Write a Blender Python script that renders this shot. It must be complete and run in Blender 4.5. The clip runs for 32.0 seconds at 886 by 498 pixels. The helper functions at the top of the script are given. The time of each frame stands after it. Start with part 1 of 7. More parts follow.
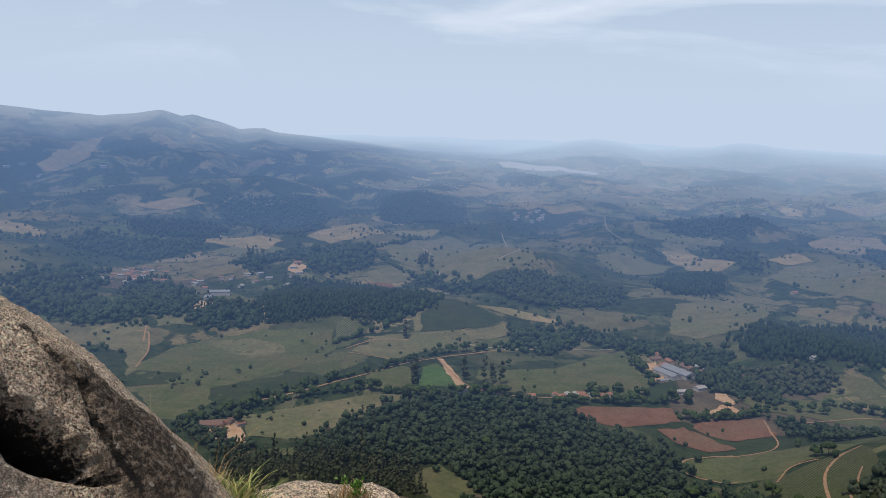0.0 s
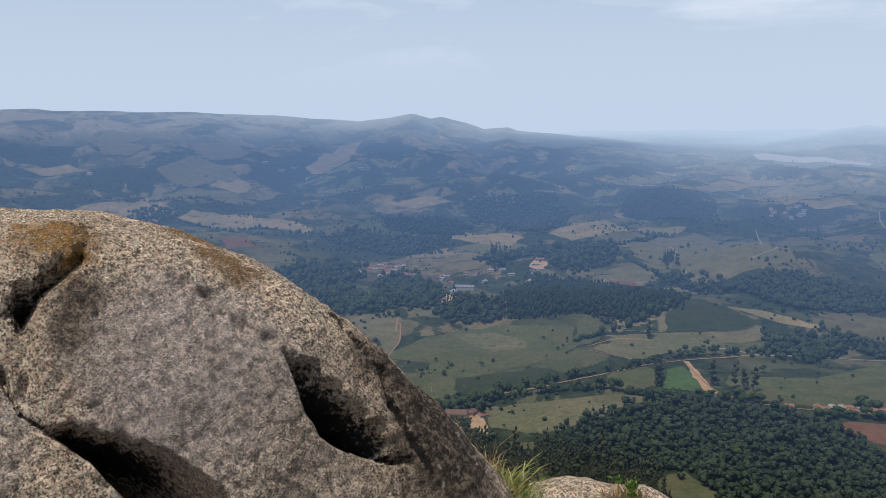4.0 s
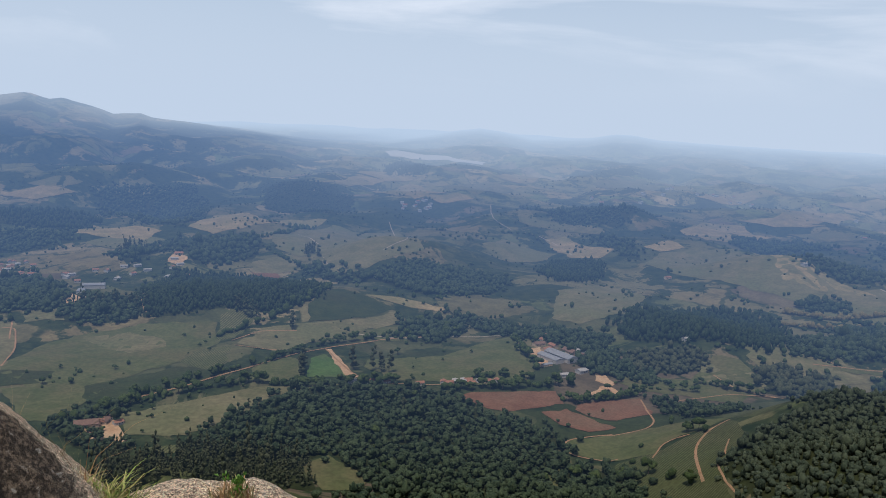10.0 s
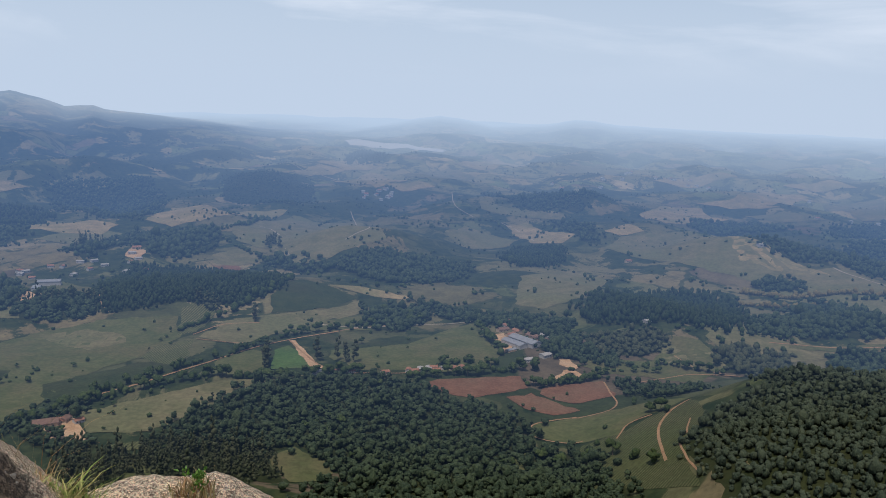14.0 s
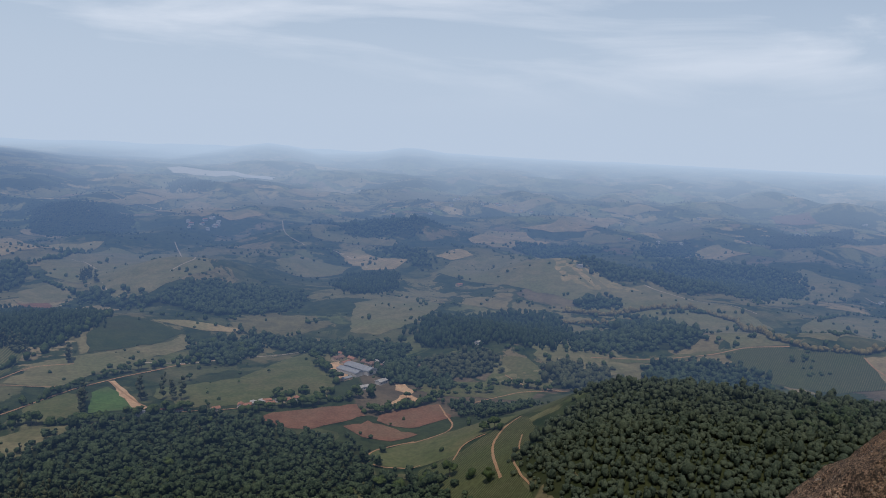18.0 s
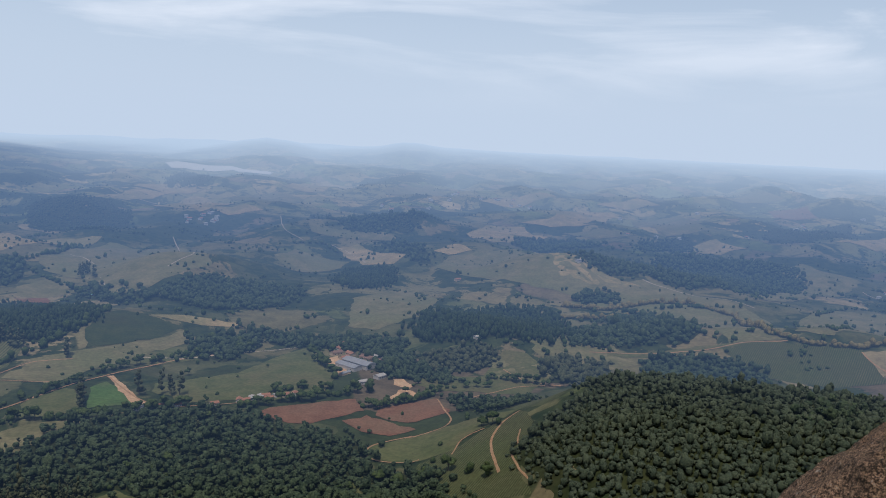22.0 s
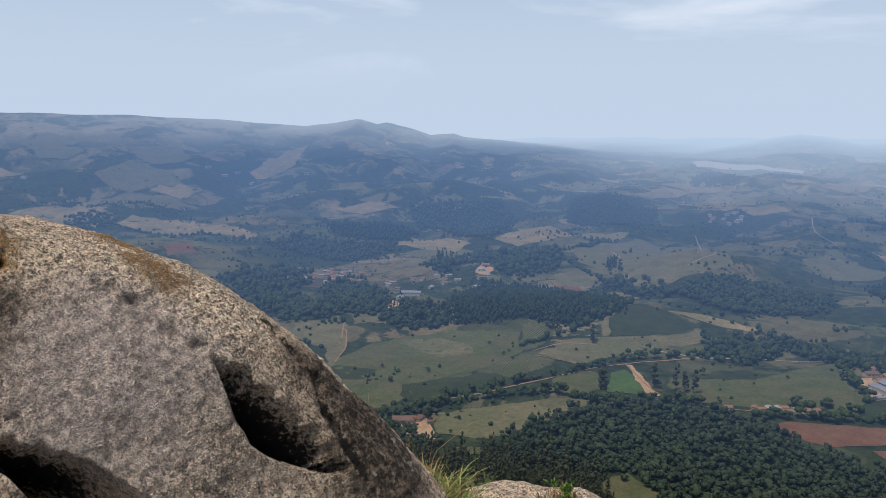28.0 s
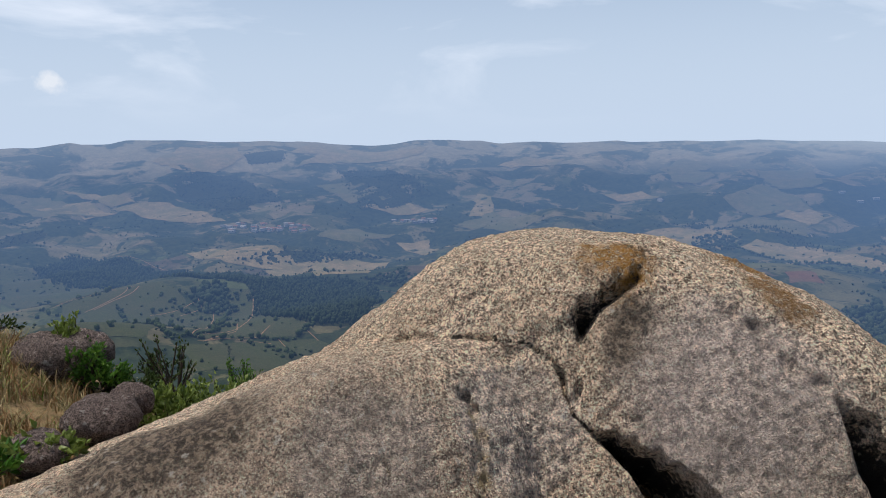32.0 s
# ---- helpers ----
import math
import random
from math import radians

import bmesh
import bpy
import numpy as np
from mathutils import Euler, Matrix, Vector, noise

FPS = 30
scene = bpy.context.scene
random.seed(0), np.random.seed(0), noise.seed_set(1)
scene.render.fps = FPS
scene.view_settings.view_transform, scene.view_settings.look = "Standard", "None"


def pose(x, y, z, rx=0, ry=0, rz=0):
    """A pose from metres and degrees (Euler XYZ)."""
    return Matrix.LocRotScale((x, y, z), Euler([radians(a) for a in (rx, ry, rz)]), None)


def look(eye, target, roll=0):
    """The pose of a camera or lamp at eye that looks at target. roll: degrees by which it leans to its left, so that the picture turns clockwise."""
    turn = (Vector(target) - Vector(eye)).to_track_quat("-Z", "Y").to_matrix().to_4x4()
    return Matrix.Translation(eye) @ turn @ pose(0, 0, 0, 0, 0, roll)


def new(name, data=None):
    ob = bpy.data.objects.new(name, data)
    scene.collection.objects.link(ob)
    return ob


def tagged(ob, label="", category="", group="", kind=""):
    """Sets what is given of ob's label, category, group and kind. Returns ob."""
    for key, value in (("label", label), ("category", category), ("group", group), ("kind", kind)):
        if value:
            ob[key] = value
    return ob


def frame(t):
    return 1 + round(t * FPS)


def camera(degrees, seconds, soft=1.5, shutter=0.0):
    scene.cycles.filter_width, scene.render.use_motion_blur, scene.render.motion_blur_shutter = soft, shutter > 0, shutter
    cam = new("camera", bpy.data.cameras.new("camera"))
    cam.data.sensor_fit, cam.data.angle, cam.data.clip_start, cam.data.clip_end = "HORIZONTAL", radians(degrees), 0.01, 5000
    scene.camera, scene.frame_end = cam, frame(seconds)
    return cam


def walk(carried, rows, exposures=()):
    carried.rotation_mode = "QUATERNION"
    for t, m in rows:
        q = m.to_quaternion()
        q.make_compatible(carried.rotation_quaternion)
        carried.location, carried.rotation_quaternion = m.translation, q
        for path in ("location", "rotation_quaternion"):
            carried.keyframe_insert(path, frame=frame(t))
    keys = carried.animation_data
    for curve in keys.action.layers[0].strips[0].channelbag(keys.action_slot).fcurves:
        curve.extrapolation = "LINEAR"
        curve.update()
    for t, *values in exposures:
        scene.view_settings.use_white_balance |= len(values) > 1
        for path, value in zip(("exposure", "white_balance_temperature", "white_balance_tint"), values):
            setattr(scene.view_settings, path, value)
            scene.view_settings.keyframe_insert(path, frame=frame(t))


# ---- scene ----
# ---- camera and its walk ----
EYE = 1.6  # height of the lens over the rock underfoot
PATH = [  # seconds, place in metres, turn to the left, pitch, lean in degrees
    (0.0, 0.006, 0.289, 0.000, -0.05, -8.89, 2.08),
    (0.5, 0.007, 0.288, 0.001, -2.59, -8.70, 2.11),
    (1.0, 0.006, 0.284, 0.001, -4.33, -8.76, 1.92),
    (1.5, 0.003, 0.278, 0.002, -9.95, -8.29, 2.75),
    (2.0, -0.007, 0.269, 0.003, -9.91, -8.43, 2.71),
    (2.5, -0.027, 0.257, 0.006, -6.56, -8.60, 2.13),
    (3.0, -0.057, 0.237, 0.011, -0.75, -9.09, 1.30),
    (3.5, -0.092, 0.210, 0.017, 8.45, -9.11, 0.27),
    (4.0, -0.158, 0.253, -0.002, 17.34, -9.36, -0.34),
    (4.5, -0.194, 0.246, -0.005, 27.08, -9.54, -0.82),
    (5.0, -0.197, 0.248, -0.006, 30.41, -9.63, -0.69),
    (5.5, -0.165, 0.257, -0.005, 27.21, -9.60, 0.07),
    (6.0, -0.121, 0.270, -0.003, 21.07, -9.45, 0.86),
    (6.5, -0.087, 0.278, -0.001, 15.59, -9.19, 1.09),
    (7.0, -0.062, 0.285, -0.001, 10.65, -8.79, 0.77),
    (7.5, -0.038, 0.289, -0.000, 6.12, -9.27, 1.66),
    (8.0, -0.014, 0.293, -0.000, 0.08, -9.02, 2.33),
    (8.5, 0.005, 0.295, -0.000, -7.19, -8.78, 3.29),
    (9.0, 0.017, 0.295, -0.000, -8.03, -8.77, 3.23),
    (9.5, 0.024, 0.296, -0.000, -8.23, -9.02, 3.03),
    (10.0, 0.029, 0.296, -0.000, -8.20, -9.33, 2.93),
    (10.5, 0.032, 0.297, -0.000, -7.34, -9.78, 2.30),
    (11.0, 0.033, 0.297, -0.000, -6.41, -9.89, 1.66),
    (11.5, 0.034, 0.297, 0.000, -5.81, -9.87, 1.72),
    (12.0, 0.036, 0.297, 0.000, -5.60, -10.09, 1.48),
    (12.5, 0.040, 0.296, 0.000, -6.18, -10.28, 1.57),
    (13.0, 0.044, 0.296, 0.000, -7.89, -10.22, 1.83),
    (13.5, 0.049, 0.295, 0.000, -9.99, -10.06, 2.09),
    (14.0, 0.052, 0.294, 0.000, -10.96, -10.07, 2.18),
    (14.5, 0.056, 0.293, 0.000, -10.95, -10.18, 2.10),
    (15.0, 0.061, 0.292, 0.000, -10.59, -10.18, 1.90),
    (15.5, 0.065, 0.291, 0.000, -10.50, -9.82, 1.66),
    (16.0, 0.071, 0.289, 0.000, -10.83, -9.05, 1.37),
    (16.5, 0.079, 0.286, 0.000, -10.73, -8.87, 1.32),
    (17.0, 0.091, 0.282, 0.001, -13.76, -8.33, 1.57),
    (17.5, 0.106, 0.276, 0.002, -18.80, -8.10, 2.25),
    (18.0, 0.123, 0.270, 0.003, -22.95, -7.65, 2.55),
    (18.5, 0.128, 0.269, 0.001, -24.58, -7.63, 2.76),
    (19.0, 0.133, 0.271, 0.001, -25.88, -7.68, 2.71),
    (19.5, 0.145, 0.266, 0.004, -28.97, -7.34, 2.89),
    (20.0, 0.158, 0.258, 0.007, -37.10, -7.01, 4.08),
    (20.5, 0.151, 0.251, 0.002, -40.64, -6.90, 4.58),
    (21.0, 0.137, 0.264, 0.000, -37.12, -7.08, 4.09),
    (21.5, 0.124, 0.273, -0.004, -28.20, -7.85, 3.19),
    (22.0, 0.113, 0.272, -0.005, -23.08, -8.02, 2.54),
    (22.5, 0.108, 0.275, -0.003, -22.18, -8.13, 2.46),
    (23.0, 0.102, 0.277, -0.002, -22.17, -8.16, 2.73),
    (23.5, 0.094, 0.279, -0.001, -22.07, -8.20, 2.88),
    (24.0, 0.083, 0.280, -0.001, -20.14, -8.26, 2.62),
    (24.5, 0.068, 0.282, -0.000, -17.60, -8.46, 2.35),
    (25.0, 0.049, 0.283, -0.001, -14.46, -8.73, 2.27),
    (25.5, 0.023, 0.282, -0.001, -7.71, -8.99, 1.76),
    (26.0, -0.003, 0.278, -0.002, -2.56, -9.07, 1.33),
    (26.5, -0.037, 0.270, -0.003, 2.04, -8.99, 0.88),
    (27.0, -0.068, 0.265, -0.004, 6.08, -8.87, 0.52),
    (27.5, -0.091, 0.267, -0.005, 9.53, -8.86, 0.32),
    (28.0, -0.111, 0.275, -0.006, 13.45, -8.96, 0.21),
    (28.5, -0.122, 0.275, -0.008, 18.77, -8.65, -0.49),
    (29.0, -0.119, 0.292, -0.006, 30.26, -8.32, -1.50),
    (29.5, -0.116, 0.298, -0.002, 39.69, -7.56, -1.54),
    (30.0, -0.118, 0.301, -0.003, 45.82, -7.47, -1.66),
    (30.5, -0.119, 0.302, -0.003, 49.53, -6.90, -1.52),
    (31.0, -0.120, 0.298, -0.003, 55.61, -6.73, -1.86),
    (31.5, -0.110, 0.272, 0.002, 58.56, -6.62, -1.92),
    (32.0, -0.134, 0.282, -0.003, 56.39, -6.70, -1.55),
]


def view(x, y, z, yaw, pitch, lean):
    a, b = radians(yaw), radians(pitch)
    eye = Vector((x, y, z + EYE))
    ahead = Vector((-math.sin(a) * math.cos(b), math.cos(a) * math.cos(b), math.sin(b)))
    return look(eye, eye + ahead, lean)


cam = camera(58, 32.0, soft=0.95)
walk(cam, [(row[0], view(*row[1:])) for row in PATH], exposures=((0, 0.0), (15.5, -0.03), (18, -0.16), (19.5, -0.05), (21, 0.0), (28, 0.0), (32, 0.06)))

# ---- sky, sun ----
SUN_AZ, SUN_EL = -146.0, 69.0  # compass from +y to the right, height over the horizon
world = bpy.data.worlds.new("sky")
scene.world = world
world.use_nodes = True
wn, wl = world.node_tree.nodes, world.node_tree.links
wn.clear()
sky = wn.new("ShaderNodeTexSky")
sky.sky_type = "NISHITA"
sky.sun_disc = False
sky.sun_elevation = radians(SUN_EL)
sky.sun_rotation = radians(SUN_AZ)
sky.altitude = 900
sky.air_density = 1.0
sky.dust_density = 3.0
sky.ozone_density = 1.5
wc = wn.new("ShaderNodeTexCoord")
wm = wn.new("ShaderNodeMapping")
wm.inputs["Scale"].default_value = (1.6, 2.6, 8.0)
wm.inputs["Rotation"].default_value = (0.12, 0.1, 0.5)
wl.new(wc.outputs["Generated"], wm.inputs["Vector"])
cirrus = wn.new("ShaderNodeTexNoise")
cirrus.inputs["Scale"].default_value = 1.6
cirrus.inputs["Detail"].default_value = 9
cirrus.inputs["Roughness"].default_value = 0.55
cirrus.inputs["Distortion"].default_value = 0.6
wl.new(wm.outputs[0], cirrus.inputs["Vector"])
veil = wn.new("ShaderNodeMapRange")
veil.inputs["From Min"].default_value = 0.49
veil.inputs["From Max"].default_value = 0.70
veil.inputs["To Max"].default_value = 0.7
wl.new(cirrus.outputs["Fac"], veil.inputs["Value"])
# the haze of a dry day whitens the sky close to the horizon
wsep = wn.new("ShaderNodeSeparateXYZ")
wl.new(wc.outputs["Generated"], wsep.inputs[0])
low = wn.new("ShaderNodeMapRange")
low.interpolation_type = "SMOOTHERSTEP"
low.inputs["From Min"].default_value = -0.03
low.inputs["From Max"].default_value = 0.42
low.inputs["To Min"].default_value = 1.0
low.inputs["To Max"].default_value = 0.25
wl.new(wsep.outputs["Z"], low.inputs["Value"])
hazed = wn.new("ShaderNodeMixRGB")
hazed.inputs["Color2"].default_value = (5.0, 6.0, 7.5, 1)
wl.new(low.outputs[0], hazed.inputs["Fac"])
wl.new(sky.outputs[0], hazed.inputs["Color1"])
clouded = wn.new("ShaderNodeMixRGB")
clouded.inputs["Color2"].default_value = (7.5, 8.1, 9.2, 1)
clear = wn.new("ShaderNodeMapRange")  # the veil thins out in the haze
clear.interpolation_type = "SMOOTHSTEP"
clear.inputs["From Min"].default_value = 0.02
clear.inputs["From Max"].default_value = 0.14
wl.new(wsep.outputs["Z"], clear.inputs["Value"])
thin = wn.new("ShaderNodeMath")
thin.operation = "MULTIPLY"
wl.new(veil.outputs[0], thin.inputs[0])
wl.new(clear.outputs[0], thin.inputs[1])
wl.new(thin.outputs[0], clouded.inputs["Fac"])
wl.new(hazed.outputs[0], clouded.inputs["Color1"])
# one small white cloud low over the left-hand ridge
puff = wn.new("ShaderNodeVectorMath")
puff.operation = "DISTANCE"
wl.new(wc.outputs["Generated"], puff.inputs[0])
puff.inputs[1].default_value = (-0.986, 0.141, 0.090)
ragged = wn.new("ShaderNodeTexNoise")
ragged.inputs["Scale"].default_value = 60
ragged.inputs["Detail"].default_value = 5
wl.new(wc.outputs["Generated"], ragged.inputs["Vector"])
swell_ = wn.new("ShaderNodeMath")
swell_.operation = "MULTIPLY_ADD"
swell_.inputs[1].default_value = -0.030
wl.new(ragged.outputs["Fac"], swell_.inputs[0])
wl.new(puff.outputs["Value"], swell_.inputs[2])
core = wn.new("ShaderNodeMapRange")
core.inputs["From Min"].default_value = 0.0
core.inputs["From Max"].default_value = -0.010
core.inputs["To Max"].default_value = 0.6
wl.new(swell_.outputs[0], core.inputs["Value"])
white = wn.new("ShaderNodeMixRGB")
white.inputs["Color2"].default_value = (8.3, 8.4, 8.7, 1)
wl.new(core.outputs[0], white.inputs["Fac"])
wl.new(clouded.outputs[0], white.inputs["Color1"])
wbg = wn.new("ShaderNodeBackground")
wbg.inputs["Strength"].default_value = 0.108
wl.new(white.outputs[0], wbg.inputs["Color"])
wout = wn.new("ShaderNodeOutputWorld")
wl.new(wbg.outputs[0], wout.inputs["Surface"])

sun = new("sun", bpy.data.lights.new("sun", "SUN"))
sun.data.energy = 3.5
sun.data.angle = radians(0.6)
sun.data.color = (1.0, 0.95, 0.87)
sa, se = radians(SUN_AZ), radians(SUN_EL)
sun_way = Vector((math.sin(sa) * math.cos(se), math.cos(sa) * math.cos(se), math.sin(se)))
sun.matrix_world = look(sun_way * 50, (0, 0, 0))
scene.view_settings.exposure = 0.0

# ---- materials ----
class Nodes:
    """Short hand for building one node material."""

    def __init__(self, name):
        self.mat = bpy.data.materials.new(name)
        self.mat.use_nodes = True
        self.t = self.mat.node_tree
        self.t.nodes.clear()
        self.out = self.t.nodes.new("ShaderNodeOutputMaterial")
        self.geo = self.t.nodes.new("ShaderNodeNewGeometry")

    def put(self, socket, value):
        if isinstance(value, bpy.types.NodeSocket):
            self.t.links.new(value, socket)
        elif isinstance(value, tuple) and len(value) == 3 and socket.type == "RGBA":
            socket.default_value = (*value, 1)
        else:
            socket.default_value = value

    def node(self, kind, **inputs):
        n = self.t.nodes.new(kind)
        for key, value in inputs.items():
            self.put(n.inputs[key.replace("_", " ")], value)
        return n

    def math(self, op, a, b=0.0, clamp=False):
        n = self.t.nodes.new("ShaderNodeMath")
        n.operation = op
        n.use_clamp = clamp
        self.put(n.inputs[0], a)
        self.put(n.inputs[1], b)
        return n.outputs[0]

    def place(self, sx=1.0, sy=1.0, sz=1.0, turn=0.0):
        n = self.node("ShaderNodeMapping", Scale=(sx, sy, sz), Rotation=(0, 0, turn))
        self.put(n.inputs["Vector"], self.geo.outputs["Position"])
        return n.outputs[0]

    def noise(self, scale, detail=4.0, rough=0.55, vector=None, distort=0.0):
        n = self.node("ShaderNodeTexNoise", Scale=scale, Detail=detail, Roughness=rough, Distortion=distort)
        self.put(n.inputs["Vector"], vector or self.geo.outputs["Position"])
        return n.outputs["Fac"]

    def cells(self, scale, vector=None, feature="F1"):
        n = self.node("ShaderNodeTexVoronoi", Scale=scale)
        n.feature = feature
        self.put(n.inputs["Vector"], vector or self.geo.outputs["Position"])
        return n.outputs["Distance"]

    def span(self, value, lo, hi, to_lo=0.0, to_hi=1.0):
        n = self.node("ShaderNodeMapRange", Value=value, From_Min=lo, From_Max=hi, To_Min=to_lo, To_Max=to_hi)
        n.interpolation_type = "SMOOTHSTEP"
        return n.outputs[0]

    def mix(self, fac, a, b, how="MIX"):
        n = self.t.nodes.new("ShaderNodeMixRGB")
        n.blend_type = how
        self.put(n.inputs["Fac"], fac)
        self.put(n.inputs["Color1"], a)
        self.put(n.inputs["Color2"], b)
        return n.outputs[0]

    def bump(self, value, strength, distance, normal=None):
        n = self.node("ShaderNodeBump", Strength=strength, Distance=distance, Height=value)
        if normal:
            self.put(n.inputs["Normal"], normal)
        return n.outputs[0]

    def end(self, color, rough=0.85, normal=None, metal=0.0, spec=0.3, distance=False):
        b = self.node("ShaderNodeBsdfPrincipled", Base_Color=color, Roughness=rough, Metallic=metal, Specular_IOR_Level=spec)
        if normal:
            self.put(b.inputs["Normal"], normal)
        shader = b.outputs[0]
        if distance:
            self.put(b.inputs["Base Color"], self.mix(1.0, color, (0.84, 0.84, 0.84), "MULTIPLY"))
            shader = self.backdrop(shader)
        self.t.links.new(shader, self.out.inputs["Surface"])
        return self.mat

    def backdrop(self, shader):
        """Haze painted as emission: the land glows bluish and pale, the more the farther off it lies."""
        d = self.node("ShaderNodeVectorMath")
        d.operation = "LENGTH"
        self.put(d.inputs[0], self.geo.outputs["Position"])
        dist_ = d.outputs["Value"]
        u = self.math("MAXIMUM", self.math("DIVIDE", self.math("SUBTRACT", dist_, HAZE_FROM), HAZE_LENGTH), 0.0)
        # the painted haze is thicker over the low plain than towards the hills
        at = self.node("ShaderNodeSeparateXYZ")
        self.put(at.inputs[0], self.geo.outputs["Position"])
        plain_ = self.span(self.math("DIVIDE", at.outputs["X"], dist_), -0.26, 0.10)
        clear_ = self.span(self.math("DIVIDE", at.outputs["X"], dist_), -0.4, -0.75)  # less painted haze over the long ridge
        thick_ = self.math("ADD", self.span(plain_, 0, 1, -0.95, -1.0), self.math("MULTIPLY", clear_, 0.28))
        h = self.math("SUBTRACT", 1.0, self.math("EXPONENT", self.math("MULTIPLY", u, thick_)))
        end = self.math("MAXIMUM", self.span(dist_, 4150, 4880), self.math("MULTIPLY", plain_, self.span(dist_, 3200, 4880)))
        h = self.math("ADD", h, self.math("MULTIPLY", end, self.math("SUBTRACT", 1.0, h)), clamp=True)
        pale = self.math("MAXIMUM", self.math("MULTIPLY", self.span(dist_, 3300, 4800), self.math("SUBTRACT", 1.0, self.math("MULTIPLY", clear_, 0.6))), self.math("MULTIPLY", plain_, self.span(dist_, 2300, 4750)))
        air = self.mix(pale, HAZE_NEAR, HAZE_FAR)
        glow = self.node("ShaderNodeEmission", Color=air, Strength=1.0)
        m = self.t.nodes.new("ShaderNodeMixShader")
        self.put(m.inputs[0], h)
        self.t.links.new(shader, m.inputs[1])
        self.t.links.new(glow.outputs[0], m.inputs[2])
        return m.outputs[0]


# the painted haze: where it starts, how fast it thickens, its two colours
HAZE_FROM, HAZE_LENGTH = 660.0, 2380.0
HAZE_NEAR, HAZE_FAR = (0.122, 0.222, 0.435), (0.485, 0.615, 0.80)


def land(name, dark, light, other, grain=0.05, patch=0.006, rows=0.0, row_turn=0.0, row_dark=(0.02, 0.03, 0.012), bright=(0.98, 0.94, 0.88)):
    """Open ground: grass, crops or soil, with tufts, stains and, if asked for, planted rows."""
    n = Nodes(name)
    fine, mid, wide = n.noise(grain * 6, 3), n.noise(grain, 5, 0.6), n.noise(patch, 4, 0.6)
    c = n.mix(n.span(mid, 0.3, 0.7), dark, light)
    c = n.mix(n.math("MULTIPLY", n.span(wide, 0.42, 0.68), 0.8), c, other)
    c = n.mix(0.35, c, n.mix(n.span(fine, 0.3, 0.7), (0.25, 0.25, 0.25), (1, 1, 1)), "MULTIPLY")
    if rows:
        w = n.node("ShaderNodeTexWave", Scale=1.0 / rows, Distortion=0.6, Detail=2.0, Detail_Scale=0.4)
        n.put(w.inputs["Vector"], n.place(0.314, 0.314, 0.0, row_turn))
        c = n.mix(n.math("MULTIPLY", n.math("MULTIPLY", n.span(w.outputs["Fac"], 0.35, 0.7), n.span(mid, 0.30, 0.52)), 0.7), c, row_dark)
    c = n.mix(1.0, c, bright, "MULTIPLY")
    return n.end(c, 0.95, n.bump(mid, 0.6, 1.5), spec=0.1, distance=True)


def leaves(name, dark, light, sun_side, scale=0.5, depth=0.7):
    """A crown of leaves: mottled, sunlit clumps and dark gaps painted in by noise, each tree a little different."""
    n = Nodes(name)
    each = n.geo.outputs["Random Per Island"]
    info = n.node("ShaderNodeObjectInfo").outputs["Random"]
    tint = n.node("ShaderNodeTexVoronoi", Scale=0.15)
    tint.voronoi_dimensions = "2D"
    n.put(tint.inputs["Vector"], n.geo.outputs["Position"])
    pick = n.math("FRACT", n.math("ADD", n.math("ADD", n.math("MULTIPLY", each, 0.25), info), n.math("MULTIPLY", tint.outputs["Color"], 3.0)))
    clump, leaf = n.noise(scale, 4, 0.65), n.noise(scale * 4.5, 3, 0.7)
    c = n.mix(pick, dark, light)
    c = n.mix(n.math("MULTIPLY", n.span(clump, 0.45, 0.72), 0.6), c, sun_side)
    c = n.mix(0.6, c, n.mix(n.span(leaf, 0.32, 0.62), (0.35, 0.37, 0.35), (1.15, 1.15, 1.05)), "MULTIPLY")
    nb = n.bump(clump, 0.9, depth)
    nb = n.bump(leaf, 0.8, depth * 0.35, nb)
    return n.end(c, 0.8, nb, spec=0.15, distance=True)


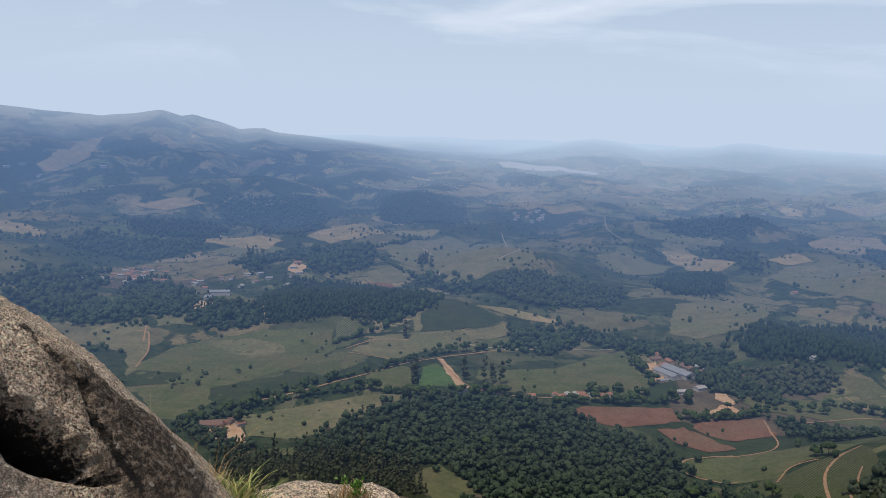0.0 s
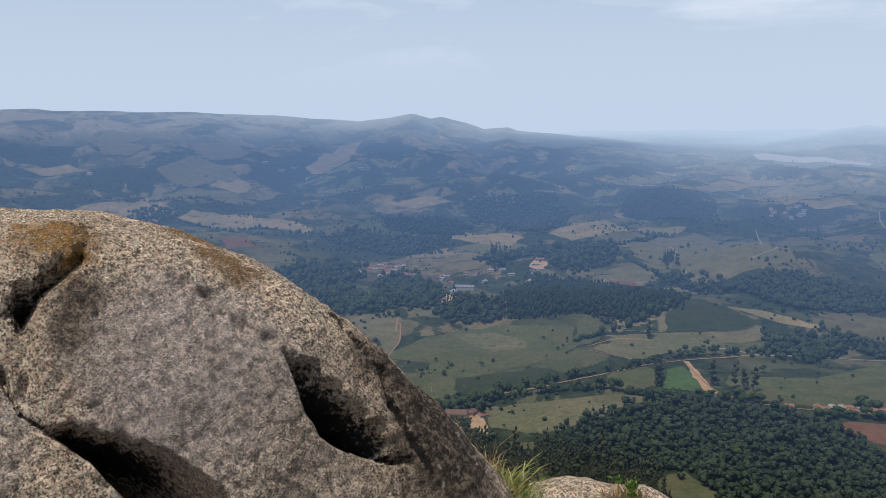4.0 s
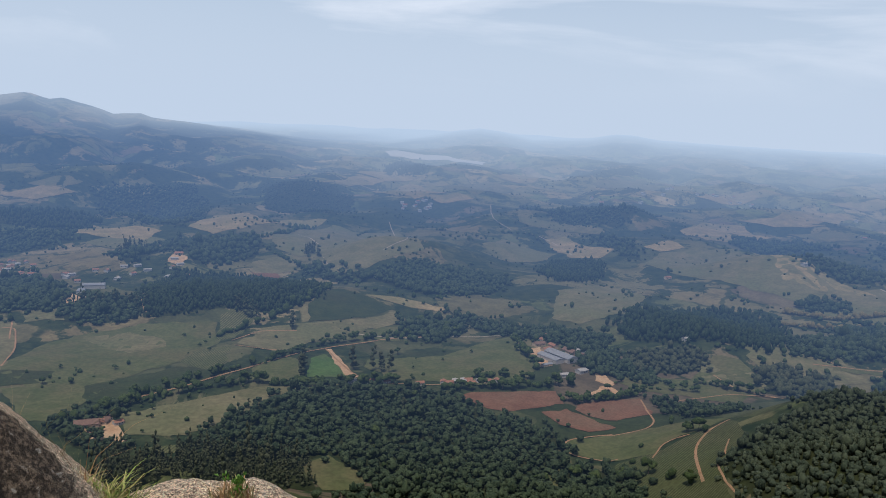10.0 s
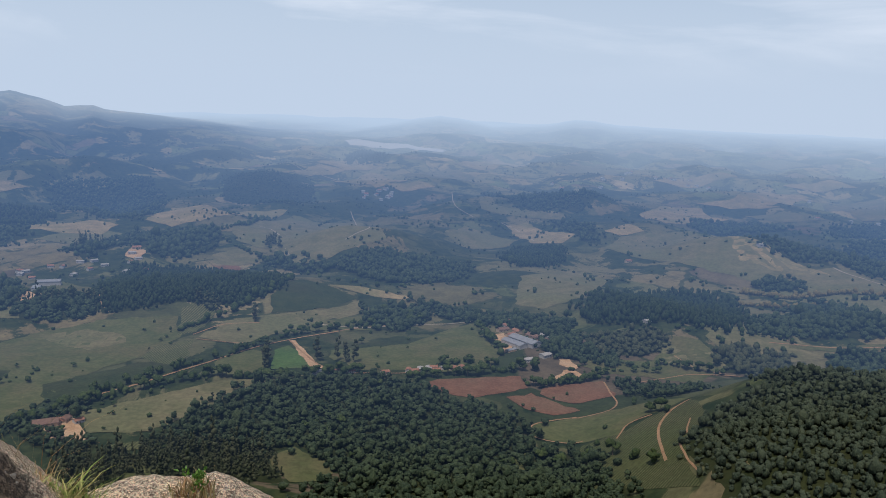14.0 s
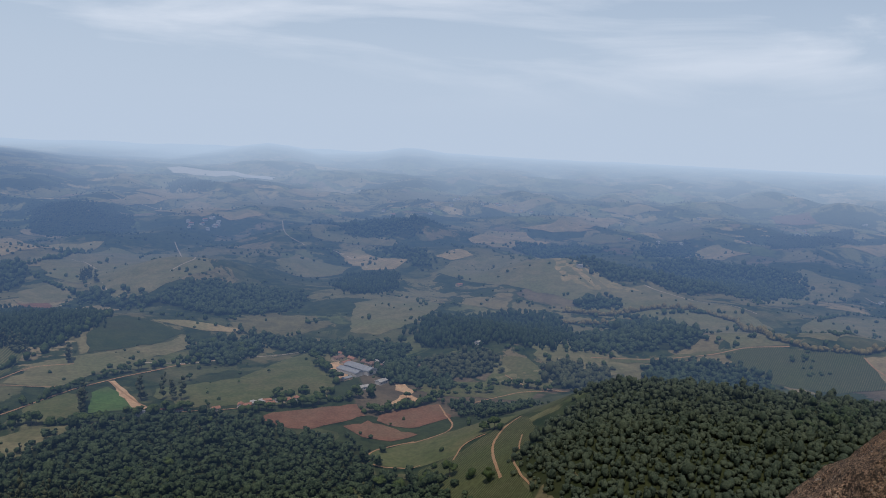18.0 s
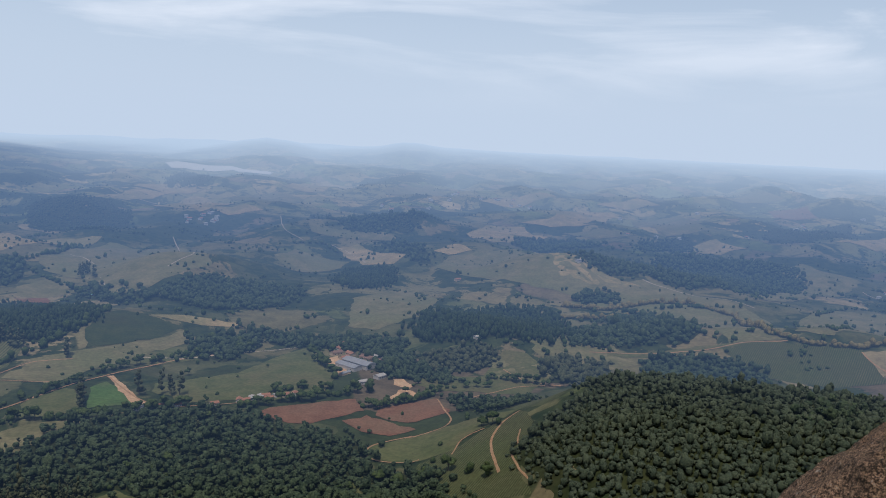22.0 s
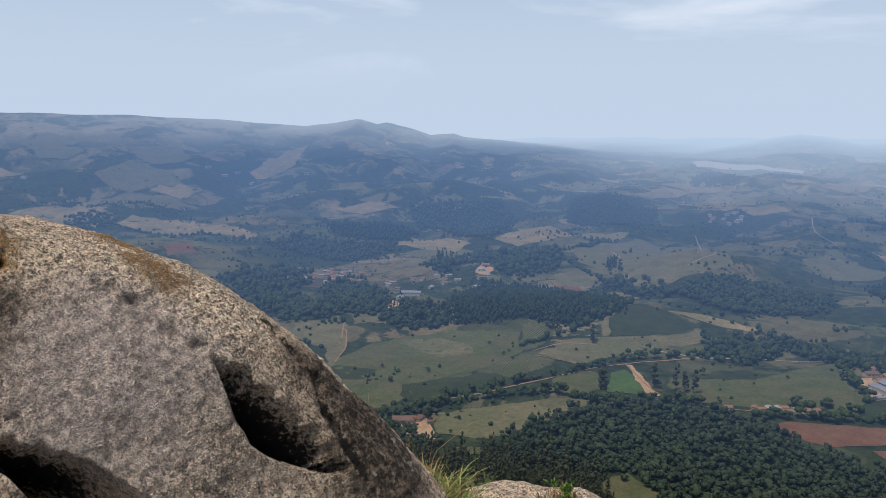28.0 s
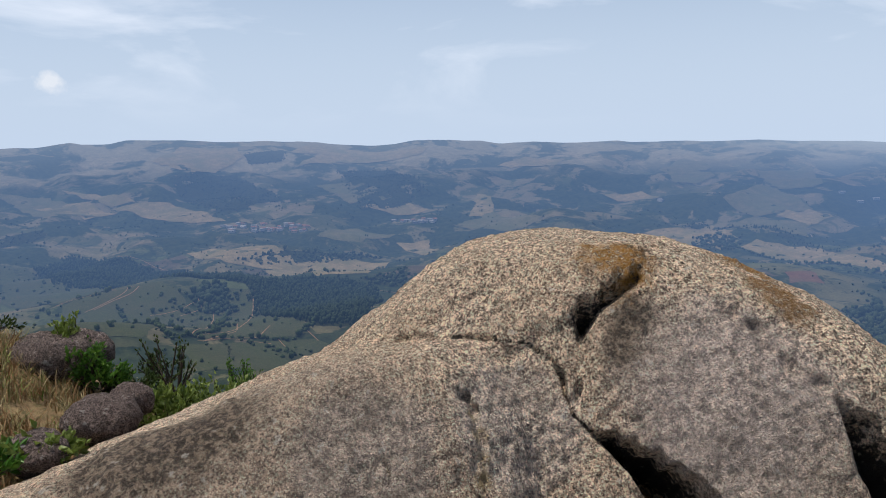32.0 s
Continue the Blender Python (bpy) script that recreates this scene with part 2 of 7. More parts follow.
def granite(name, pale, mid, brown, stain=0.5, grain=1.0, lichen=(), dark=(), pits=0.0, zones=(), cleft_shade=()):
    """Weathered coarse granite: crystals, pits, dark rain streaks, crusts of lichen."""
    n = Nodes(name)
    p = n.geo.outputs["Position"]
    crystal = n.cells(120 * grain)
    speck = n.noise(88 * grain, 4, 0.7)
    grit = n.noise(30 * grain, 6, 0.75)
    mott = n.noise(7 * grain, 6, 0.7)
    broad = n.noise(1.1, 5, 0.6, distort=0.4)
    c = n.mix(n.span(grit, 0.43, 0.54), tuple(v * 0.52 for v in mid), pale)
    gems = n.node("ShaderNodeTexVoronoi", Scale=80 * grain)
    n.put(gems.inputs["Vector"], p)
    gem = n.node("ShaderNodeSeparateXYZ")
    n.put(gem.inputs[0], gems.outputs["Color"])
    c = n.mix(0.8, c, n.mix(gem.outputs["X"], (0.30, 0.285, 0.27), (1.9, 1.88, 1.86)), "MULTIPLY")
    c = n.mix(n.math("MULTIPLY", n.span(broad, 0.42, 0.60), 0.8), c, n.mix(n.span(grit, 0.4, 0.62), tuple(v * 0.6 for v in brown), tuple(v * 1.25 for v in brown)))
    c = n.mix(n.math("MULTIPLY", n.span(mott, 0.54, 0.62), 0.25), c, tuple(v * 0.6 for v in mid))
    c = n.mix(n.math("MULTIPLY", n.span(speck, 0.54, 0.58), 0.8), c, tuple(min(0.92, v * 1.3) for v in pale))
    c = n.mix(n.math("MULTIPLY", n.span(speck, 0.455, 0.415), 0.85), c, (0.045, 0.034, 0.026))
    for at, radius, hue in zones:  # smoother faces of another grey
        d = n.node("ShaderNodeVectorMath")
        d.operation = "DISTANCE"
        n.put(d.inputs[0], p)
        d.inputs[1].default_value = at
        ragged = n.math("ADD", n.math("DIVIDE", d.outputs["Value"], radius), n.math("MULTIPLY", n.math("ADD", broad, mott), 0.6))
        c = n.mix(n.math("MULTIPLY", n.span(ragged, 1.75, 1.25), 0.38), c, n.mix(n.span(grit, 0.42, 0.58), tuple(v * 0.72 for v in hue), tuple(v * 1.2 for v in hue)))
    # dark crust in patches and rain streaks that run down the rock
    crust = n.noise(4.5, 9, 0.8, distort=0.3)
    c = n.mix(n.math("MULTIPLY", n.span(crust, 0.54, 0.60), 0.13), c, (0.10, 0.072, 0.052))
    streak = n.noise(1.0, 6, 0.65, n.place(13, 13, 0.8))
    c = n.mix(n.math("MULTIPLY", n.math("MULTIPLY", n.span(streak, 0.50, 0.60), n.span(grit, 0.72, 0.44)), stain), c, (0.06, 0.048, 0.038))
    # darker ragged patches round given places
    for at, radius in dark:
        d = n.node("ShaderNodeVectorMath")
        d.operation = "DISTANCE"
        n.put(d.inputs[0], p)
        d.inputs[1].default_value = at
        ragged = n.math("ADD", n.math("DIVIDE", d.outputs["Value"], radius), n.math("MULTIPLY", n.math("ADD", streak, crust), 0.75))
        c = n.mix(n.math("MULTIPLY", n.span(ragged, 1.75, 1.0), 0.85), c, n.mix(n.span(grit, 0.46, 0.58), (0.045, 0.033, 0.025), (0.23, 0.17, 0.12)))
    for a, b, wide in cleft_shade:  # near-black painted along a cleft for its deep shade, with some black growth
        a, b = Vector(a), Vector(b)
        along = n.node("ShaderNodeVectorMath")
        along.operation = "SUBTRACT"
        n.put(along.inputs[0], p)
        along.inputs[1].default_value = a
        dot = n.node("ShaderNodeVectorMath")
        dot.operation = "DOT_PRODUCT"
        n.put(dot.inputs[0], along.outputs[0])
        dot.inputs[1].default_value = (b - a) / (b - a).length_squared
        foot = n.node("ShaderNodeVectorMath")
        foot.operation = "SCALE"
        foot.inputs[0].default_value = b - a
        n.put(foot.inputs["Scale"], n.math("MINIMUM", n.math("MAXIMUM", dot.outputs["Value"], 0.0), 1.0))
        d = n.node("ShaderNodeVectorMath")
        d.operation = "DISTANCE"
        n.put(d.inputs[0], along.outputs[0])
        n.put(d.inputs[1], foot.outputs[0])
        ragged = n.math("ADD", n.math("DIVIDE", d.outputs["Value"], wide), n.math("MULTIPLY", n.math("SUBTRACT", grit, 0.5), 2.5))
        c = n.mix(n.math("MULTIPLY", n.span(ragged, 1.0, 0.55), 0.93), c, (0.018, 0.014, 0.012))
    pale_lichen = n.noise(15 * grain, 4, 0.6)
    c = n.mix(n.math("MULTIPLY", n.span(pale_lichen, 0.63, 0.68), 0.45), c, (0.54, 0.53, 0.48))
    for at, radius, hue in lichen:
        d = n.node("ShaderNodeVectorMath")
        d.operation = "DISTANCE"
        n.put(d.inputs[0], p)
        d.inputs[1].default_value = at
        ragged = n.math("ADD", n.math("DIVIDE", d.outputs["Value"], radius), n.math("MULTIPLY", n.math("ADD", n.noise(5.0, 8, 0.8), mott), 1.25))
        cover = n.math("MULTIPLY", n.span(ragged, 2.1, 1.5), n.span(grit, 0.36, 0.56))
        c = n.mix(n.math("MULTIPLY", cover, 0.92), c, hue)
    nb = n.bump(crust, 0.4, 0.02)
    nb = n.bump(mott, 0.6, 0.02, nb)
    nb = n.bump(grit, 1.0, 0.042, nb)
    nb = n.bump(n.math("ADD", speck, n.math("MULTIPLY", crystal, 0.7)), 1.0, 0.024, nb)
    if pits:
        hole = n.span(n.noise(34.0, 6, 0.72, distort=0.5), 0.46, 0.39)
        hole2 = n.span(n.noise(85.0, 4, 0.72), 0.45, 0.39)
        c = n.mix(n.math("MULTIPLY", n.math("MAXIMUM", hole, hole2), 0.85 * pits), c, (0.025, 0.019, 0.015))
        nb = n.bump(n.math("ADD", hole, hole2), -0.9, 0.05, nb)
        nb.node.invert = True
        nb.node.inputs["Strength"].default_value = 0.9
    return n.end(c, 0.9, nb, spec=0.25)


def plain(name, color, rough=0.7, vary=0.25, scale=2.0, metal=0.0, distance=False, bump=0.2):
    n = Nodes(name)
    a, b = n.noise(scale, 5, 0.6), n.noise(scale * 9, 3)
    c = n.mix(n.math("MULTIPLY", n.span(a, 0.3, 0.7), vary), color, tuple(v * 0.45 for v in color))
    c = n.mix(n.math("MULTIPLY", n.span(b, 0.5, 0.7), vary * 0.6), c, tuple(min(1, v * 1.5) for v in color))
    return n.end(c, rough, n.bump(b, bump, 0.05), metal, distance=distance)


M = {}
M["pasture"] = land("pasture", (0.055, 0.066, 0.026), (0.115, 0.105, 0.052), (0.085, 0.082, 0.040), 0.03, 0.0045)
M["grass"] = land("green_pasture", (0.070, 0.084, 0.034), (0.108, 0.114, 0.052), (0.110, 0.099, 0.052), 0.04, 0.01)
M["dry"] = land("dry_pasture", (0.16, 0.125, 0.07), (0.25, 0.19, 0.11), (0.13, 0.12, 0.06), 0.035, 0.009, bright=(1.25, 1.22, 1.15))
M["olive"] = land("olive_pasture", (0.092, 0.084, 0.044), (0.15, 0.12, 0.072), (0.105, 0.10, 0.052), 0.035, 0.008, bright=(1.15, 1.2, 1.1))
M["crop"] = land("dark_crop", (0.030, 0.044, 0.018), (0.050, 0.062, 0.026), (0.045, 0.05, 0.024), 0.05, 0.012)
M["rows"] = land("planted_rows", (0.10, 0.105, 0.05), (0.16, 0.15, 0.08), (0.09, 0.10, 0.045), 0.05, 0.012, 3.4, 0.35)
M["coffee"] = land("coffee_rows", (0.066, 0.072, 0.034), (0.10, 0.095, 0.05), (0.075, 0.085, 0.035), 0.05, 0.012, 2.7, 1.0, (0.02, 0.036, 0.013))
M["soil"] = land("red_ploughed_soil", (0.140, 0.070, 0.046), (0.192, 0.102, 0.068), (0.155, 0.102, 0.068), 0.06, 0.016)
M["sand"] = land("bare_pale_soil", (0.36, 0.22, 0.13), (0.50, 0.33, 0.21), (0.42, 0.30, 0.20), 0.1, 0.03)
M["lime"] = land("bright_green_crop", (0.055, 0.105, 0.030), (0.08, 0.135, 0.042), (0.085, 0.105, 0.045), 0.05, 0.02)
# very dark: the shade under the trees is put into this colour
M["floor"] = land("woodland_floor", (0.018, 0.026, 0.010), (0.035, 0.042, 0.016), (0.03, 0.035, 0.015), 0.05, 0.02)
M["track"] = land("dirt_track", (0.26, 0.155, 0.092), (0.36, 0.22, 0.135), (0.29, 0.19, 0.12), 0.15, 0.03)
M["road"] = land("pale_road", (0.29, 0.25, 0.21), (0.37, 0.32, 0.27), (0.33, 0.28, 0.22), 0.15, 0.03)
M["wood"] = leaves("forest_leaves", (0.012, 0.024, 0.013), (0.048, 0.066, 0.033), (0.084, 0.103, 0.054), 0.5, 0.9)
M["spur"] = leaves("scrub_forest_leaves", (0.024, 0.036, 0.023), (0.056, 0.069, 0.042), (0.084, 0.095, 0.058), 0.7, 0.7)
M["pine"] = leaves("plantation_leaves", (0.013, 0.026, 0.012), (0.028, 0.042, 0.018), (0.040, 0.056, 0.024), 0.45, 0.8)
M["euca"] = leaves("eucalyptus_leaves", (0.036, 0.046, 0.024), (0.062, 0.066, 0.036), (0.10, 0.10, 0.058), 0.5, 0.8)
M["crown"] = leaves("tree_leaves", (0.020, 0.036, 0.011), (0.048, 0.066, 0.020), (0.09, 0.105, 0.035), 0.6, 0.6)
M["hedge"] = leaves("hedge_leaves", (0.11, 0.085, 0.036), (0.16, 0.125, 0.055), (0.20, 0.17, 0.08), 0.4, 0.6)
M["bark"] = plain("bark", (0.12, 0.09, 0.065), 0.95, 0.5, 3.0, distance=True)
M["water"] = plain("reservoir_water", (0.50, 0.44, 0.39), 0.25, 0.1, 0.02, distance=True)

# ---- the lie of the land ----
VALLEY = -298.0  # the valley floor under the summit
NEAR_END, FAR_END = 1500.0, 4880.0
# the skyline: compass degrees and height over the horizon
SKYLINE = ((-180, 1.2), (-85, 1.15), (-83.1, 1.15), (-81, 1.43), (-80.4, 1.3), (-78.8, 1.28), (-77.6, 1.52), (-74.2, 1.49), (-71.8, 1.29), (-68.6, 1.3), (-65.1, 1.14),
           (-63.5, 0.94), (-61.2, 0.8), (-59.6, 0.88), (-58.1, 1.12), (-55.5, 1.05), (-53.5, 0.96), (-52.3, 0.72), (-49.2, 0.76), (-46.8, 0.6), (-44.1, 0.7), (-42.7, 0.54),
           (-40.7, 0.57), (-37.7, 0.46), (-34.9, 0.47), (-31.2, 0.25), (-29.2, 0.22), (-26.8, 0.0), (-23.2, -0.24), (-21.1, -0.02), (-19.9, 0.2), (-19.3, 0.26), (-18.6, 0.02), (-18.2, -0.1),
           (-17.4, 0.02), (-15.5, -0.42), (-14.4, -0.84), (-12.7, -0.72), (-12, -0.97), (-10.1, -1.14), (-7.9, -1.36), (-4.5, -1.64), (-1.7, -1.85), (3.8, -1.72), (6.2, -1.38),
           (9, -0.84), (10.4, -0.66), (11.8, -0.78), (14.2, -1.16), (18, -0.95), (19.9, -0.56), (21.4, -0.62), (22.9, -0.84), (28.9, -0.95), (75, -1.0), (180, -1.0))
# the wooded spur beside the summit: compass degrees and height of its crest under the eye
SPUR = ((16, -26), (20, -23.8), (24, -22.4), (28.5, -20.5), (31, -19.1), (33.5, -17.8), (36, -16.9), (40, -16.5), (48, -16.2), (54.6, -15.6), (64, -15.0), (80, -14.5), (100, -14.5))
# single hills: compass degrees, distance, half-length across the view, half-length along it, height
HILLS = (
    (-37, 2050, 190, 190, 62), (-33, 1800, 170, 150, 34), (-46, 2300, 260, 200, 50),  # bare knolls behind the rock
    (-6, 1980, 150, 140, 42), (3, 1650, 150, 150, 40), (-2, 1250, 150, 110, 20), (-9, 1200, 100, 100, 12),
    (33, 1750, 230, 160, 46), (27, 2000, 160, 130, 30), (40, 1500, 160, 90, 26), (46, 1250, 200, 90, 28), (55, 1300, 200, 120, 30),
    (27, 1150, 110, 110, 26), (15, 2250, 160, 140, 40), (22, 2400, 200, 120, 40),
    (-64, 1900, 330, 130, 44), (-60, 1350, 240, 160, 40), (-84, 1150, 260, 200, 92), (-76, 1700, 250, 160, 60), (-72, 900, 120, 150, 46),
)


def rolling(x, y):
    """Rounded hills and hollows, between about -1 and 1."""
    out = 0.0 * x
    for k, (turn, length, phase, amp) in enumerate(((0.3, 610, 0.4, 0.30), (1.2, 530, 2.1, 0.28), (2.2, 410, 4.0, 0.24), (2.8, 330, 1.0, 0.18), (0.8, 250, 5.2, 0.13),
                                                    (1.8, 190, 0.2, 0.09), (2.5, 140, 3.3, 0.06), (0.1, 105, 2.6, 0.04))):
        u = (x * math.cos(turn) + y * math.sin(turn)) * 2 * math.pi / length
        v = (-x * math.sin(turn) + y * math.cos(turn)) * 2 * math.pi / (length * 1.7)
        out = out + amp * np.sin(u + phase + 1.3 * np.sin(v + k)) * (0.7 + 0.3 * np.cos(v * 0.7 + 2 * k))
    return out


def ease(v):
    v = np.clip(v, 0, 1)
    return v * v * (3 - 2 * v)


def height(x, y):
    x, y = np.asarray(x, float), np.asarray(y, float)
    r, az = np.hypot(x, y), np.degrees(np.arctan2(x, y))
    far = np.clip((r - 2200) / (FAR_END - 2200), 0, 1)
    z = VALLEY + (238.0 - 20.0) * far ** 1.2
    swell = 4 + 11 * ease((r - 700) / 500) + 20 * ease((r - 1300) / 1000) + 14 * ease((r - 2500) / 1200) - 40 * ease((r - 3500) / 1000) * ease((az + 25) / 15) - 40 * ease((r - 2900) / 350) * (1 - ease((az + 25) / 15))
    z = z + swell * rolling(x, y)
    for a, d, sx, sy, h in HILLS:
        u, v = d * math.sin(radians(a)), d * math.cos(radians(a))
        ca, sa_ = math.cos(radians(a)), math.sin(radians(a))
        across, along = (x - u) * ca - (y - v) * sa_, (x - u) * sa_ + (y - v) * ca
        q = (across / sx) ** 2 + (along / sy) ** 2
        z = z + h * np.exp(-q * 0.9)
    side = 1.6 + 700 * np.tan(np.radians(np.interp(az, [s[0] for s in SPUR], [s[1] for s in SPUR]))) + 5 * rolling(x * 3, y * 3)
    near = np.exp(-(np.abs(r - 700) / np.where(r < 700, 330, 150)) ** 2.4) * ease((az - 15) / 9) * ease((110 - az) / 20)
    z = np.where(side > z, z + (side - z) * near, z)
    # the long ridges that close the view
    top = np.interp(az, [s[0] for s in SKYLINE], [s[1] for s in SKYLINE])
    reach = np.interp(az, (-20, -6, 8), (4150, 4300, 4750))
    crest = 1.6 + reach * np.tan(np.radians(top)) + 4 * rolling(x * 2.3, y * 2.3)
    left = 1 - ease((az + 15) / 10)
    climb = np.clip((r - 2000) / (reach - 2000), 0, 1) ** 1.5
    hills = 58 * rolling(x * 0.62 + 200, y * 0.62) + 22 * rolling(x * 1.7, y * 1.7 + 80)
    slope = VALLEY + (crest - VALLEY) * climb + hills * ease((r - 1700) / 600) * ease((reach - 30 - r) / 700)
    slope = np.minimum(slope, 1.6 + r * np.tan(np.radians(top - 0.12)) + 12 * climb ** 8)
    slope = np.where(r > reach, crest - (r - reach) * 0.05, slope)
    lift = np.exp(-((r - reach) / np.where(r < reach, 900, 2500)) ** 2)
    far_side = np.where(crest > z, z + (crest - z) * np.clip(lift, 0, 1), z)
    z = np.where(r > 1700, far_side * (1 - left) + (z + (slope - z) * ease((r - 1700) / 700)) * left, z)
    # the mountain under the camera
    cone = np.where(r < 2.2, 0.0, -0.78 * (r - 2.2)) - 14 * ease((r - 6) / 60)
    cone = cone + (0.02 * r) * rolling(x * 6, y * 6)
    return np.logaddexp(z / 18.0, cone / 18.0) * 18.0 * ease((r - 30) / 60) + np.maximum(cone, z) * (1 - ease((r - 30) / 60))

# ---- small builders ----
def part(name, bm, material, parent=None, label="", smooth=False):
    """Links a bmesh, or a list of points and faces, as one mesh object."""
    me = bpy.data.meshes.new(name)
    if isinstance(bm, tuple):
        me.from_pydata([tuple(v) for v in bm[0]], [], [tuple(f) for f in bm[1]])
    else:
        bm.to_mesh(me)
        bm.free()
    me.materials.append(material)
    if smooth:
        me.shade_smooth()
    ob = new(name, me)
    ob.parent = parent
    if label:
        ob["label"] = label
    return ob


def thing(name, label, category, place=(0, 0, 0), turn=0.0, group="", kind=""):
    ob = new(name)
    ob.empty_display_size = 0.2
    ob.matrix_basis = pose(*place, 0, 0, turn)
    return tagged(ob, label, category, group, kind)


def sheet(name, points, quads, material, smooth=True):
    """A big mesh straight from arrays of points and four- or three-cornered faces."""
    me = bpy.data.meshes.new(name)
    points, quads = np.asarray(points, np.float32), np.asarray(quads, np.int32)
    k = quads.shape[1]
    me.vertices.add(len(points))
    me.vertices.foreach_set("co", points.ravel())
    me.loops.add(quads.size)
    me.loops.foreach_set("vertex_index", quads.ravel())
    me.polygons.add(len(quads))
    me.polygons.foreach_set("loop_start", np.arange(0, quads.size, k, dtype=np.int32))
    me.update(calc_edges=True)
    me.validate()
    me.materials.append(material)
    if smooth:
        me.shade_smooth()
    return new(name, me)


def grid_faces(rows, cols, wrap=False):
    i, j = np.meshgrid(np.arange(rows - 1), np.arange(cols if wrap else cols - 1), indexing="ij")
    a, b = i * cols + j, i * cols + (j + 1) % cols
    return np.stack([a, b, b + cols, a + cols], -1).reshape(-1, 4)


# ---- the ground, one sheet from the summit to the horizon ----
fine_az = np.arange(-95, 80, 0.34)
bearings = np.radians(np.concatenate([fine_az, np.arange(80, 265, 5.0)]))
near_r = np.concatenate([np.geomspace(0.05, 330, 70), np.arange(335, NEAR_END - 1, 6.0), [NEAR_END]])
far_r = np.concatenate([[NEAR_END], NEAR_END + (FAR_END - NEAR_END) * np.linspace(0.004, 1, 180) ** 1.15])


def ring_sheet(name, radii, material, centre=False):
    rr, aa = np.meshgrid(radii, bearings, indexing="ij")
    x, y = rr * np.sin(aa), rr * np.cos(aa)
    pts = np.stack([x, y, height(x, y)], -1).reshape(-1, 3)
    faces = grid_faces(len(radii), len(bearings), wrap=True)[:, ::-1]
    return sheet(name, pts, faces, material)


n = Nodes("countryside")
dist = n.node("ShaderNodeVectorMath")
dist.operation = "LENGTH"
n.put(dist.inputs[0], n.geo.outputs["Position"])
tuft, clod, patch, wide = n.noise(0.22, 3), n.noise(0.03, 5, 0.6), n.noise(0.0048, 9, 0.66, distort=0.7), n.noise(0.0022, 5, 0.6)
# parcels of land with crooked edges, each with its own use, hedged here and there
bend = n.node("ShaderNodeTexNoise", Scale=0.006, Detail=4.0, Roughness=0.55)
n.put(bend.inputs["Vector"], n.geo.outputs["Position"])
off = n.node("ShaderNodeVectorMath")
off.operation = "MULTIPLY_ADD"
n.put(off.inputs[0], bend.outputs["Color"])
off.inputs[1].default_value = (150, 150, 0)
n.put(off.inputs[2], n.place(1, 1, 0))


def parcels(size):
    kinds, edges = n.node("ShaderNodeTexVoronoi", Scale=1.0 / size), n.node("ShaderNodeTexVoronoi", Scale=1.0 / size)
    edges.feature = "DISTANCE_TO_EDGE"
    for q in (kinds, edges):
        q.voronoi_dimensions = "2D"
        n.put(q.inputs["Vector"], off.outputs[0])
    pick = n.node("ShaderNodeSeparateXYZ")
    n.put(pick.inputs[0], kinds.outputs["Color"])
    ramp = n.t.nodes.new("ShaderNodeValToRGB")
    ramp.color_ramp.interpolation = "CONSTANT"
    hues = ((0.0, (0.062, 0.068, 0.032)), (0.2, (0.095, 0.092, 0.045)), (0.38, (0.112, 0.10, 0.052)), (0.52, (0.035, 0.046, 0.02)), (0.64, (0.075, 0.088, 0.036)),
            (0.78, (0.145, 0.118, 0.064)), (0.87, (0.10, 0.078, 0.052)), (0.95, (0.20, 0.16, 0.095)))
    while len(ramp.color_ramp.elements) < len(hues):
        ramp.color_ramp.elements.new(0.5)
    for e, (at, hue) in zip(ramp.color_ramp.elements, hues):
        e.position, e.color = at, (*hue, 1)
    n.put(ramp.inputs[0], pick.outputs["X"])
    hedge = n.math("MULTIPLY", n.span(edges.outputs["Distance"], 0.045, 0.02), n.span(n.noise(0.012, 3), 0.46, 0.52))
    return ramp.outputs[0], hedge


near_hue, near_hedge = parcels(150.0)
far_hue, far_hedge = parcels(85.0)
# far parcels lightened so that they still show through the painted haze
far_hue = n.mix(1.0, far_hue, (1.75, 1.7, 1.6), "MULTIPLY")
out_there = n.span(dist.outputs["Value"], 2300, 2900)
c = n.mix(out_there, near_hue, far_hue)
c = n.mix(0.45, c, n.mix(n.span(clod, 0.3, 0.7), (0.5, 0.5, 0.5), (1.5, 1.42, 1.35)), "MULTIPLY")
c = n.mix(n.math("MULTIPLY", n.span(wide, 0.48, 0.62), 0.45), c, (0.20, 0.165, 0.09))
leafy = n.mix(n.span(n.noise(0.06, 4), 0.3, 0.7), (0.016, 0.028, 0.012), (0.044, 0.054, 0.022))
c = n.mix(n.math("MULTIPLY", n.mix(out_there, near_hedge, far_hedge), 0.85), c, leafy)
up = n.node("ShaderNodeSeparateXYZ")
n.put(up.inputs[0], n.geo.outputs["Position"])
# the long hill beside the valley is mostly wooded
hill = n.math("MULTIPLY", n.span(n.math("DIVIDE", up.outputs["X"], dist.outputs["Value"]), -0.02, -0.14), n.span(dist.outputs["Value"], 2300, 2700))
c = n.mix(n.span(n.math("ADD", patch, n.math("MULTIPLY", hill, 0.045)), 0.515, 0.535), c, leafy)
copse = n.math("MULTIPLY", n.span(n.noise(0.02, 5, 0.72), 0.55, 0.58), n.span(dist.outputs["Value"], 1200, 1900))
c = n.mix(n.math("MULTIPLY", copse, 0.85), c, leafy)
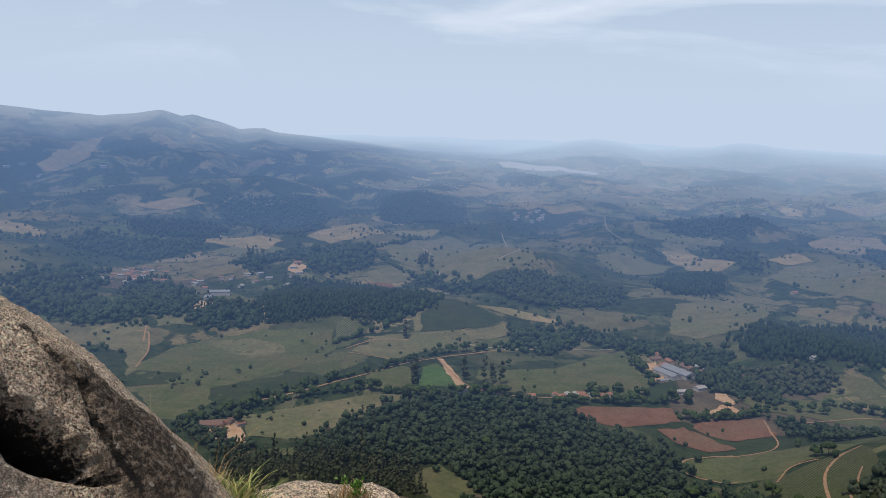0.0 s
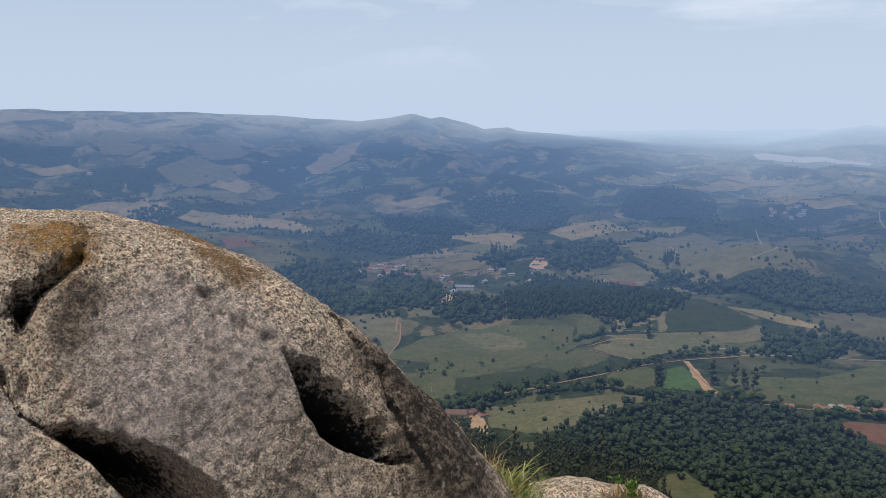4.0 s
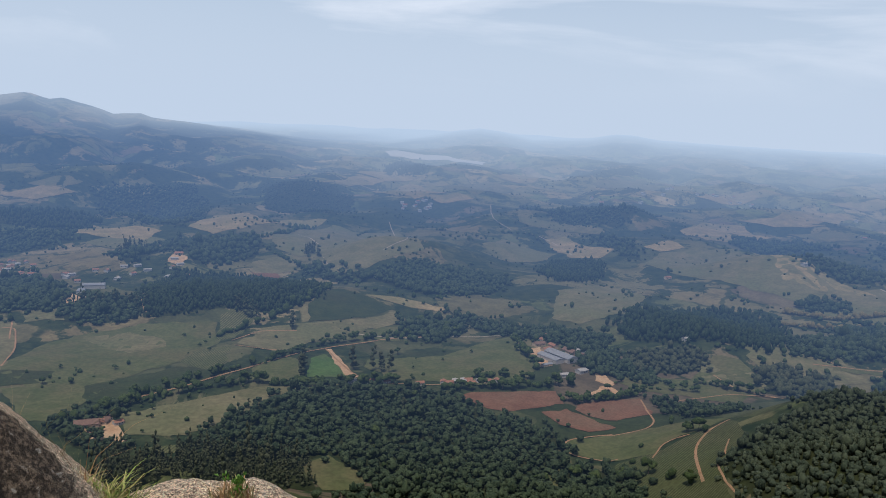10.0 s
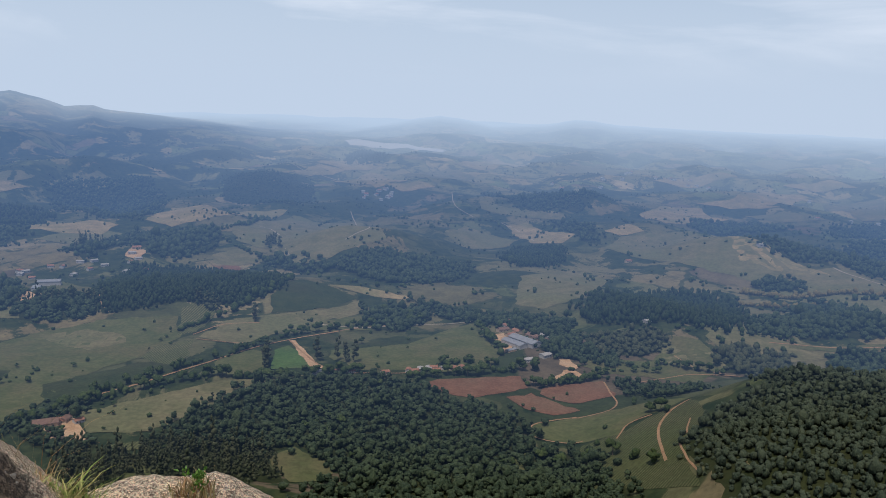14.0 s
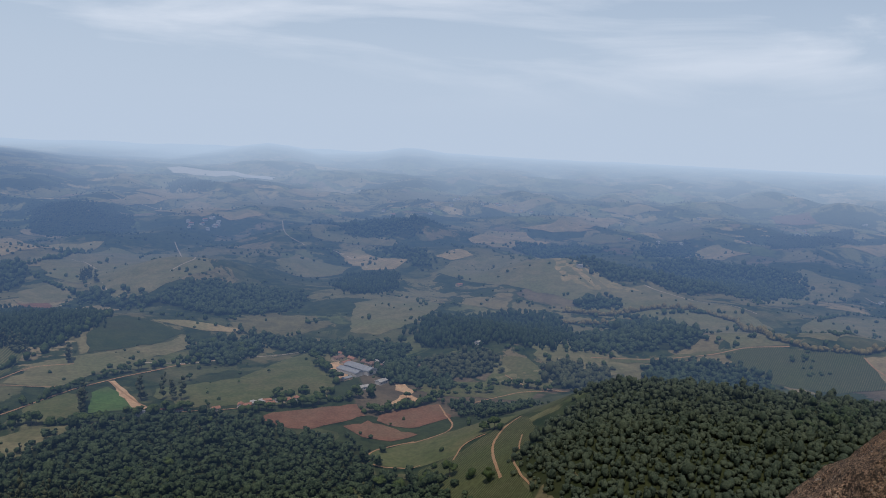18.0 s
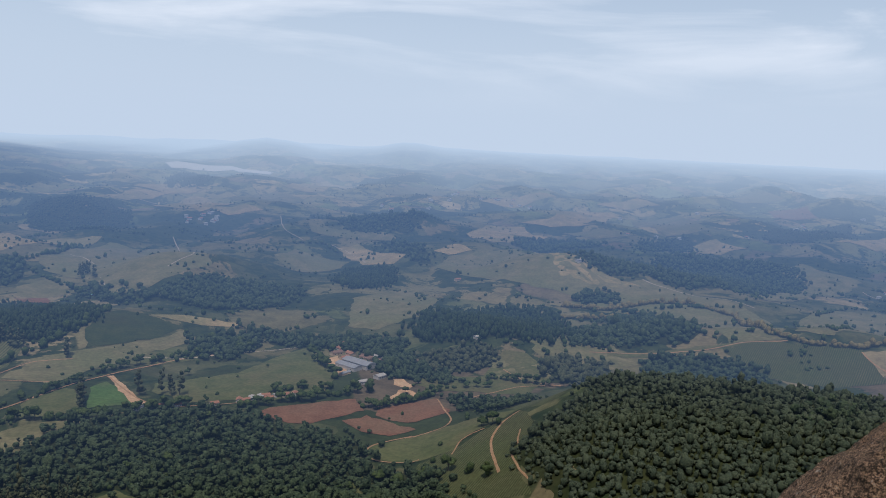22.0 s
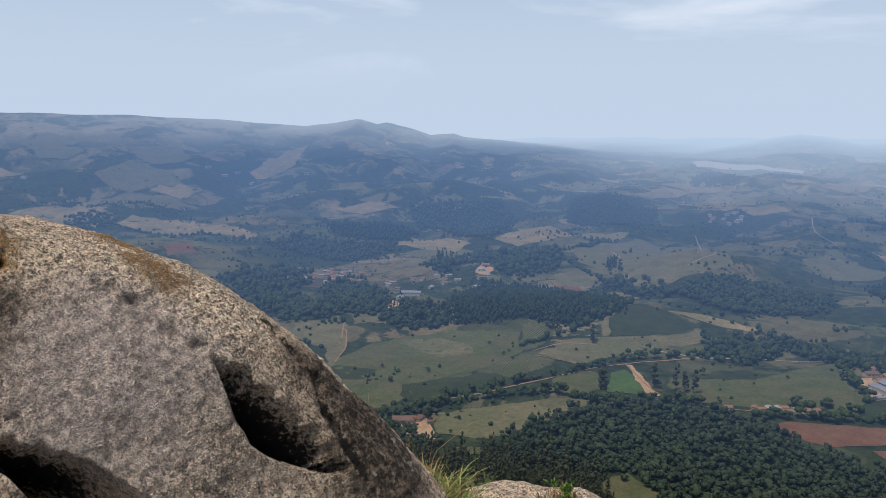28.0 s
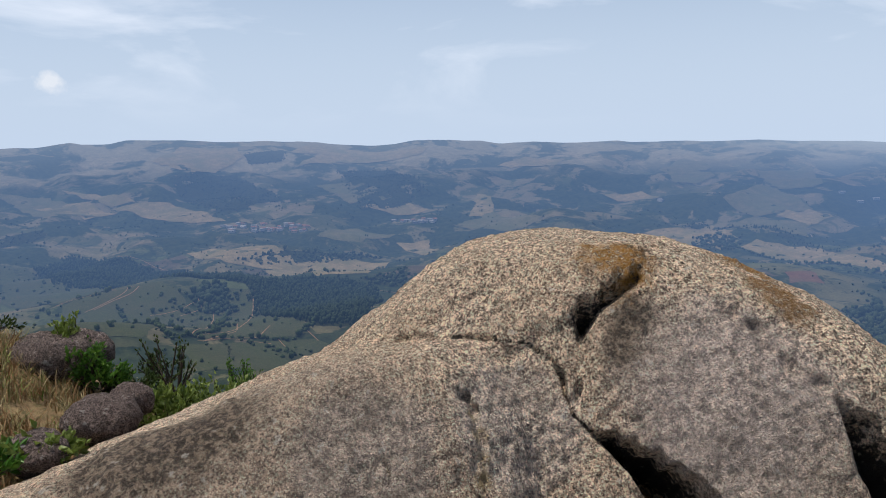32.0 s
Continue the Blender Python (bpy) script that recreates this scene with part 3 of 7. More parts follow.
ridge = n.math("MULTIPLY", n.span(n.math("DIVIDE", up.outputs["X"], dist.outputs["Value"]), -0.3, -0.5), n.span(dist.outputs["Value"], 2300, 2800))
slopes = n.mix(n.span(n.noise(0.0075, 8, 0.66, distort=1.0), 0.48, 0.53), (0.050, 0.060, 0.028), (0.19, 0.15, 0.095))
c = n.mix(n.math("MULTIPLY", ridge, 0.75), c, n.mix(n.span(patch, 0.465, 0.49), slopes, leafy))
heights = n.math("MULTIPLY", n.span(up.outputs["Z"], -120, -20), n.span(n.noise(0.0035, 7, 0.62, distort=0.5), 0.47, 0.53))
c = n.mix(n.math("MULTIPLY", heights, 0.7), c, n.mix(n.span(clod, 0.3, 0.7), (0.26, 0.21, 0.13), (0.38, 0.31, 0.20)))  # dry grass on the high ridges
c = n.mix(n.span(dist.outputs["Value"], 60, 25), c, n.mix(n.span(n.noise(1.7, 6, 0.7), 0.4, 0.6), (0.19, 0.15, 0.10), (0.32, 0.26, 0.16)))  # bare summit soil
c = n.mix(0.3, c, n.mix(n.span(tuft, 0.3, 0.7), (0.2, 0.2, 0.2), (1, 1, 1)), "MULTIPLY")
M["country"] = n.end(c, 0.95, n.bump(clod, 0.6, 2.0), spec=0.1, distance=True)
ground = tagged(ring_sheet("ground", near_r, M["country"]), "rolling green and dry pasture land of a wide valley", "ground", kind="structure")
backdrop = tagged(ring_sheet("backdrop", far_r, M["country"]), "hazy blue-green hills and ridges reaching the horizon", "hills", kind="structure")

# ---- the rocks of the summit ----
def chain(points, wide):
    """The pieces of a line of places, for the shade and growth painted along a cleft."""
    return tuple((tuple(a), tuple(b), wide) for a, b in zip(points, points[1:]))


def way(az, el):
    a, e = radians(az), radians(el)
    return np.array([math.sin(a) * math.cos(e), math.cos(a) * math.cos(e), math.sin(e)])


def stand(az):
    """Where the lens stands when it looks that way: it swings round the body."""
    return np.array([np.interp(az, (-17, -14, 0, 45), (-0.12, 0.03, 0.04, 0.15)), np.interp(az, (-17, 0, 45), (0.295, 0.295, 0.255)), EYE])


def spot(az, el, d):
    """A place d metres from the lens."""
    return stand(az) + d * way(az, el)


def flank(a1, e1, a2, e2, d=4.5):
    """A face of a rock, given by two bearings on it, seen edge on: a point and the outward normal."""
    q = np.cross(way(a1, e1), way(a2, e2))
    q = q / np.linalg.norm(q)
    return spot((a1 + a2) / 2, (e1 + e2) / 2, d), q if q[2] > 0 else -q


def smax(a, b, k):
    h = np.clip(0.5 + 0.5 * (a - b) / k, 0, 1)
    return b + (a - b) * h + k * h * (1 - h)


def smin(a, b, k):
    return -smax(-a, -b, k)


def plane(p, face):
    return (p - face[0]) @ face[1]


def egg(p, centre, radii, turn=0.0):
    q = p - centre
    ca, sa_ = math.cos(radians(turn)), math.sin(radians(turn))
    u = np.stack([q[:, 0] * ca + q[:, 1] * sa_, -q[:, 0] * sa_ + q[:, 1] * ca, q[:, 2]], -1) / np.array(radii)
    k = np.linalg.norm(u, axis=1)
    g = np.linalg.norm(u / np.array(radii), axis=1) + 1e-9
    return k * (k - 1) / g


def rod(p, points, radius):
    """Distance to a chain of rods."""
    best = np.full(len(p), 1e9)
    for a, b in zip(points, points[1:]):
        a, b = np.asarray(a, float), np.asarray(b, float)
        h = np.clip(((p - a) @ (b - a)) / ((b - a) @ (b - a)), 0, 1)
        best = np.minimum(best, np.linalg.norm(p - a - h[:, None] * (b - a), axis=1))
    return best - radius


def lumps(p, size, seed=0.0):
    """Cheap smooth unevenness between -1 and 1."""
    q = p * (2 * math.pi / size) + seed
    a = np.sin(q[:, 0] + 1.7 * np.sin(q[:, 1] * 0.7 + seed)) + np.sin(q[:, 1] * 1.1 + 1.3 * np.sin(q[:, 2] * 0.8 + 2)) + np.sin(q[:, 2] * 0.9 + 1.5 * np.sin(q[:, 0] * 0.9 + 4))
    return a / 3


def carve(name, centre, field, reach, material, cols=420, rows=260, z_floor=-3.0):
    """A solid rock: the skin of field, met from outside on rays to its centre."""
    toward = math.atan2(0.3 - centre[1], -centre[0])

    def rays(rows, cols):
        u = np.linspace(-1, 1, cols, endpoint=False)
        pp_ = toward + math.pi * (0.34 * u + 0.66 * u ** 5)  # closer spaced on the side towards the path
        tt, pp = np.meshgrid(np.interp(np.linspace(0, 1, rows), (0, 0.92, 1), (0.0008, math.pi * 0.60, math.pi * 0.9995)), pp_, indexing="ij")
        return np.stack([np.sin(tt) * np.cos(pp), np.sin(tt) * np.sin(pp), np.cos(tt)], -1).reshape(-1, 3)

    r1, c1 = rows // 4, cols // 4
    d, s = rays(r1, c1), np.full(r1 * c1, reach)
    for _ in range(70):
        s = np.clip(s - 0.6 * field(centre + d * s[:, None]), 0.05, reach)
    s = s.reshape(r1, c1)
    i, j = np.linspace(0, r1 - 1, rows), np.arange(cols) * c1 / cols
    i0, j0 = np.clip(i.astype(int), 0, r1 - 2), j.astype(int) % c1
    fi, fj = (i - i0)[:, None], (j - j0)[None]
    j1 = (j0 + 1) % c1
    s = (s[i0][:, j0] * (1 - fj) + s[i0][:, j1] * fj) * (1 - fi) + (s[i0 + 1][:, j0] * (1 - fj) + s[i0 + 1][:, j1] * fj) * fi
    d, s = rays(rows, cols), np.minimum(s.ravel() + 0.03, reach)
    for _ in range(22):
        s = np.clip(s - 0.7 * field(centre + d * s[:, None]), 0.05, reach)
    pts = centre + d * s[:, None]
    faces = grid_faces(rows, cols, wrap=True)
    return sheet(name, pts, faces, material)


S = [flank(-87, -19.6, -76, -16.5, 4.2), flank(-76, -16.5, -63.4, -12.4, 4.5), flank(-63.4, -12.4, -55.5, -6.9, 5.0), flank(-52.4, -5.75, -43, -5.85, 5.2),
     flank(-40, -6.4, -34.5, -8.4, 5.0), flank(-33.2, -8.7, -26.8, -12.7, 4.8), flank(-26.2, -13.1, -17.6, -22.1, 4.5)]


def touch(field, az, el, deeper=0.0):
    """The place on a rock that lies in that direction, or as much deeper in it."""
    d = np.arange(2.0, 9.0, 0.01)
    q = stand(az) + d[:, None] * way(az, el)
    hit = np.nonzero(field(q) < 0)[0]
    return q[hit[0] if len(hit) else 250] + deeper * way(az, el)


def whale(p):
    """The long low back in front of the main dome."""
    left = egg(p, spot(-66, -31, 5.0), (3.4, 2.1, 2.2), 66)
    for f in (S[0], S[1]):
        left = smax(left, plane(p, f), 0.25)
    left = smax(left, plane(p, flank(-62, -12.7, -49, -13.6, 4.3)), 0.12)
    return smax(left, plane(p, (spot(-47.2, -20, 3.6), np.array([0.86, 0.42, 0.28]) / 0.997)), 0.26)


def dome(p):
    upper = egg(p, spot(-41, -24, 5.6), (3.6, 2.35, 2.6), 41)
    for f in (S[2], S[3], S[4], S[5], S[6]):
        upper = smax(upper, plane(p, f), 0.2)
    # the overhanging block on top of it, its edge running down and to the side
    block = smax(upper - 0.03, plane(p, (spot(-43.0, -7.5, 4.45), np.array([0.70, 0.70, -0.1]) / 0.995)), 0.025)
    lip = np.cross(way(-43.5, -9.2), way(-50, -13.6))
    lip = lip / np.linalg.norm(lip)
    lip = -lip if lip[2] > 0 else lip
    block = smax(block, plane(p, (spot(-46, -10.9, 4.4), lip)), 0.12)
    for f in (S[2], S[3]):
        block = smax(block, plane(p, f), 0.12)
    return smin(upper, block, 0.015)


def solid(p):
    grit = 0.008 * lumps(p, 0.085, 7.0) + 0.005 * lumps(p, 0.045, 1.0)
    return smin(dome(p), whale(p), 0.03) + 0.024 * lumps(p, 1.1, 1.0) + 0.012 * lumps(p, 0.47, 4.0) + 0.007 * lumps(p, 0.19, 2.0) + grit


def on(field, *bearings_):
    return [touch(field, *q) for q in bearings_]


def hollow(field, *rim):
    """A hollow in a rock: its rim as bearings, with the depth of the floor under each."""
    mid = np.mean([way(a, e) for a, e, _ in rim], 0)
    mid /= np.linalg.norm(mid)
    right = np.cross(mid, (0, 0, 1.0))
    right /= np.linalg.norm(right)
    up = np.cross(right, mid)
    eye = stand(rim[0][0])
    flat = np.array([(way(a, e) @ right / (way(a, e) @ mid), way(a, e) @ up / (way(a, e) @ mid)) for a, e, _ in rim])
    deep = np.array([q[2] for q in rim])

    low, high = flat.min(0) - 0.06, flat.max(0) + 0.06

    def cut(p, body):
        q = p - eye
        far = np.maximum(q @ mid, 0.3)
        x, y = q @ right / far, q @ up / far
        close = (x > low[0]) & (x < high[0]) & (y > low[1]) & (y < high[1])
        out = np.full(len(p), 10.0)
        if close.any():
            out[close] = shaped(p[close], body[close])
        return out

    def shaped(p, body):
        q = p - eye
        far = np.maximum(q @ mid, 0.3)
        x, y = q @ right / far, q @ up / far
        near, odd = np.full(len(p), 1e9), np.zeros(len(p), bool)
        total, weight = np.zeros(len(p)), np.zeros(len(p))
        for (x1, y1), (x2, y2), d1, d2 in zip(flat, np.roll(flat, -1, 0), deep, np.roll(deep, -1)):
            h = np.clip(((x - x1) * (x2 - x1) + (y - y1) * (y2 - y1)) / ((x2 - x1) ** 2 + (y2 - y1) ** 2 + 1e-12), 0, 1)
            d = np.hypot(x - x1 - h * (x2 - x1), y - y1 - h * (y2 - y1))
            near = np.minimum(near, d)
            odd ^= ((y1 > y) != (y2 > y)) & (x < (x2 - x1) * (y - y1) / (y2 - y1 + 1e-12) + x1)
            w = 1 / (d * d + 1e-6)
            total, weight = total + w * (d1 + (d2 - d1) * h), weight + w
        edge = np.where(odd, -near, near) * far
        edge = edge + 0.006 * lumps(p, 0.17, 2.0) + 0.003 * lumps(p, 0.05, 1.0)
        return smax(edge, -body - total / weight - 0.02 * lumps(p, 0.16, 3.0), 0.012)

    return cut


def crack(field, wide, deep, *line):
    """A narrow cleft along a line of bearings, pointed at both ends."""
    q = np.array(line, float)
    t = np.gradient(q, axis=0)
    t /= np.linalg.norm(t, axis=1)[:, None]
    half = math.degrees(wide / 4.4) / 2 * np.sin(np.linspace(0.25, math.pi - 0.25, len(q)))
    side = np.stack([-t[:, 1], t[:, 0]], -1) * half[:, None]
    return hollow(field, *[(a, e, deep) for a, e in np.concatenate([q + side, (q - side)[::-1]])])


SLIT = crack(solid, 0.018, 0.1, (-62.5, -13.1), (-60.0, -13.1), (-58.4, -13.0), (-57.1, -13.0))
LEDGE = crack(solid, 0.036, 0.22, (-56.1, -13.1), (-54.9, -13.0), (-53.8, -13.2), (-53.1, -13.2))
SEAM = crack(solid, 0.024, 0.07, (-53.1, -13.3), (-50.8, -13.5), (-50.0, -14.1), (-48.9, -14.8), (-48.3, -15.8), (-48.1, -16.9), (-47.5, -18.5), (-46.1, -19.7))
DROP = on(solid, *((-46.8, -13.2), (-46.7, -14.2), (-46.5, -15.3), (-47.0, -16.7), (-47.4, -17.9)))
FLANK = crack(solid, 0.05, 0.22, (-26.4, -14.0), (-24.8, -15.8), (-23.8, -16.9), (-22.8, -18.2), (-22.4, -19.4), (-22.2, -20.5), (-21.2, -21.8), (-20.6, -23.1), (-19.3, -24.8))
DIPS = [on(solid, *q) for q in (((-37.2, -11.2), (-36.1, -11.7), (-34.9, -12.4)), ((-34.2, -13.2), (-33.4, -14.0), (-32.9, -14.5)), ((-32.6, -14.8), (-31.8, -15.2), (-30.8, -15.6)))]
RIPPLE = crack(solid, 0.018, 0.06, (-44.3, -18.4), (-43.3, -18.7), (-41.7, -18.6), (-40.2, -18.6))
SCAR = on(solid, *((-55.4, -17.3), (-54.8, -18.5), (-54.3, -19.8), (-54.1, -21.4), (-54.1, -22.9), (-54.2, -24.2)))
CRACK = crack(solid, 0.016, 0.08, (-62.7, -18.8), (-62.2, -19.8), (-61.6, -21.1), (-61.3, -22.6), (-61.5, -23.9))
NICK = crack(solid, 0.03, 0.14, (-56.0, -17.3), (-55.1, -17.6))
PIT = on(solid, *((-63.8, -13.1), (-63.5, -13.1)))
LIP = hollow(solid, (-42.5, -8.3, 0.22), (-42.9, -8.8, 0.57), (-43.7, -9.2, 0.66), (-45.3, -9.9, 0.75), (-46.5, -10.6, 0.75), (-47.6, -11.3, 0.57), (-47.2, -12.6, 0.35), (-46.8, -13.4, 0.03), (-46.2, -12.7, 0.03), (-45.6, -11.6, 0.03), (-44.2, -10.3, 0.03), (-42.9, -9.3, 0.02))
CAVE = hollow(solid, (-30.2, -16.1, 0.03), (-29.7, -17.6, 0.4), (-29.1, -19.2, 0.52), (-28.5, -21.0, 0.6), (-27.7, -22.4, 0.6), (-26.7, -23.2, 0.56), (-25.1, -23.9, 0.44), (-22.5, -24.6, 0.32), (-20.5, -24.7, 0.03), (-21.6, -23.4, 0.2), (-22.5, -22.5, 0.28), (-23.8, -21.6, 0.28), (-25.1, -20.4, 0.24), (-26.6, -18.8, 0.2), (-27.8, -17.6, 0.12), (-29.2, -16.5, 0.03))
UNDER = hollow(solid, (-46.3, -19.5, 0.12), (-44.3, -19.9, 0.2), (-42.5, -20.6, 0.2), (-40.5, -21.6, 0.16), (-39.0, -22.4, 0.12), (-37.1, -23.7, 0.1), (-34.8, -25.7, 0.04), (-37.8, -27.8, 0.4), (-40.5, -26.3, 0.6), (-42.1, -24.2, 0.68), (-43.5, -22.4, 0.64), (-44.9, -21.0, 0.48), (-45.8, -20.2, 0.24))


def main_field(p):
    base = solid(p)
    out = base
    fine = lumps(p, 0.12, 2.0)
    for cut in (LIP, CAVE, UNDER, SLIT, LEDGE, SEAM, FLANK, CRACK, NICK, RIPPLE):
        out = smax(out, -cut(p, base), 0.008)
    out = smax(out, -(rod(p, DROP, 0.018) + 0.02 * fine), 0.02)
    for dip in DIPS:
        out = smax(out, -(rod(p, dip, 0.022) + 0.02 * fine), 0.03)
    out = smax(out, -(rod(p, SCAR, 0.022) + 0.03 * fine + 0.016 * lumps(p, 0.05, 6.0)), 0.012)
    out = smax(out, -rod(p, PIT, 0.012), 0.008)
    return out


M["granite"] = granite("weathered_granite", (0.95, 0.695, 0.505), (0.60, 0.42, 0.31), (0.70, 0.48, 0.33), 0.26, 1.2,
                       lichen=((tuple(touch(solid, -44.1, -7.23)), 0.28, (0.36, 0.165, 0.02)), (tuple(touch(solid, -35.83, -8.11)), 0.26, (0.33, 0.15, 0.025)), (tuple(touch(solid, -34.38, -9.2)), 0.22, (0.29, 0.135, 0.03)), (tuple(touch(solid, -32.95, -10.45)), 0.19, (0.24, 0.12, 0.035)),
                               (tuple(SCAR[1]), 0.05, (0.50, 0.37, 0.19)), (tuple(SCAR[2]), 0.06, (0.50, 0.37, 0.19)), (tuple(SCAR[3]), 0.06, (0.48, 0.35, 0.18)), (tuple(SCAR[4]), 0.06, (0.48, 0.35, 0.18))),
                       zones=((tuple(touch(solid, -38.67, -16.01)), 0.42, (0.50, 0.42, 0.40)), (tuple(touch(solid, -35.68, -17.29)), 0.42, (0.52, 0.43, 0.40)), (tuple(touch(solid, -51.9, -19.47)), 0.30, (0.52, 0.45, 0.43)), (tuple(touch(solid, -62.85, -21.42)), 0.32, (0.40, 0.345, 0.325)),
                              (tuple(touch(solid, -70.0, -21.0)), 0.7, (0.33, 0.265, 0.22)), (tuple(touch(solid, -31.0, -23.5)), 0.5, (0.48, 0.39, 0.33))),
                       # the cracks' shade painted near-black along seam, ledge, flank and lip
                       cleft_shade=chain(on(solid, (-53.1, -13.3), (-50.8, -13.5), (-50.0, -14.1), (-48.9, -14.8), (-48.3, -15.8), (-48.1, -16.9), (-47.5, -18.5), (-46.1, -19.7)), 0.011) + chain(on(solid, (-56.1, -13.1), (-54.9, -13.0), (-53.8, -13.2), (-53.1, -13.2)), 0.013) + chain(on(solid, (-26.4, -14.0), (-24.8, -15.8), (-23.8, -16.9), (-22.8, -18.2), (-22.4, -19.4), (-22.2, -20.5), (-21.2, -21.8), (-20.6, -23.1), (-19.3, -24.8)), 0.028) + chain(on(solid, (-43.01, -8.96), (-44.3, -9.77), (-45.68, -10.61), (-47.09, -11.81), (-46.9, -13.11)), 0.034)
                       # deep shade of cave, undercut and lip painted near-black, over black growth there
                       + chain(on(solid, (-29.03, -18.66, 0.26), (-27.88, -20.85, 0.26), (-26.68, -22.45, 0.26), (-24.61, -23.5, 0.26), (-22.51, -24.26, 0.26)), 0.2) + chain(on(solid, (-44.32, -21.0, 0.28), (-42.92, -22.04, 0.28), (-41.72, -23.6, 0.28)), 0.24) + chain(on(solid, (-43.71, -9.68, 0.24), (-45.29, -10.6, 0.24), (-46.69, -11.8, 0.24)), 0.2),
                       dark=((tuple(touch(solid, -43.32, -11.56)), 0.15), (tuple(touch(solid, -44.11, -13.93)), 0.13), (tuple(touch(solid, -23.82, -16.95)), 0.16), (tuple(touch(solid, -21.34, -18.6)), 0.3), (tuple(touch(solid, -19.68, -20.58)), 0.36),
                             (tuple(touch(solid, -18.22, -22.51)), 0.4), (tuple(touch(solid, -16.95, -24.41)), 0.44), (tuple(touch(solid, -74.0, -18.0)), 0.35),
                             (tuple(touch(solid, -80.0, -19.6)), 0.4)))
M["pale_granite"] = granite("pale_grey_granite", (0.66, 0.56, 0.47), (0.37, 0.31, 0.26), (0.45, 0.37, 0.30), 0.2, 1.9)
M["grey_granite"] = granite("grey_granite", (0.62, 0.49, 0.385), (0.20, 0.148, 0.112), (0.27, 0.19, 0.14), 0.25, 1.9, pits=1.0)
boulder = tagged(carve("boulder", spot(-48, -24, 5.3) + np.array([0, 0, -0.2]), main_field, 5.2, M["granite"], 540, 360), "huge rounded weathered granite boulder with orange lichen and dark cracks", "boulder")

R = [flank(54.0, -15.4, 61, -8.1, 4.3), flank(61, -8.1, 65, -6.2, 4.3), flank(65, -6.2, 69.4, -1.85, 4.3)]


def upright(az1, el1, az2, el2, d, toward):
    """A steep face that runs through two bearings and looks towards a third."""
    q = np.cross(way(az1, el1), way(az2, el2))
    q = q / np.linalg.norm(q)
    return spot((az1 + az2) / 2, (el1 + el2) / 2, d), q if q @ way(*toward) > 0 else -q


def slab_body(p):
    body = egg(p, spot(60, -28, 4.9), (2.6, 1.8, 2.6), -60)
    for f in (flank(47.6, -23.6, 54.0, -15.4, 4.2), R[0], R[1]):
        body = smax(body, plane(p, f), 0.10)
    body = smax(body, plane(p, upright(65.5, -4, 64.2, -20, 4.2, (80, -10))), 0.06)
    return body + 0.030 * lumps(p, 0.9, 3.0) + 0.016 * lumps(p, 0.36, 5.0) + 0.010 * lumps(p, 0.15, 1.0) + 0.006 * lumps(p, 0.07, 2.0)


SPLIT = hollow(slab_body, (53.59, -17.92, 0.06), (55.66, -16.93, 0.3), (56.77, -16.33, 0.4), (58.26, -15.9, 0.4), (60.17, -15.96, 0.4), (63.85, -16.02, 0.4), (63.93, -16.59, 0.4), (60.26, -16.66, 0.4), (58.35, -16.65, 0.4), (56.86, -17.08, 0.3), (55.74, -17.6, 0.2))
CLEFT = hollow(slab_body, (62.55, -9.59, 0.2), (63.27, -9.67, 0.5), (64.19, -14.18, 0.6), (65.47, -21.14, 0.6), (64.35, -21.4, 0.4), (63.21, -14.37, 0.4))
CHIPS = on(slab_body, (50.84, -20.59), (51.93, -19.42), (53.05, -18.5))


def slab_field(p):
    fine = lumps(p, 0.11, 4.0)
    out = base = slab_body(p)
    # the lower half stands a little proud of the upper
    step = plane(p, upright(53.04, -18.39, 63.54, -16.38, 3.8, (58, -5)))
    out = np.where(step < 0, out - 0.035 * np.clip(-step / 0.04, 0, 1), out)
    for cut in (SPLIT, CLEFT):
        out = smax(out, -cut(p, base), 0.008)
    return smax(out, -(rod(p, CHIPS, 0.012) + 0.03 * fine), 0.015)


def lower_field(p):
    body = egg(p, spot(60, -40, 2.75), (1.5, 0.8, 1.5), -61)
    body = smax(body, plane(p, flank(55.91, -22.29, 63.85, -17.41, 2.4)), 0.06)
    body = smax(body, plane(p, upright(63.88, -16.82, 64.69, -20.69, 2.4, (85, -20))), 0.05)
    return body + 0.03 * lumps(p, 0.6, 2.0) + 0.018 * lumps(p, 0.25, 6.0) + 0.008 * lumps(p, 0.11, 3.0)


def block_field(p):
    body = egg(p, spot(78, -24, 3.6), (2.0, 1.6, 2.0), -78)
    body = smax(body, plane(p, upright(63.2, -9, 64.8, -22, 3.2, (50, -15))), 0.04)
    body = smax(body, plane(p, flank(63.0, -9.9, 72, -8.4, 3.3)), 0.07)
    return body + 0.03 * lumps(p, 0.7, 5.0) + 0.018 * lumps(p, 0.28, 1.0) + 0.010 * lumps(p, 0.12, 3.0) + 0.006 * lumps(p, 0.06, 3.0)


def crest_field(p):
    body = egg(p, spot(72, -18, 4.6), (2.2, 1.3, 2.2), -72)
    for f in (flank(61, -8.6, 66, -5.9, 4.4), R[2]):
        body = smax(body, plane(p, f), 0.06)
    body = smax(body, plane(p, upright(65.2, -4, 63.6, -12, 4.1, (50, -10))), 0.05)
    return body + 0.03 * lumps(p, 0.8, 2.5) + 0.015 * lumps(p, 0.3, 1.0) + 0.007 * lumps(p, 0.12, 4.0)


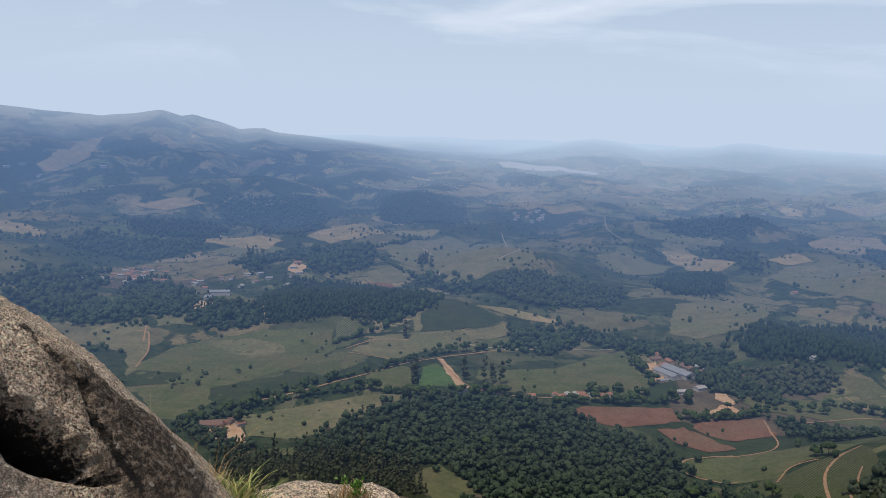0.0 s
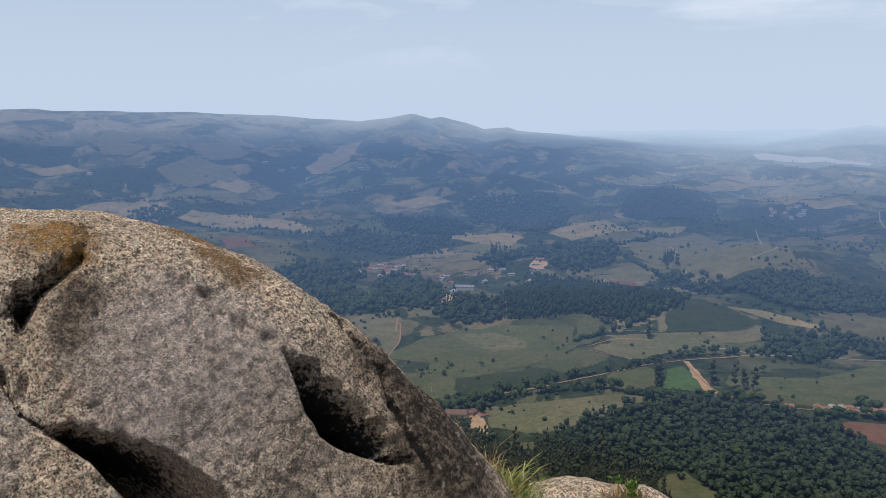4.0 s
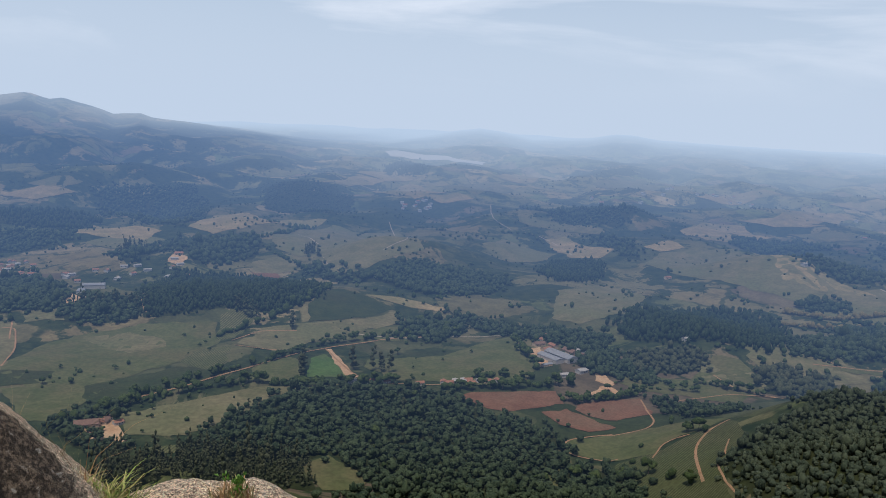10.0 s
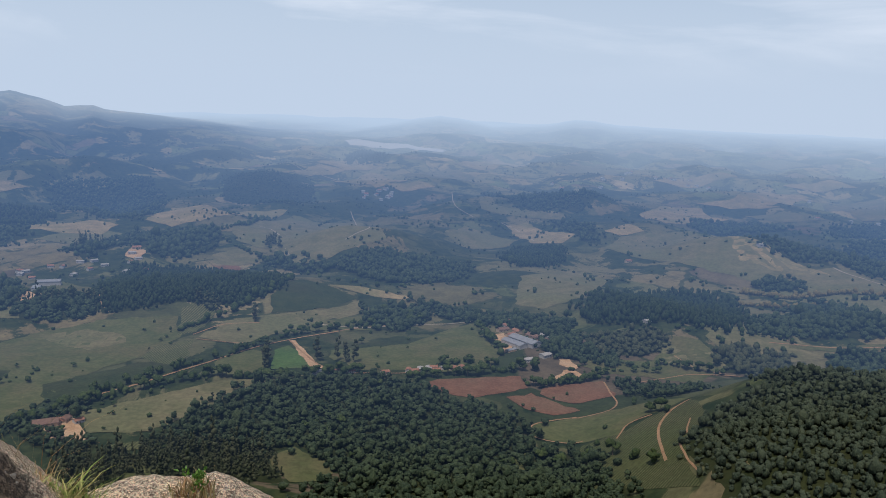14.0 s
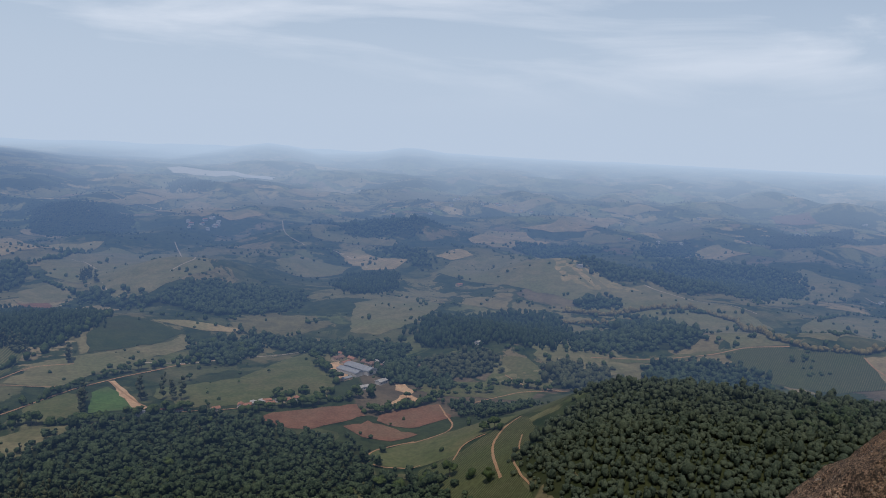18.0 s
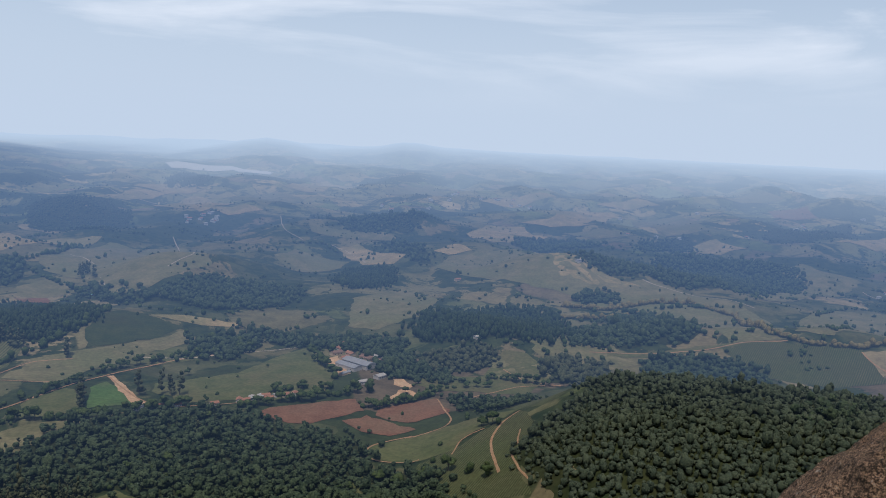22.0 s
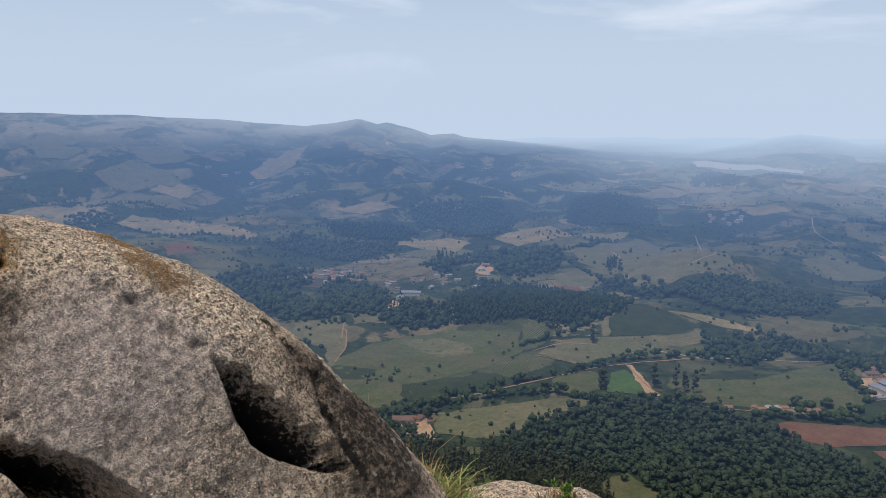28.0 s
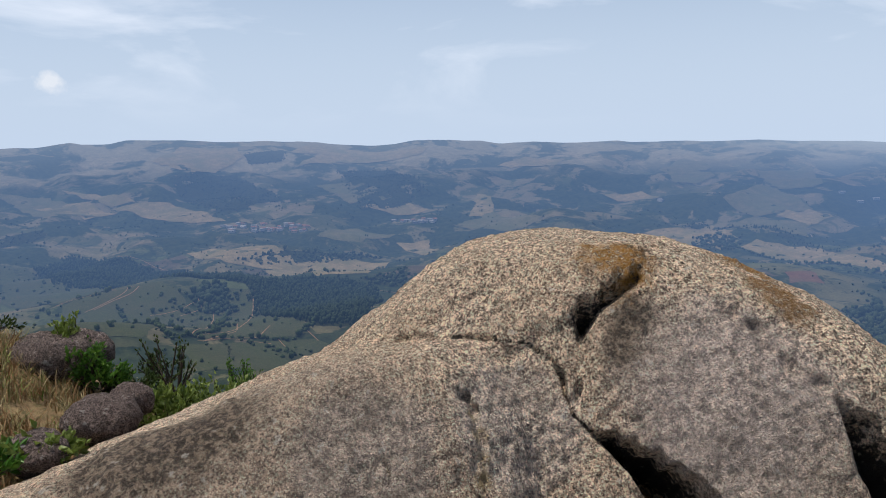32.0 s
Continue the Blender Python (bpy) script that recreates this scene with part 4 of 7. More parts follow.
M["brown_granite"] = granite("brown_granite", (0.37, 0.235, 0.15), (0.135, 0.078, 0.048), (0.18, 0.10, 0.058), 0.3, 2.2, pits=1.0,
                             # shade of the split and the cleft painted near-black
                             cleft_shade=chain(on(slab_body, (54.55, -17.63), (55.7, -17.23), (56.81, -16.71), (58.31, -16.28), (60.21, -16.33), (63.71, -16.34)), 0.022) + chain(on(slab_body, (62.95, -10.28), (63.4, -12.46), (63.79, -15.0), (64.37, -17.81), (64.91, -20.74)), 0.06))
outcrop = thing("rock_outcrop", "brown and grey pitted granite outcrop split by cracks", "rock")
for ob, label in ((carve("slab", spot(59, -27, 4.75), slab_field, 4.0, M["brown_granite"], 400, 270), "brown slab with a crack across it"),
                  (carve("ledge", spot(61, -37.5, 2.7), lower_field, 3.0, M["brown_granite"], 170, 120), "low brown ledge"),
                  (carve("block", spot(78, -24, 3.55), block_field, 3.0, M["grey_granite"], 260, 190), "dark grey pitted block"),
                  (carve("crest", spot(72, -18, 4.6), crest_field, 3.0, M["pale_granite"], 200, 140), "pale grey crest")):
    ob.parent = outcrop
    ob["label"] = label


def small_field(p):
    body = egg(p, spot(-8.9, -31.0, 4.6), (0.68, 0.5, 0.50), 9)
    body = smax(body, plane(p, flank(-13.0, -24.8, -5.2, -25.0, 4.4)), 0.1)
    return body + 0.02 * lumps(p, 0.4, 2.0) + 0.008 * lumps(p, 0.15, 5.0)


tagged(carve("pale_rock", spot(-8.9, -30.7, 4.6), small_field, 1.5, M["granite"], 150, 100), "small pale granite rock beside a grass tuft", "rock")

# ---- trees ----
from mathutils.geometry import delaunay_2d_cdt

rng = np.random.default_rng(7)


def ball(level):
    bm = bmesh.new()
    bmesh.ops.create_icosphere(bm, subdivisions=level, radius=1.0)
    v = np.array([q.co[:] for q in bm.verts])
    f = np.array([[q.index for q in p.verts] for p in bm.faces])
    bm.free()
    return v, f


BALL1, BALL2 = ball(1), ball(2)


def clump(centre, radii, level, seed, rough=0.48):
    """One uneven mass of leaves."""
    v, f = BALL2 if level == 2 else BALL1
    wob = 1 + rough * lumps(v * 2.0 + seed * 3.7, 1.9, seed) + 0.5 * rough * lumps(v * 2.0, 0.8, seed + 5)
    return v * wob[:, None] * np.array(radii) + np.array(centre), f


def joined(pieces):
    vs, fs, at = [], [], 0
    for v, f in pieces:
        vs.append(v)
        fs.append(f + at)
        at += len(v)
    return np.vstack(vs), np.vstack(fs)


def broad_crown(seed):
    """A rounded crown: a low main mass with several smaller masses bulging out of its top and sides."""
    g = np.random.default_rng(seed)
    wide = g.uniform(2.5, 3.4)
    out = [clump((0, 0, 5.4), (wide, wide, 2.7), 2, seed, 0.3)]
    for k in range(5):
        a = 6.28 * (k + 0.7 * g.random()) / 5
        s, q = g.uniform(1.1, 1.8), g.uniform(0.45, 0.8) * wide
        out.append(clump((math.cos(a) * q, math.sin(a) * q, 5.6 + g.uniform(-0.6, 2.0)), (s * 1.1, s * 1.1, s * 0.9), 1, seed + k + 2, 0.3))
    return joined(out)


def scrub_crown(seed):
    g = np.random.default_rng(seed)
    wide = g.uniform(1.9, 2.8)
    out = [clump((0, 0, 3.6), (wide, wide, 2.5), 2, seed, 0.32)]
    for k in range(3):
        s, a = g.uniform(0.9, 1.5), g.uniform(0, 6.28)
        out.append(clump((math.cos(a) * wide * 0.6, math.sin(a) * wide * 0.6, 4.2 + g.uniform(-0.4, 1.5)), (s, s, s), 1, seed + k, 0.35))
    return joined(out)


def tall_crown(seed):
    g = np.random.default_rng(seed)
    out = []
    for k in range(7):
        z = 4.0 + 1.9 * k
        s = 2.0 * (1 - 0.09 * k) * g.uniform(0.7, 1.3)
        out.append(clump((g.normal() * 0.9, g.normal() * 0.9, z), (s, s, 1.6), 1, seed + k, 0.4))
    return joined(out)


def pine_crown(seed):
    g = np.random.default_rng(seed)
    out = []
    for k in range(4):
        s = (2.6, 2.3, 1.7, 0.9)[k] * (0.85 + 0.3 * g.random())
        out.append(clump((g.normal() * 0.25, g.normal() * 0.25, 4.5 + 3.6 * k), (s, s, 2.9), 1, seed + k, 0.3))
    return joined(out)


def far_crown(seed):
    g = np.random.default_rng(seed)
    return joined([clump((g.normal() * 1.2, g.normal() * 1.2, 4.2 + 2 * g.random()), (s, s, s * 1.0), 1, seed + k, 0.35) for k, s in enumerate((4.0, 2.6))])


CROWNS = {"wood": [broad_crown(k) for k in range(9)], "spur": [scrub_crown(k + 20) for k in range(9)], "crown": [broad_crown(k + 40) for k in range(6)],
          "euca": [tall_crown(k) for k in range(6)], "pine": [pine_crown(k) for k in range(5)], "hedge": [broad_crown(k + 60) for k in range(4)], "far": [far_crown(k) for k in range(7)], "dot": [clump((0, 0, 4.6), (4.2, 4.2, 4.4), 1, k, 0.35) for k in range(7)], "far_pine": [clump((0, 0, 6.5), (3.0, 3.0, 5.5), 1, k, 0.3) for k in range(7)]}


def inside(poly, x, y):
    hit = np.zeros(x.shape, bool)
    for (x1, y1), (x2, y2) in zip(poly, poly[1:] + poly[:1]):
        hit ^= ((y1 > y) != (y2 > y)) & (x < (x2 - x1) * (y - y1) / (y2 - y1 + 1e-12) + x1)
    return hit


def planted(name, kind, spots, sizes, material, label, category):
    """Many trees as one mesh, each a turned and scaled crown on the ground."""
    shapes = CROWNS[kind]
    vs, fs, at = [], [], 0
    z = height(spots[:, 0], spots[:, 1])
    for (x, y), h, s in zip(spots, z, sizes):
        v, f = shapes[rng.integers(len(shapes))]
        a = rng.random() * 6.28
        ca, sa_ = math.cos(a) * s, math.sin(a) * s
        tall = s * (0.9 + 0.25 * rng.random() if "pine" in kind else 0.75 + 0.75 * rng.random() ** 2)
        vs.append(np.stack([v[:, 0] * ca - v[:, 1] * sa_ + x, v[:, 0] * sa_ + v[:, 1] * ca + y, v[:, 2] * tall + h - 0.5], -1))
        fs.append(f + at)
        at += len(v)
    ob = sheet(name, np.vstack(vs), np.vstack(fs), material, smooth=kind != "pine")
    return tagged(ob, label, category, kind="stuff")


WOOD_WORDS = {"wood": ("forest", "dense dark green native forest of rounded tree crowns", "forest"), "spur": ("scrub_forest", "olive green scrub forest on a steep spur", "forest"),
              "pine": ("tree_plantation", "dark tall plantation trees in a close stand", "forest"), "euca": ("eucalyptus_stand", "grey-green slender eucalyptus trees in a stand", "forest")}


def wood(kind, gap, *poly):
    """A wood that fills a piece of the plan."""
    poly = list(poly)
    p = np.array(poly, float)
    lo, hi = p.min(0), p.max(0)
    gx, gy = np.meshgrid(np.arange(lo[0], hi[0], gap), np.arange(lo[1], hi[1], gap))
    x = (gx + rng.uniform(-0.5, 0.5, gx.shape) * gap).ravel()
    y = (gy + rng.uniform(-0.5, 0.5, gy.shape) * gap).ravel()
    edge = gap * 1.6
    keep = inside(poly, x + rng.normal(size=x.size) * edge, y + rng.normal(size=x.size) * edge)
    spots = np.stack([x, y], -1)[keep]
    if len(spots) < 3:
        return
    r = np.hypot(*spots.mean(0))
    shape = ("far_pine" if kind == "pine" else ("far" if r < 1500 else "dot")) if r > 930 and kind != "spur" else kind
    sizes = min(gap / 7.0, 1.1 if r < 1700 else (0.95 if r < 2500 else 0.6)) * rng.uniform(0.6, 1.35, len(spots)) * (1.25 if kind == "spur" else 1.0) * np.where(rng.random(len(spots)) < 0.08, 1.4, 1.0)
    name, label, category = WOOD_WORDS[kind]
    planted(name, shape, spots, sizes, M[kind], label if r < 1300 else label + ", hazy with distance", category)
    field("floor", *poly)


def resampled(points, step, wobble, closed=True):
    out = []
    pts = list(points) + ([points[0]] if closed else [])
    for (x1, y1), (x2, y2) in zip(pts, pts[1:]):
        k = max(1, int(math.hypot(x2 - x1, y2 - y1) / step))
        for j in range(k):
            u = j / k
            out.append((x1 + (x2 - x1) * u + rng.normal() * wobble * (j > 0), y1 + (y2 - y1) * u + rng.normal() * wobble * (j > 0)))
    if not closed:
        out.append(tuple(pts[-1]))
    return out


FIELD_WORDS = {"grass": "green grazed pasture meadow", "dry": "dry tan pasture on a hillside", "olive": "olive-green rough pasture", "crop": "dark green planted crop field",
               "rows": "field of pale planted rows", "coffee": "coffee plantation in dark rows", "soil": "red-brown ploughed bare soil field", "sand": "bare pale orange soil yard",
               "lime": "small bright green crop plot", "floor": "dark shaded woodland floor", "water": "pale far reservoir water"}
layer = [0]


def field(kind, *poly):
    """A piece of land of one kind, laid over the ground."""
    r = math.hypot(*np.mean(poly, 0))
    step = max(6.0, r * 0.011)
    rim = resampled(list(poly), step, step * 0.16)
    p = np.array(rim)
    lo, hi = p.min(0), p.max(0)
    gx, gy = np.meshgrid(np.arange(lo[0], hi[0], step * 1.3), np.arange(lo[1], hi[1], step * 1.3))
    g = np.stack([gx.ravel() + rng.uniform(-1, 1, gx.size), gy.ravel() + rng.uniform(-1, 1, gx.size)], -1)
    g = g[inside(rim, g[:, 0], g[:, 1])]
    verts = [Vector(q) for q in rim] + [Vector(q) for q in g]
    v, _, f, *_ = delaunay_2d_cdt(verts, [], [list(range(len(rim)))], 1, 0.01)
    xy = np.array([q[:] for q in v])
    if not len(f):
        return
    layer[0] += 1
    lift = 0.0003 * r + 0.0009 * max(0.0, r - 1800) + 0.012 * (layer[0] % 12) + (0.0 if kind == "floor" else 0.14)
    pts = np.column_stack([xy, height(xy[:, 0], xy[:, 1]) + lift])
    tris = np.array([t for t in f if len(t) == 3])
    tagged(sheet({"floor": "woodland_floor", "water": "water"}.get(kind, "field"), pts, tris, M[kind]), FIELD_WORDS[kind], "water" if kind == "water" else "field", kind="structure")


def lane(kind, width, *line):
    """A road or track along a line of the plan."""
    r = math.hypot(*np.mean(line, 0))
    width = width * 0.58 * (1 + max(0, r - 1500) / 3500)
    c = np.array(resampled(list(line), max(4.0, r * 0.008), 0.5, closed=False))
    for _ in range(3):
        c[1:-1] = 0.5 * c[1:-1] + 0.25 * (c[:-2] + c[2:])
    t = np.gradient(c, axis=0)
    t /= np.linalg.norm(t, axis=1)[:, None] + 1e-9
    side = np.stack([-t[:, 1], t[:, 0]], -1) * width / 2
    cols = []
    for k in (-1, -0.4, 0.4, 1):
        q = c + side * k * rng.uniform(0.8, 1.15, (len(c), 1))
        cols.append(np.column_stack([q, height(q[:, 0], q[:, 1]) + 0.0004 * r + 0.36]))
    pts = np.stack(cols, 1).reshape(-1, 3)
    label = "pale dirt track winding through the fields" if kind == "track" else "pale country road across the valley"
    tagged(sheet("dirt_track" if kind == "track" else "road", pts, grid_faces(len(c), 4)[:, ::-1], M[kind]), label, "road", kind="structure")


def trunk_mesh(tall, thick, seed, limbs=4):
    """A tapered, slightly bent stem with limbs."""
    g = np.random.default_rng(seed)
    bm = bmesh.new()

    def stem(a, b, r1, r2, rings=4, sides=6):
        last = None
        axis = (b - a).normalized()
        u = axis.orthogonal().normalized()
        w = axis.cross(u)
        for i in range(rings + 1):
            q = a.lerp(b, i / rings) + (u * g.normal() + w * g.normal()) * 0.02 * (b - a).length * (0 < i < rings)
            rr = r1 + (r2 - r1) * i / rings
            ring = [bm.verts.new(q + (u * math.cos(6.283 * k / sides) + w * math.sin(6.283 * k / sides)) * rr) for k in range(sides)]
            if last:
                for k in range(sides):
                    bm.faces.new((last[k], last[(k + 1) % sides], ring[(k + 1) % sides], ring[k]))
            last = ring

    stem(Vector((0, 0, -0.6)), Vector((0, 0, tall)), thick, thick * 0.45)
    for k in range(limbs):
        a = 6.283 * (k + 0.5 * g.random()) / limbs
        z = tall * (0.5 + 0.35 * g.random())
        stem(Vector((0, 0, z)), Vector((math.cos(a) * tall * 0.35, math.sin(a) * tall * 0.35, z + tall * 0.4)), thick * 0.45, thick * 0.15, 2, 5)
    me = bpy.data.meshes.new("trunk")
    bm.to_mesh(me)
    bm.free()
    me.materials.append(M["bark"])
    return me


def leafy_crown(seed, kind):
    g = np.random.default_rng(seed)
    out = []
    if kind == "euca":
        for k in range(9):
            z = 4.0 + 1.3 * k
            out.append(clump((g.normal() * 0.9, g.normal() * 0.9, z), (1.5, 1.5, 1.2), 1, seed + k, 0.5))
    else:
        for k in range(13):
            a, q = 6.283 * g.random(), 2.7 * math.sqrt(g.random())
            s = 1.1 + 0.8 * g.random()
            out.append(clump((math.cos(a) * q, math.sin(a) * q, 4.6 + (3.2 - q * 0.7) * g.random()), (s * 1.2, s * 1.2, s * 0.9), 1, seed + k, 0.5))
    v, f = joined(out)
    me = bpy.data.meshes.new("crown")
    me.from_pydata(v.tolist(), [], f.tolist())
    me.materials.append(M[kind])
    me.shade_smooth()
    return me


TREES = {}
for kind in ("crown", "euca", "hedge"):
    TREES[kind] = [(trunk_mesh(5.0 if kind == "crown" else (11.0 if kind == "euca" else 3.0), 0.28, k), leafy_crown(k * 17 + 3, kind)) for k in range(5)]
tree_count = [0]
leftover = []
TREE_WORDS = {"crown": "round dark green tree standing in farmland", "euca": "tall slender grey-green eucalyptus tree", "hedge": "low brownish hedge bush on a field edge"}


def tree(kind, x, y, size, group="trees of the valley"):
    if tree_count[0] >= 295 or math.hypot(x, y) > 1500:
        leftover.append((kind, x, y, size))
        return
    tree_count[0] += 1
    t, c = TREES[kind][rng.integers(5)]
    ob = thing("hedge_bush" if kind == "hedge" else "tree", TREE_WORDS[kind], "bush" if kind == "hedge" else "tree", group=group)
    s = size * rng.uniform(1.1, 1.8)
    ob.matrix_basis = Matrix.LocRotScale((x, y, float(height(x, y)) - 0.2), Euler((0, 0, rng.random() * 6.28)), (s, s, s * rng.uniform(0.9, 1.2)))
    for name, me in (("trunk", t), ("crown", c)):
        o = new(name, me)
        o.parent = ob


def tree_row(kind, gap, size, *line):
    r = math.hypot(*np.mean(line, 0))
    for (x1, y1), (x2, y2) in zip(line, line[1:]):
        k = max(1, int(1.7 * math.hypot(x2 - x1, y2 - y1) / gap))
        for j in range(k):
            u = (j + rng.random() * 0.8) / k
            if rng.random() < 0.12:
                continue
            x, y = x1 + (x2 - x1) * u + rng.normal() * gap * 0.22, y1 + (y2 - y1) * u + rng.normal() * gap * 0.22
            if kind != "hedge" and r < 1150 and rng.random() < 0.42:
                tree(kind, x, y, size)
            else:
                leftover.append((kind, x, y, size * rng.uniform(0.8, 1.7)))

# meadows and crops of the near valley
field('grass', (-368, 905), (-348, 1011), (-302, 1070), (-240, 1092), (-149, 1097), (-148, 1029), (-181, 976), (-220, 880), (-241, 806), (-242, 751), (-318, 866))
field('grass', (-298, 884), (-286, 1000), (-253, 1093), (-152, 1091), (-137, 1016), (-175, 946), (-221, 897), (-259, 861))
field('olive', (-434, 1079), (-405, 1077), (-374, 998), (-353, 900), (-357, 881))
field('crop', (-365, 900), (-299, 906), (-301, 865), (-344, 845))
field('crop', (-240, 805), (-254, 858), (-172, 929), (-125, 913), (-131, 869), (-199, 803))
field('rows', (-175, 946), (-162, 987), (-119, 1002), (-117, 931), (-136, 907))
field('grass', (-333, 845), (-255, 858), (-239, 801), (-259, 755), (-278, 752))
field('olive', (-179, 720), (-196, 773), (-74, 846), (30, 858), (-20, 841), (-53, 801), (-84, 772), (-124, 718))
field('rows', (-141, 1028), (-148, 1118), (-136, 1146), (-99, 1132), (-106, 1087), (-120, 1039))
field('olive', (-91, 1084), (-27, 1109), (54, 1133), (104, 1188), (113, 1148), (77, 1106), (-24, 1029), (-65, 977))
field('crop', (-28, 1157), (-20, 1200), (14, 1266), (58, 1231), (104, 1196), (54, 1138), (-27, 1113))
field('dry', (54, 1235), (114, 1258), (184, 1227), (191, 1200), (146, 1212), (93, 1223))
field('olive', (-114, 1015), (-90, 1076), (-41, 1075), (-65, 986))
field('lime', (-21, 879), (-19, 954), (-2, 975), (13, 942), (24, 879))
field('grass', (-85, 862), (-81, 922), (-43, 958), (-32, 946), (-28, 866))
field('sand', (-1, 1000), (6, 1000), (38, 886), (25, 874))
field('grass', (45, 928), (50, 960), (148, 976), (262, 1085), (253, 999), (254, 912), (229, 871), (170, 854), (81, 871))
field('grass', (5, 1062), (104, 1119), (115, 1077), (108, 1048), (35, 1037))
field('soil', (138, 821), (160, 834), (257, 836), (256, 800), (198, 781), (170, 788))
field('soil', (264, 784), (272, 800), (348, 815), (339, 759), (299, 753), (273, 767))
field('soil', (225, 778), (255, 787), (291, 733), (260, 726), (236, 744))
field('grass', (-19, 654), (4, 676), (36, 635), (32, 605), (0, 606))
field('grass', (340, 865), (397, 910), (401, 852), (371, 838))
field('olive', (474, 926), (521, 886), (517, 833), (439, 866))
field('sand', (-220, 735), (-205, 762), (-195, 756), (-172, 704), (-206, 709))
field('water', (237, 3637), (337, 3605), (520, 3623), (678, 3514), (651, 3450), (513, 3571), (256, 3539))
field('sand', (263, 992), (283, 1004), (276, 923), (260, 919))
field('sand', (322, 898), (334, 889), (337, 862), (327, 851), (332, 831), (285, 824), (308, 841), (325, 856), (315, 871))
field('olive', (-311, 1051), (-259, 1068), (-210, 1038), (-200, 1009), (-239, 985), (-289, 1023))
field('grass', (-342, 1184), (-345, 1246), (-290, 1264), (-283, 1199), (-316, 1153), (-330, 1130))
field('sand', (-378, 1175), (-381, 1236), (-349, 1210), (-342, 1157), (-323, 1149), (-336, 1136))
field('rows', (-153, 691), (-125, 697), (-118, 680), (-145, 675))
field('grass', (-135, 646), (-102, 643), (-94, 613), (-128, 611))
field('grass', (-385, 1392), (-283, 1236), (-283, 1194), (-332, 1143), (-344, 1170))
field('olive', (-409, 1126), (-370, 1144), (-347, 1093), (-390, 1092))
field('grass', (225, 698), (236, 708), (281, 717), (350, 707), (373, 661), (339, 651), (308, 650), (291, 635), (262, 651), (228, 672))
field('coffee', (367, 651), (350, 592), (316, 558), (294, 525), (278, 471), (251, 539), (211, 587), (260, 644), (297, 636), (330, 644))
field('grass', (360, 896), (437, 878), (493, 936), (520, 917), (519, 861), (450, 785), (406, 824), (347, 843))
field('olive', (584, 1007), (720, 1002), (633, 874), (574, 858), (534, 875), (532, 926))
field('grass', (204, 645), (172, 621), (173, 605), (207, 606), (211, 636))
# farther pastures
field('dry', (-329, 1916), (-312, 2207), (-222, 2211), (-186, 2145), (-8, 2149), (-22, 2108), (-192, 1911), (-262, 1852))
field('olive', (-152, 1897), (7, 2104), (180, 2030), (187, 1583), (58, 1459), (6, 1471), (-39, 1602), (-111, 1680))
field('dry', (-545, 1814), (-580, 2021), (-452, 1923), (-376, 1861), (-395, 1781))
field('olive', (-147, 1570), (-86, 1636), (-37, 1527), (-100, 1506), (-142, 1516))
field('olive', (581, 2449), (583, 2208), (749, 2105), (714, 2027), (611, 2073), (522, 2161))
field('dry', (553, 2000), (609, 2010), (656, 1761), (601, 1697), (549, 1759))
field('olive', (360, 1847), (437, 1983), (542, 1829), (464, 1740), (377, 1701))
field('dry', (724, 1761), (822, 1860), (821, 1746), (750, 1723))
field('olive', (666, 1612), (747, 1716), (937, 1742), (904, 1477), (919, 1347), (966, 1271), (825, 1264), (746, 1397), (695, 1533))
field('dry', (1043, 1910), (904, 1477), (932, 1405), (966, 1271), (900, 1283), (840, 1364))
field('dry', (980, 2128), (1138, 2299), (1246, 2260), (1239, 2087), (966, 1943))
field('olive', (343, 1167), (405, 1355), (548, 1489), (563, 1327), (454, 1174), (373, 1120))
field('soil', (-146, 1503), (-95, 1506), (-92, 1473), (-129, 1487))
field('sand', (-301, 1536), (-299, 1611), (-271, 1575), (-270, 1504))
field('dry', (624, 3086), (873, 3346), (965, 3232), (720, 3006))
field('olive', (400, 2914), (595, 3046), (669, 2877), (478, 2637))
field('dry', (95, 3111), (238, 3272), (358, 3103), (220, 3014))
field('olive', (1005, 2988), (1261, 3116), (1258, 2933), (1024, 2784))
field('dry', (1297, 2722), (1497, 2820), (1532, 2717), (1378, 2666))
field('dry', (880, 3378), (1027, 3367), (1127, 3287), (986, 3306))
field('olive', (-866, 2435), (-800, 2472), (-723, 2478), (-759, 2389))
field('dry', (1351, 2287), (1587, 2486), (1693, 2400), (1447, 2203))
field('olive', (1855, 3042), (2034, 3053), (2083, 2907), (1924, 2917))
field('dry', (307, 2646), (428, 2687), (476, 2620), (358, 2593))
field('dry', (1249, 2315), (1403, 2294), (1462, 2178), (1327, 2233))
field('olive', (1336, 2179), (1454, 2100), (1499, 2007), (1358, 2017))
field('dry', (1722, 2573), (1905, 2568), (1933, 2454), (1797, 2490))
field('olive', (2183, 2510), (2474, 2544), (2487, 2381), (2326, 2454))
field('dry', (1998, 1718), (2280, 1755), (2299, 1647), (2077, 1639))
field('dry', (2679, 2137), (3041, 2172), (3061, 2036), (2809, 2058))
field('olive', (2509, 1679), (2750, 1644), (2797, 1529), (2511, 1539))
field('olive', (1945, 1575), (2061, 1514), (2048, 1399), (1871, 1408))
field('dry', (2754, 1799), (3120, 1794), (3080, 1643), (2830, 1669))
field('dry', (1426, 2833), (1586, 2772), (1677, 2708), (1512, 2723))
field('olive', (761, 1225), (915, 1309), (997, 1305), (1054, 1139), (1040, 1013), (893, 830), (820, 865), (915, 1088), (820, 1166))
field('grass', (642, 907), (789, 881), (890, 827), (781, 871), (683, 881), (630, 890))
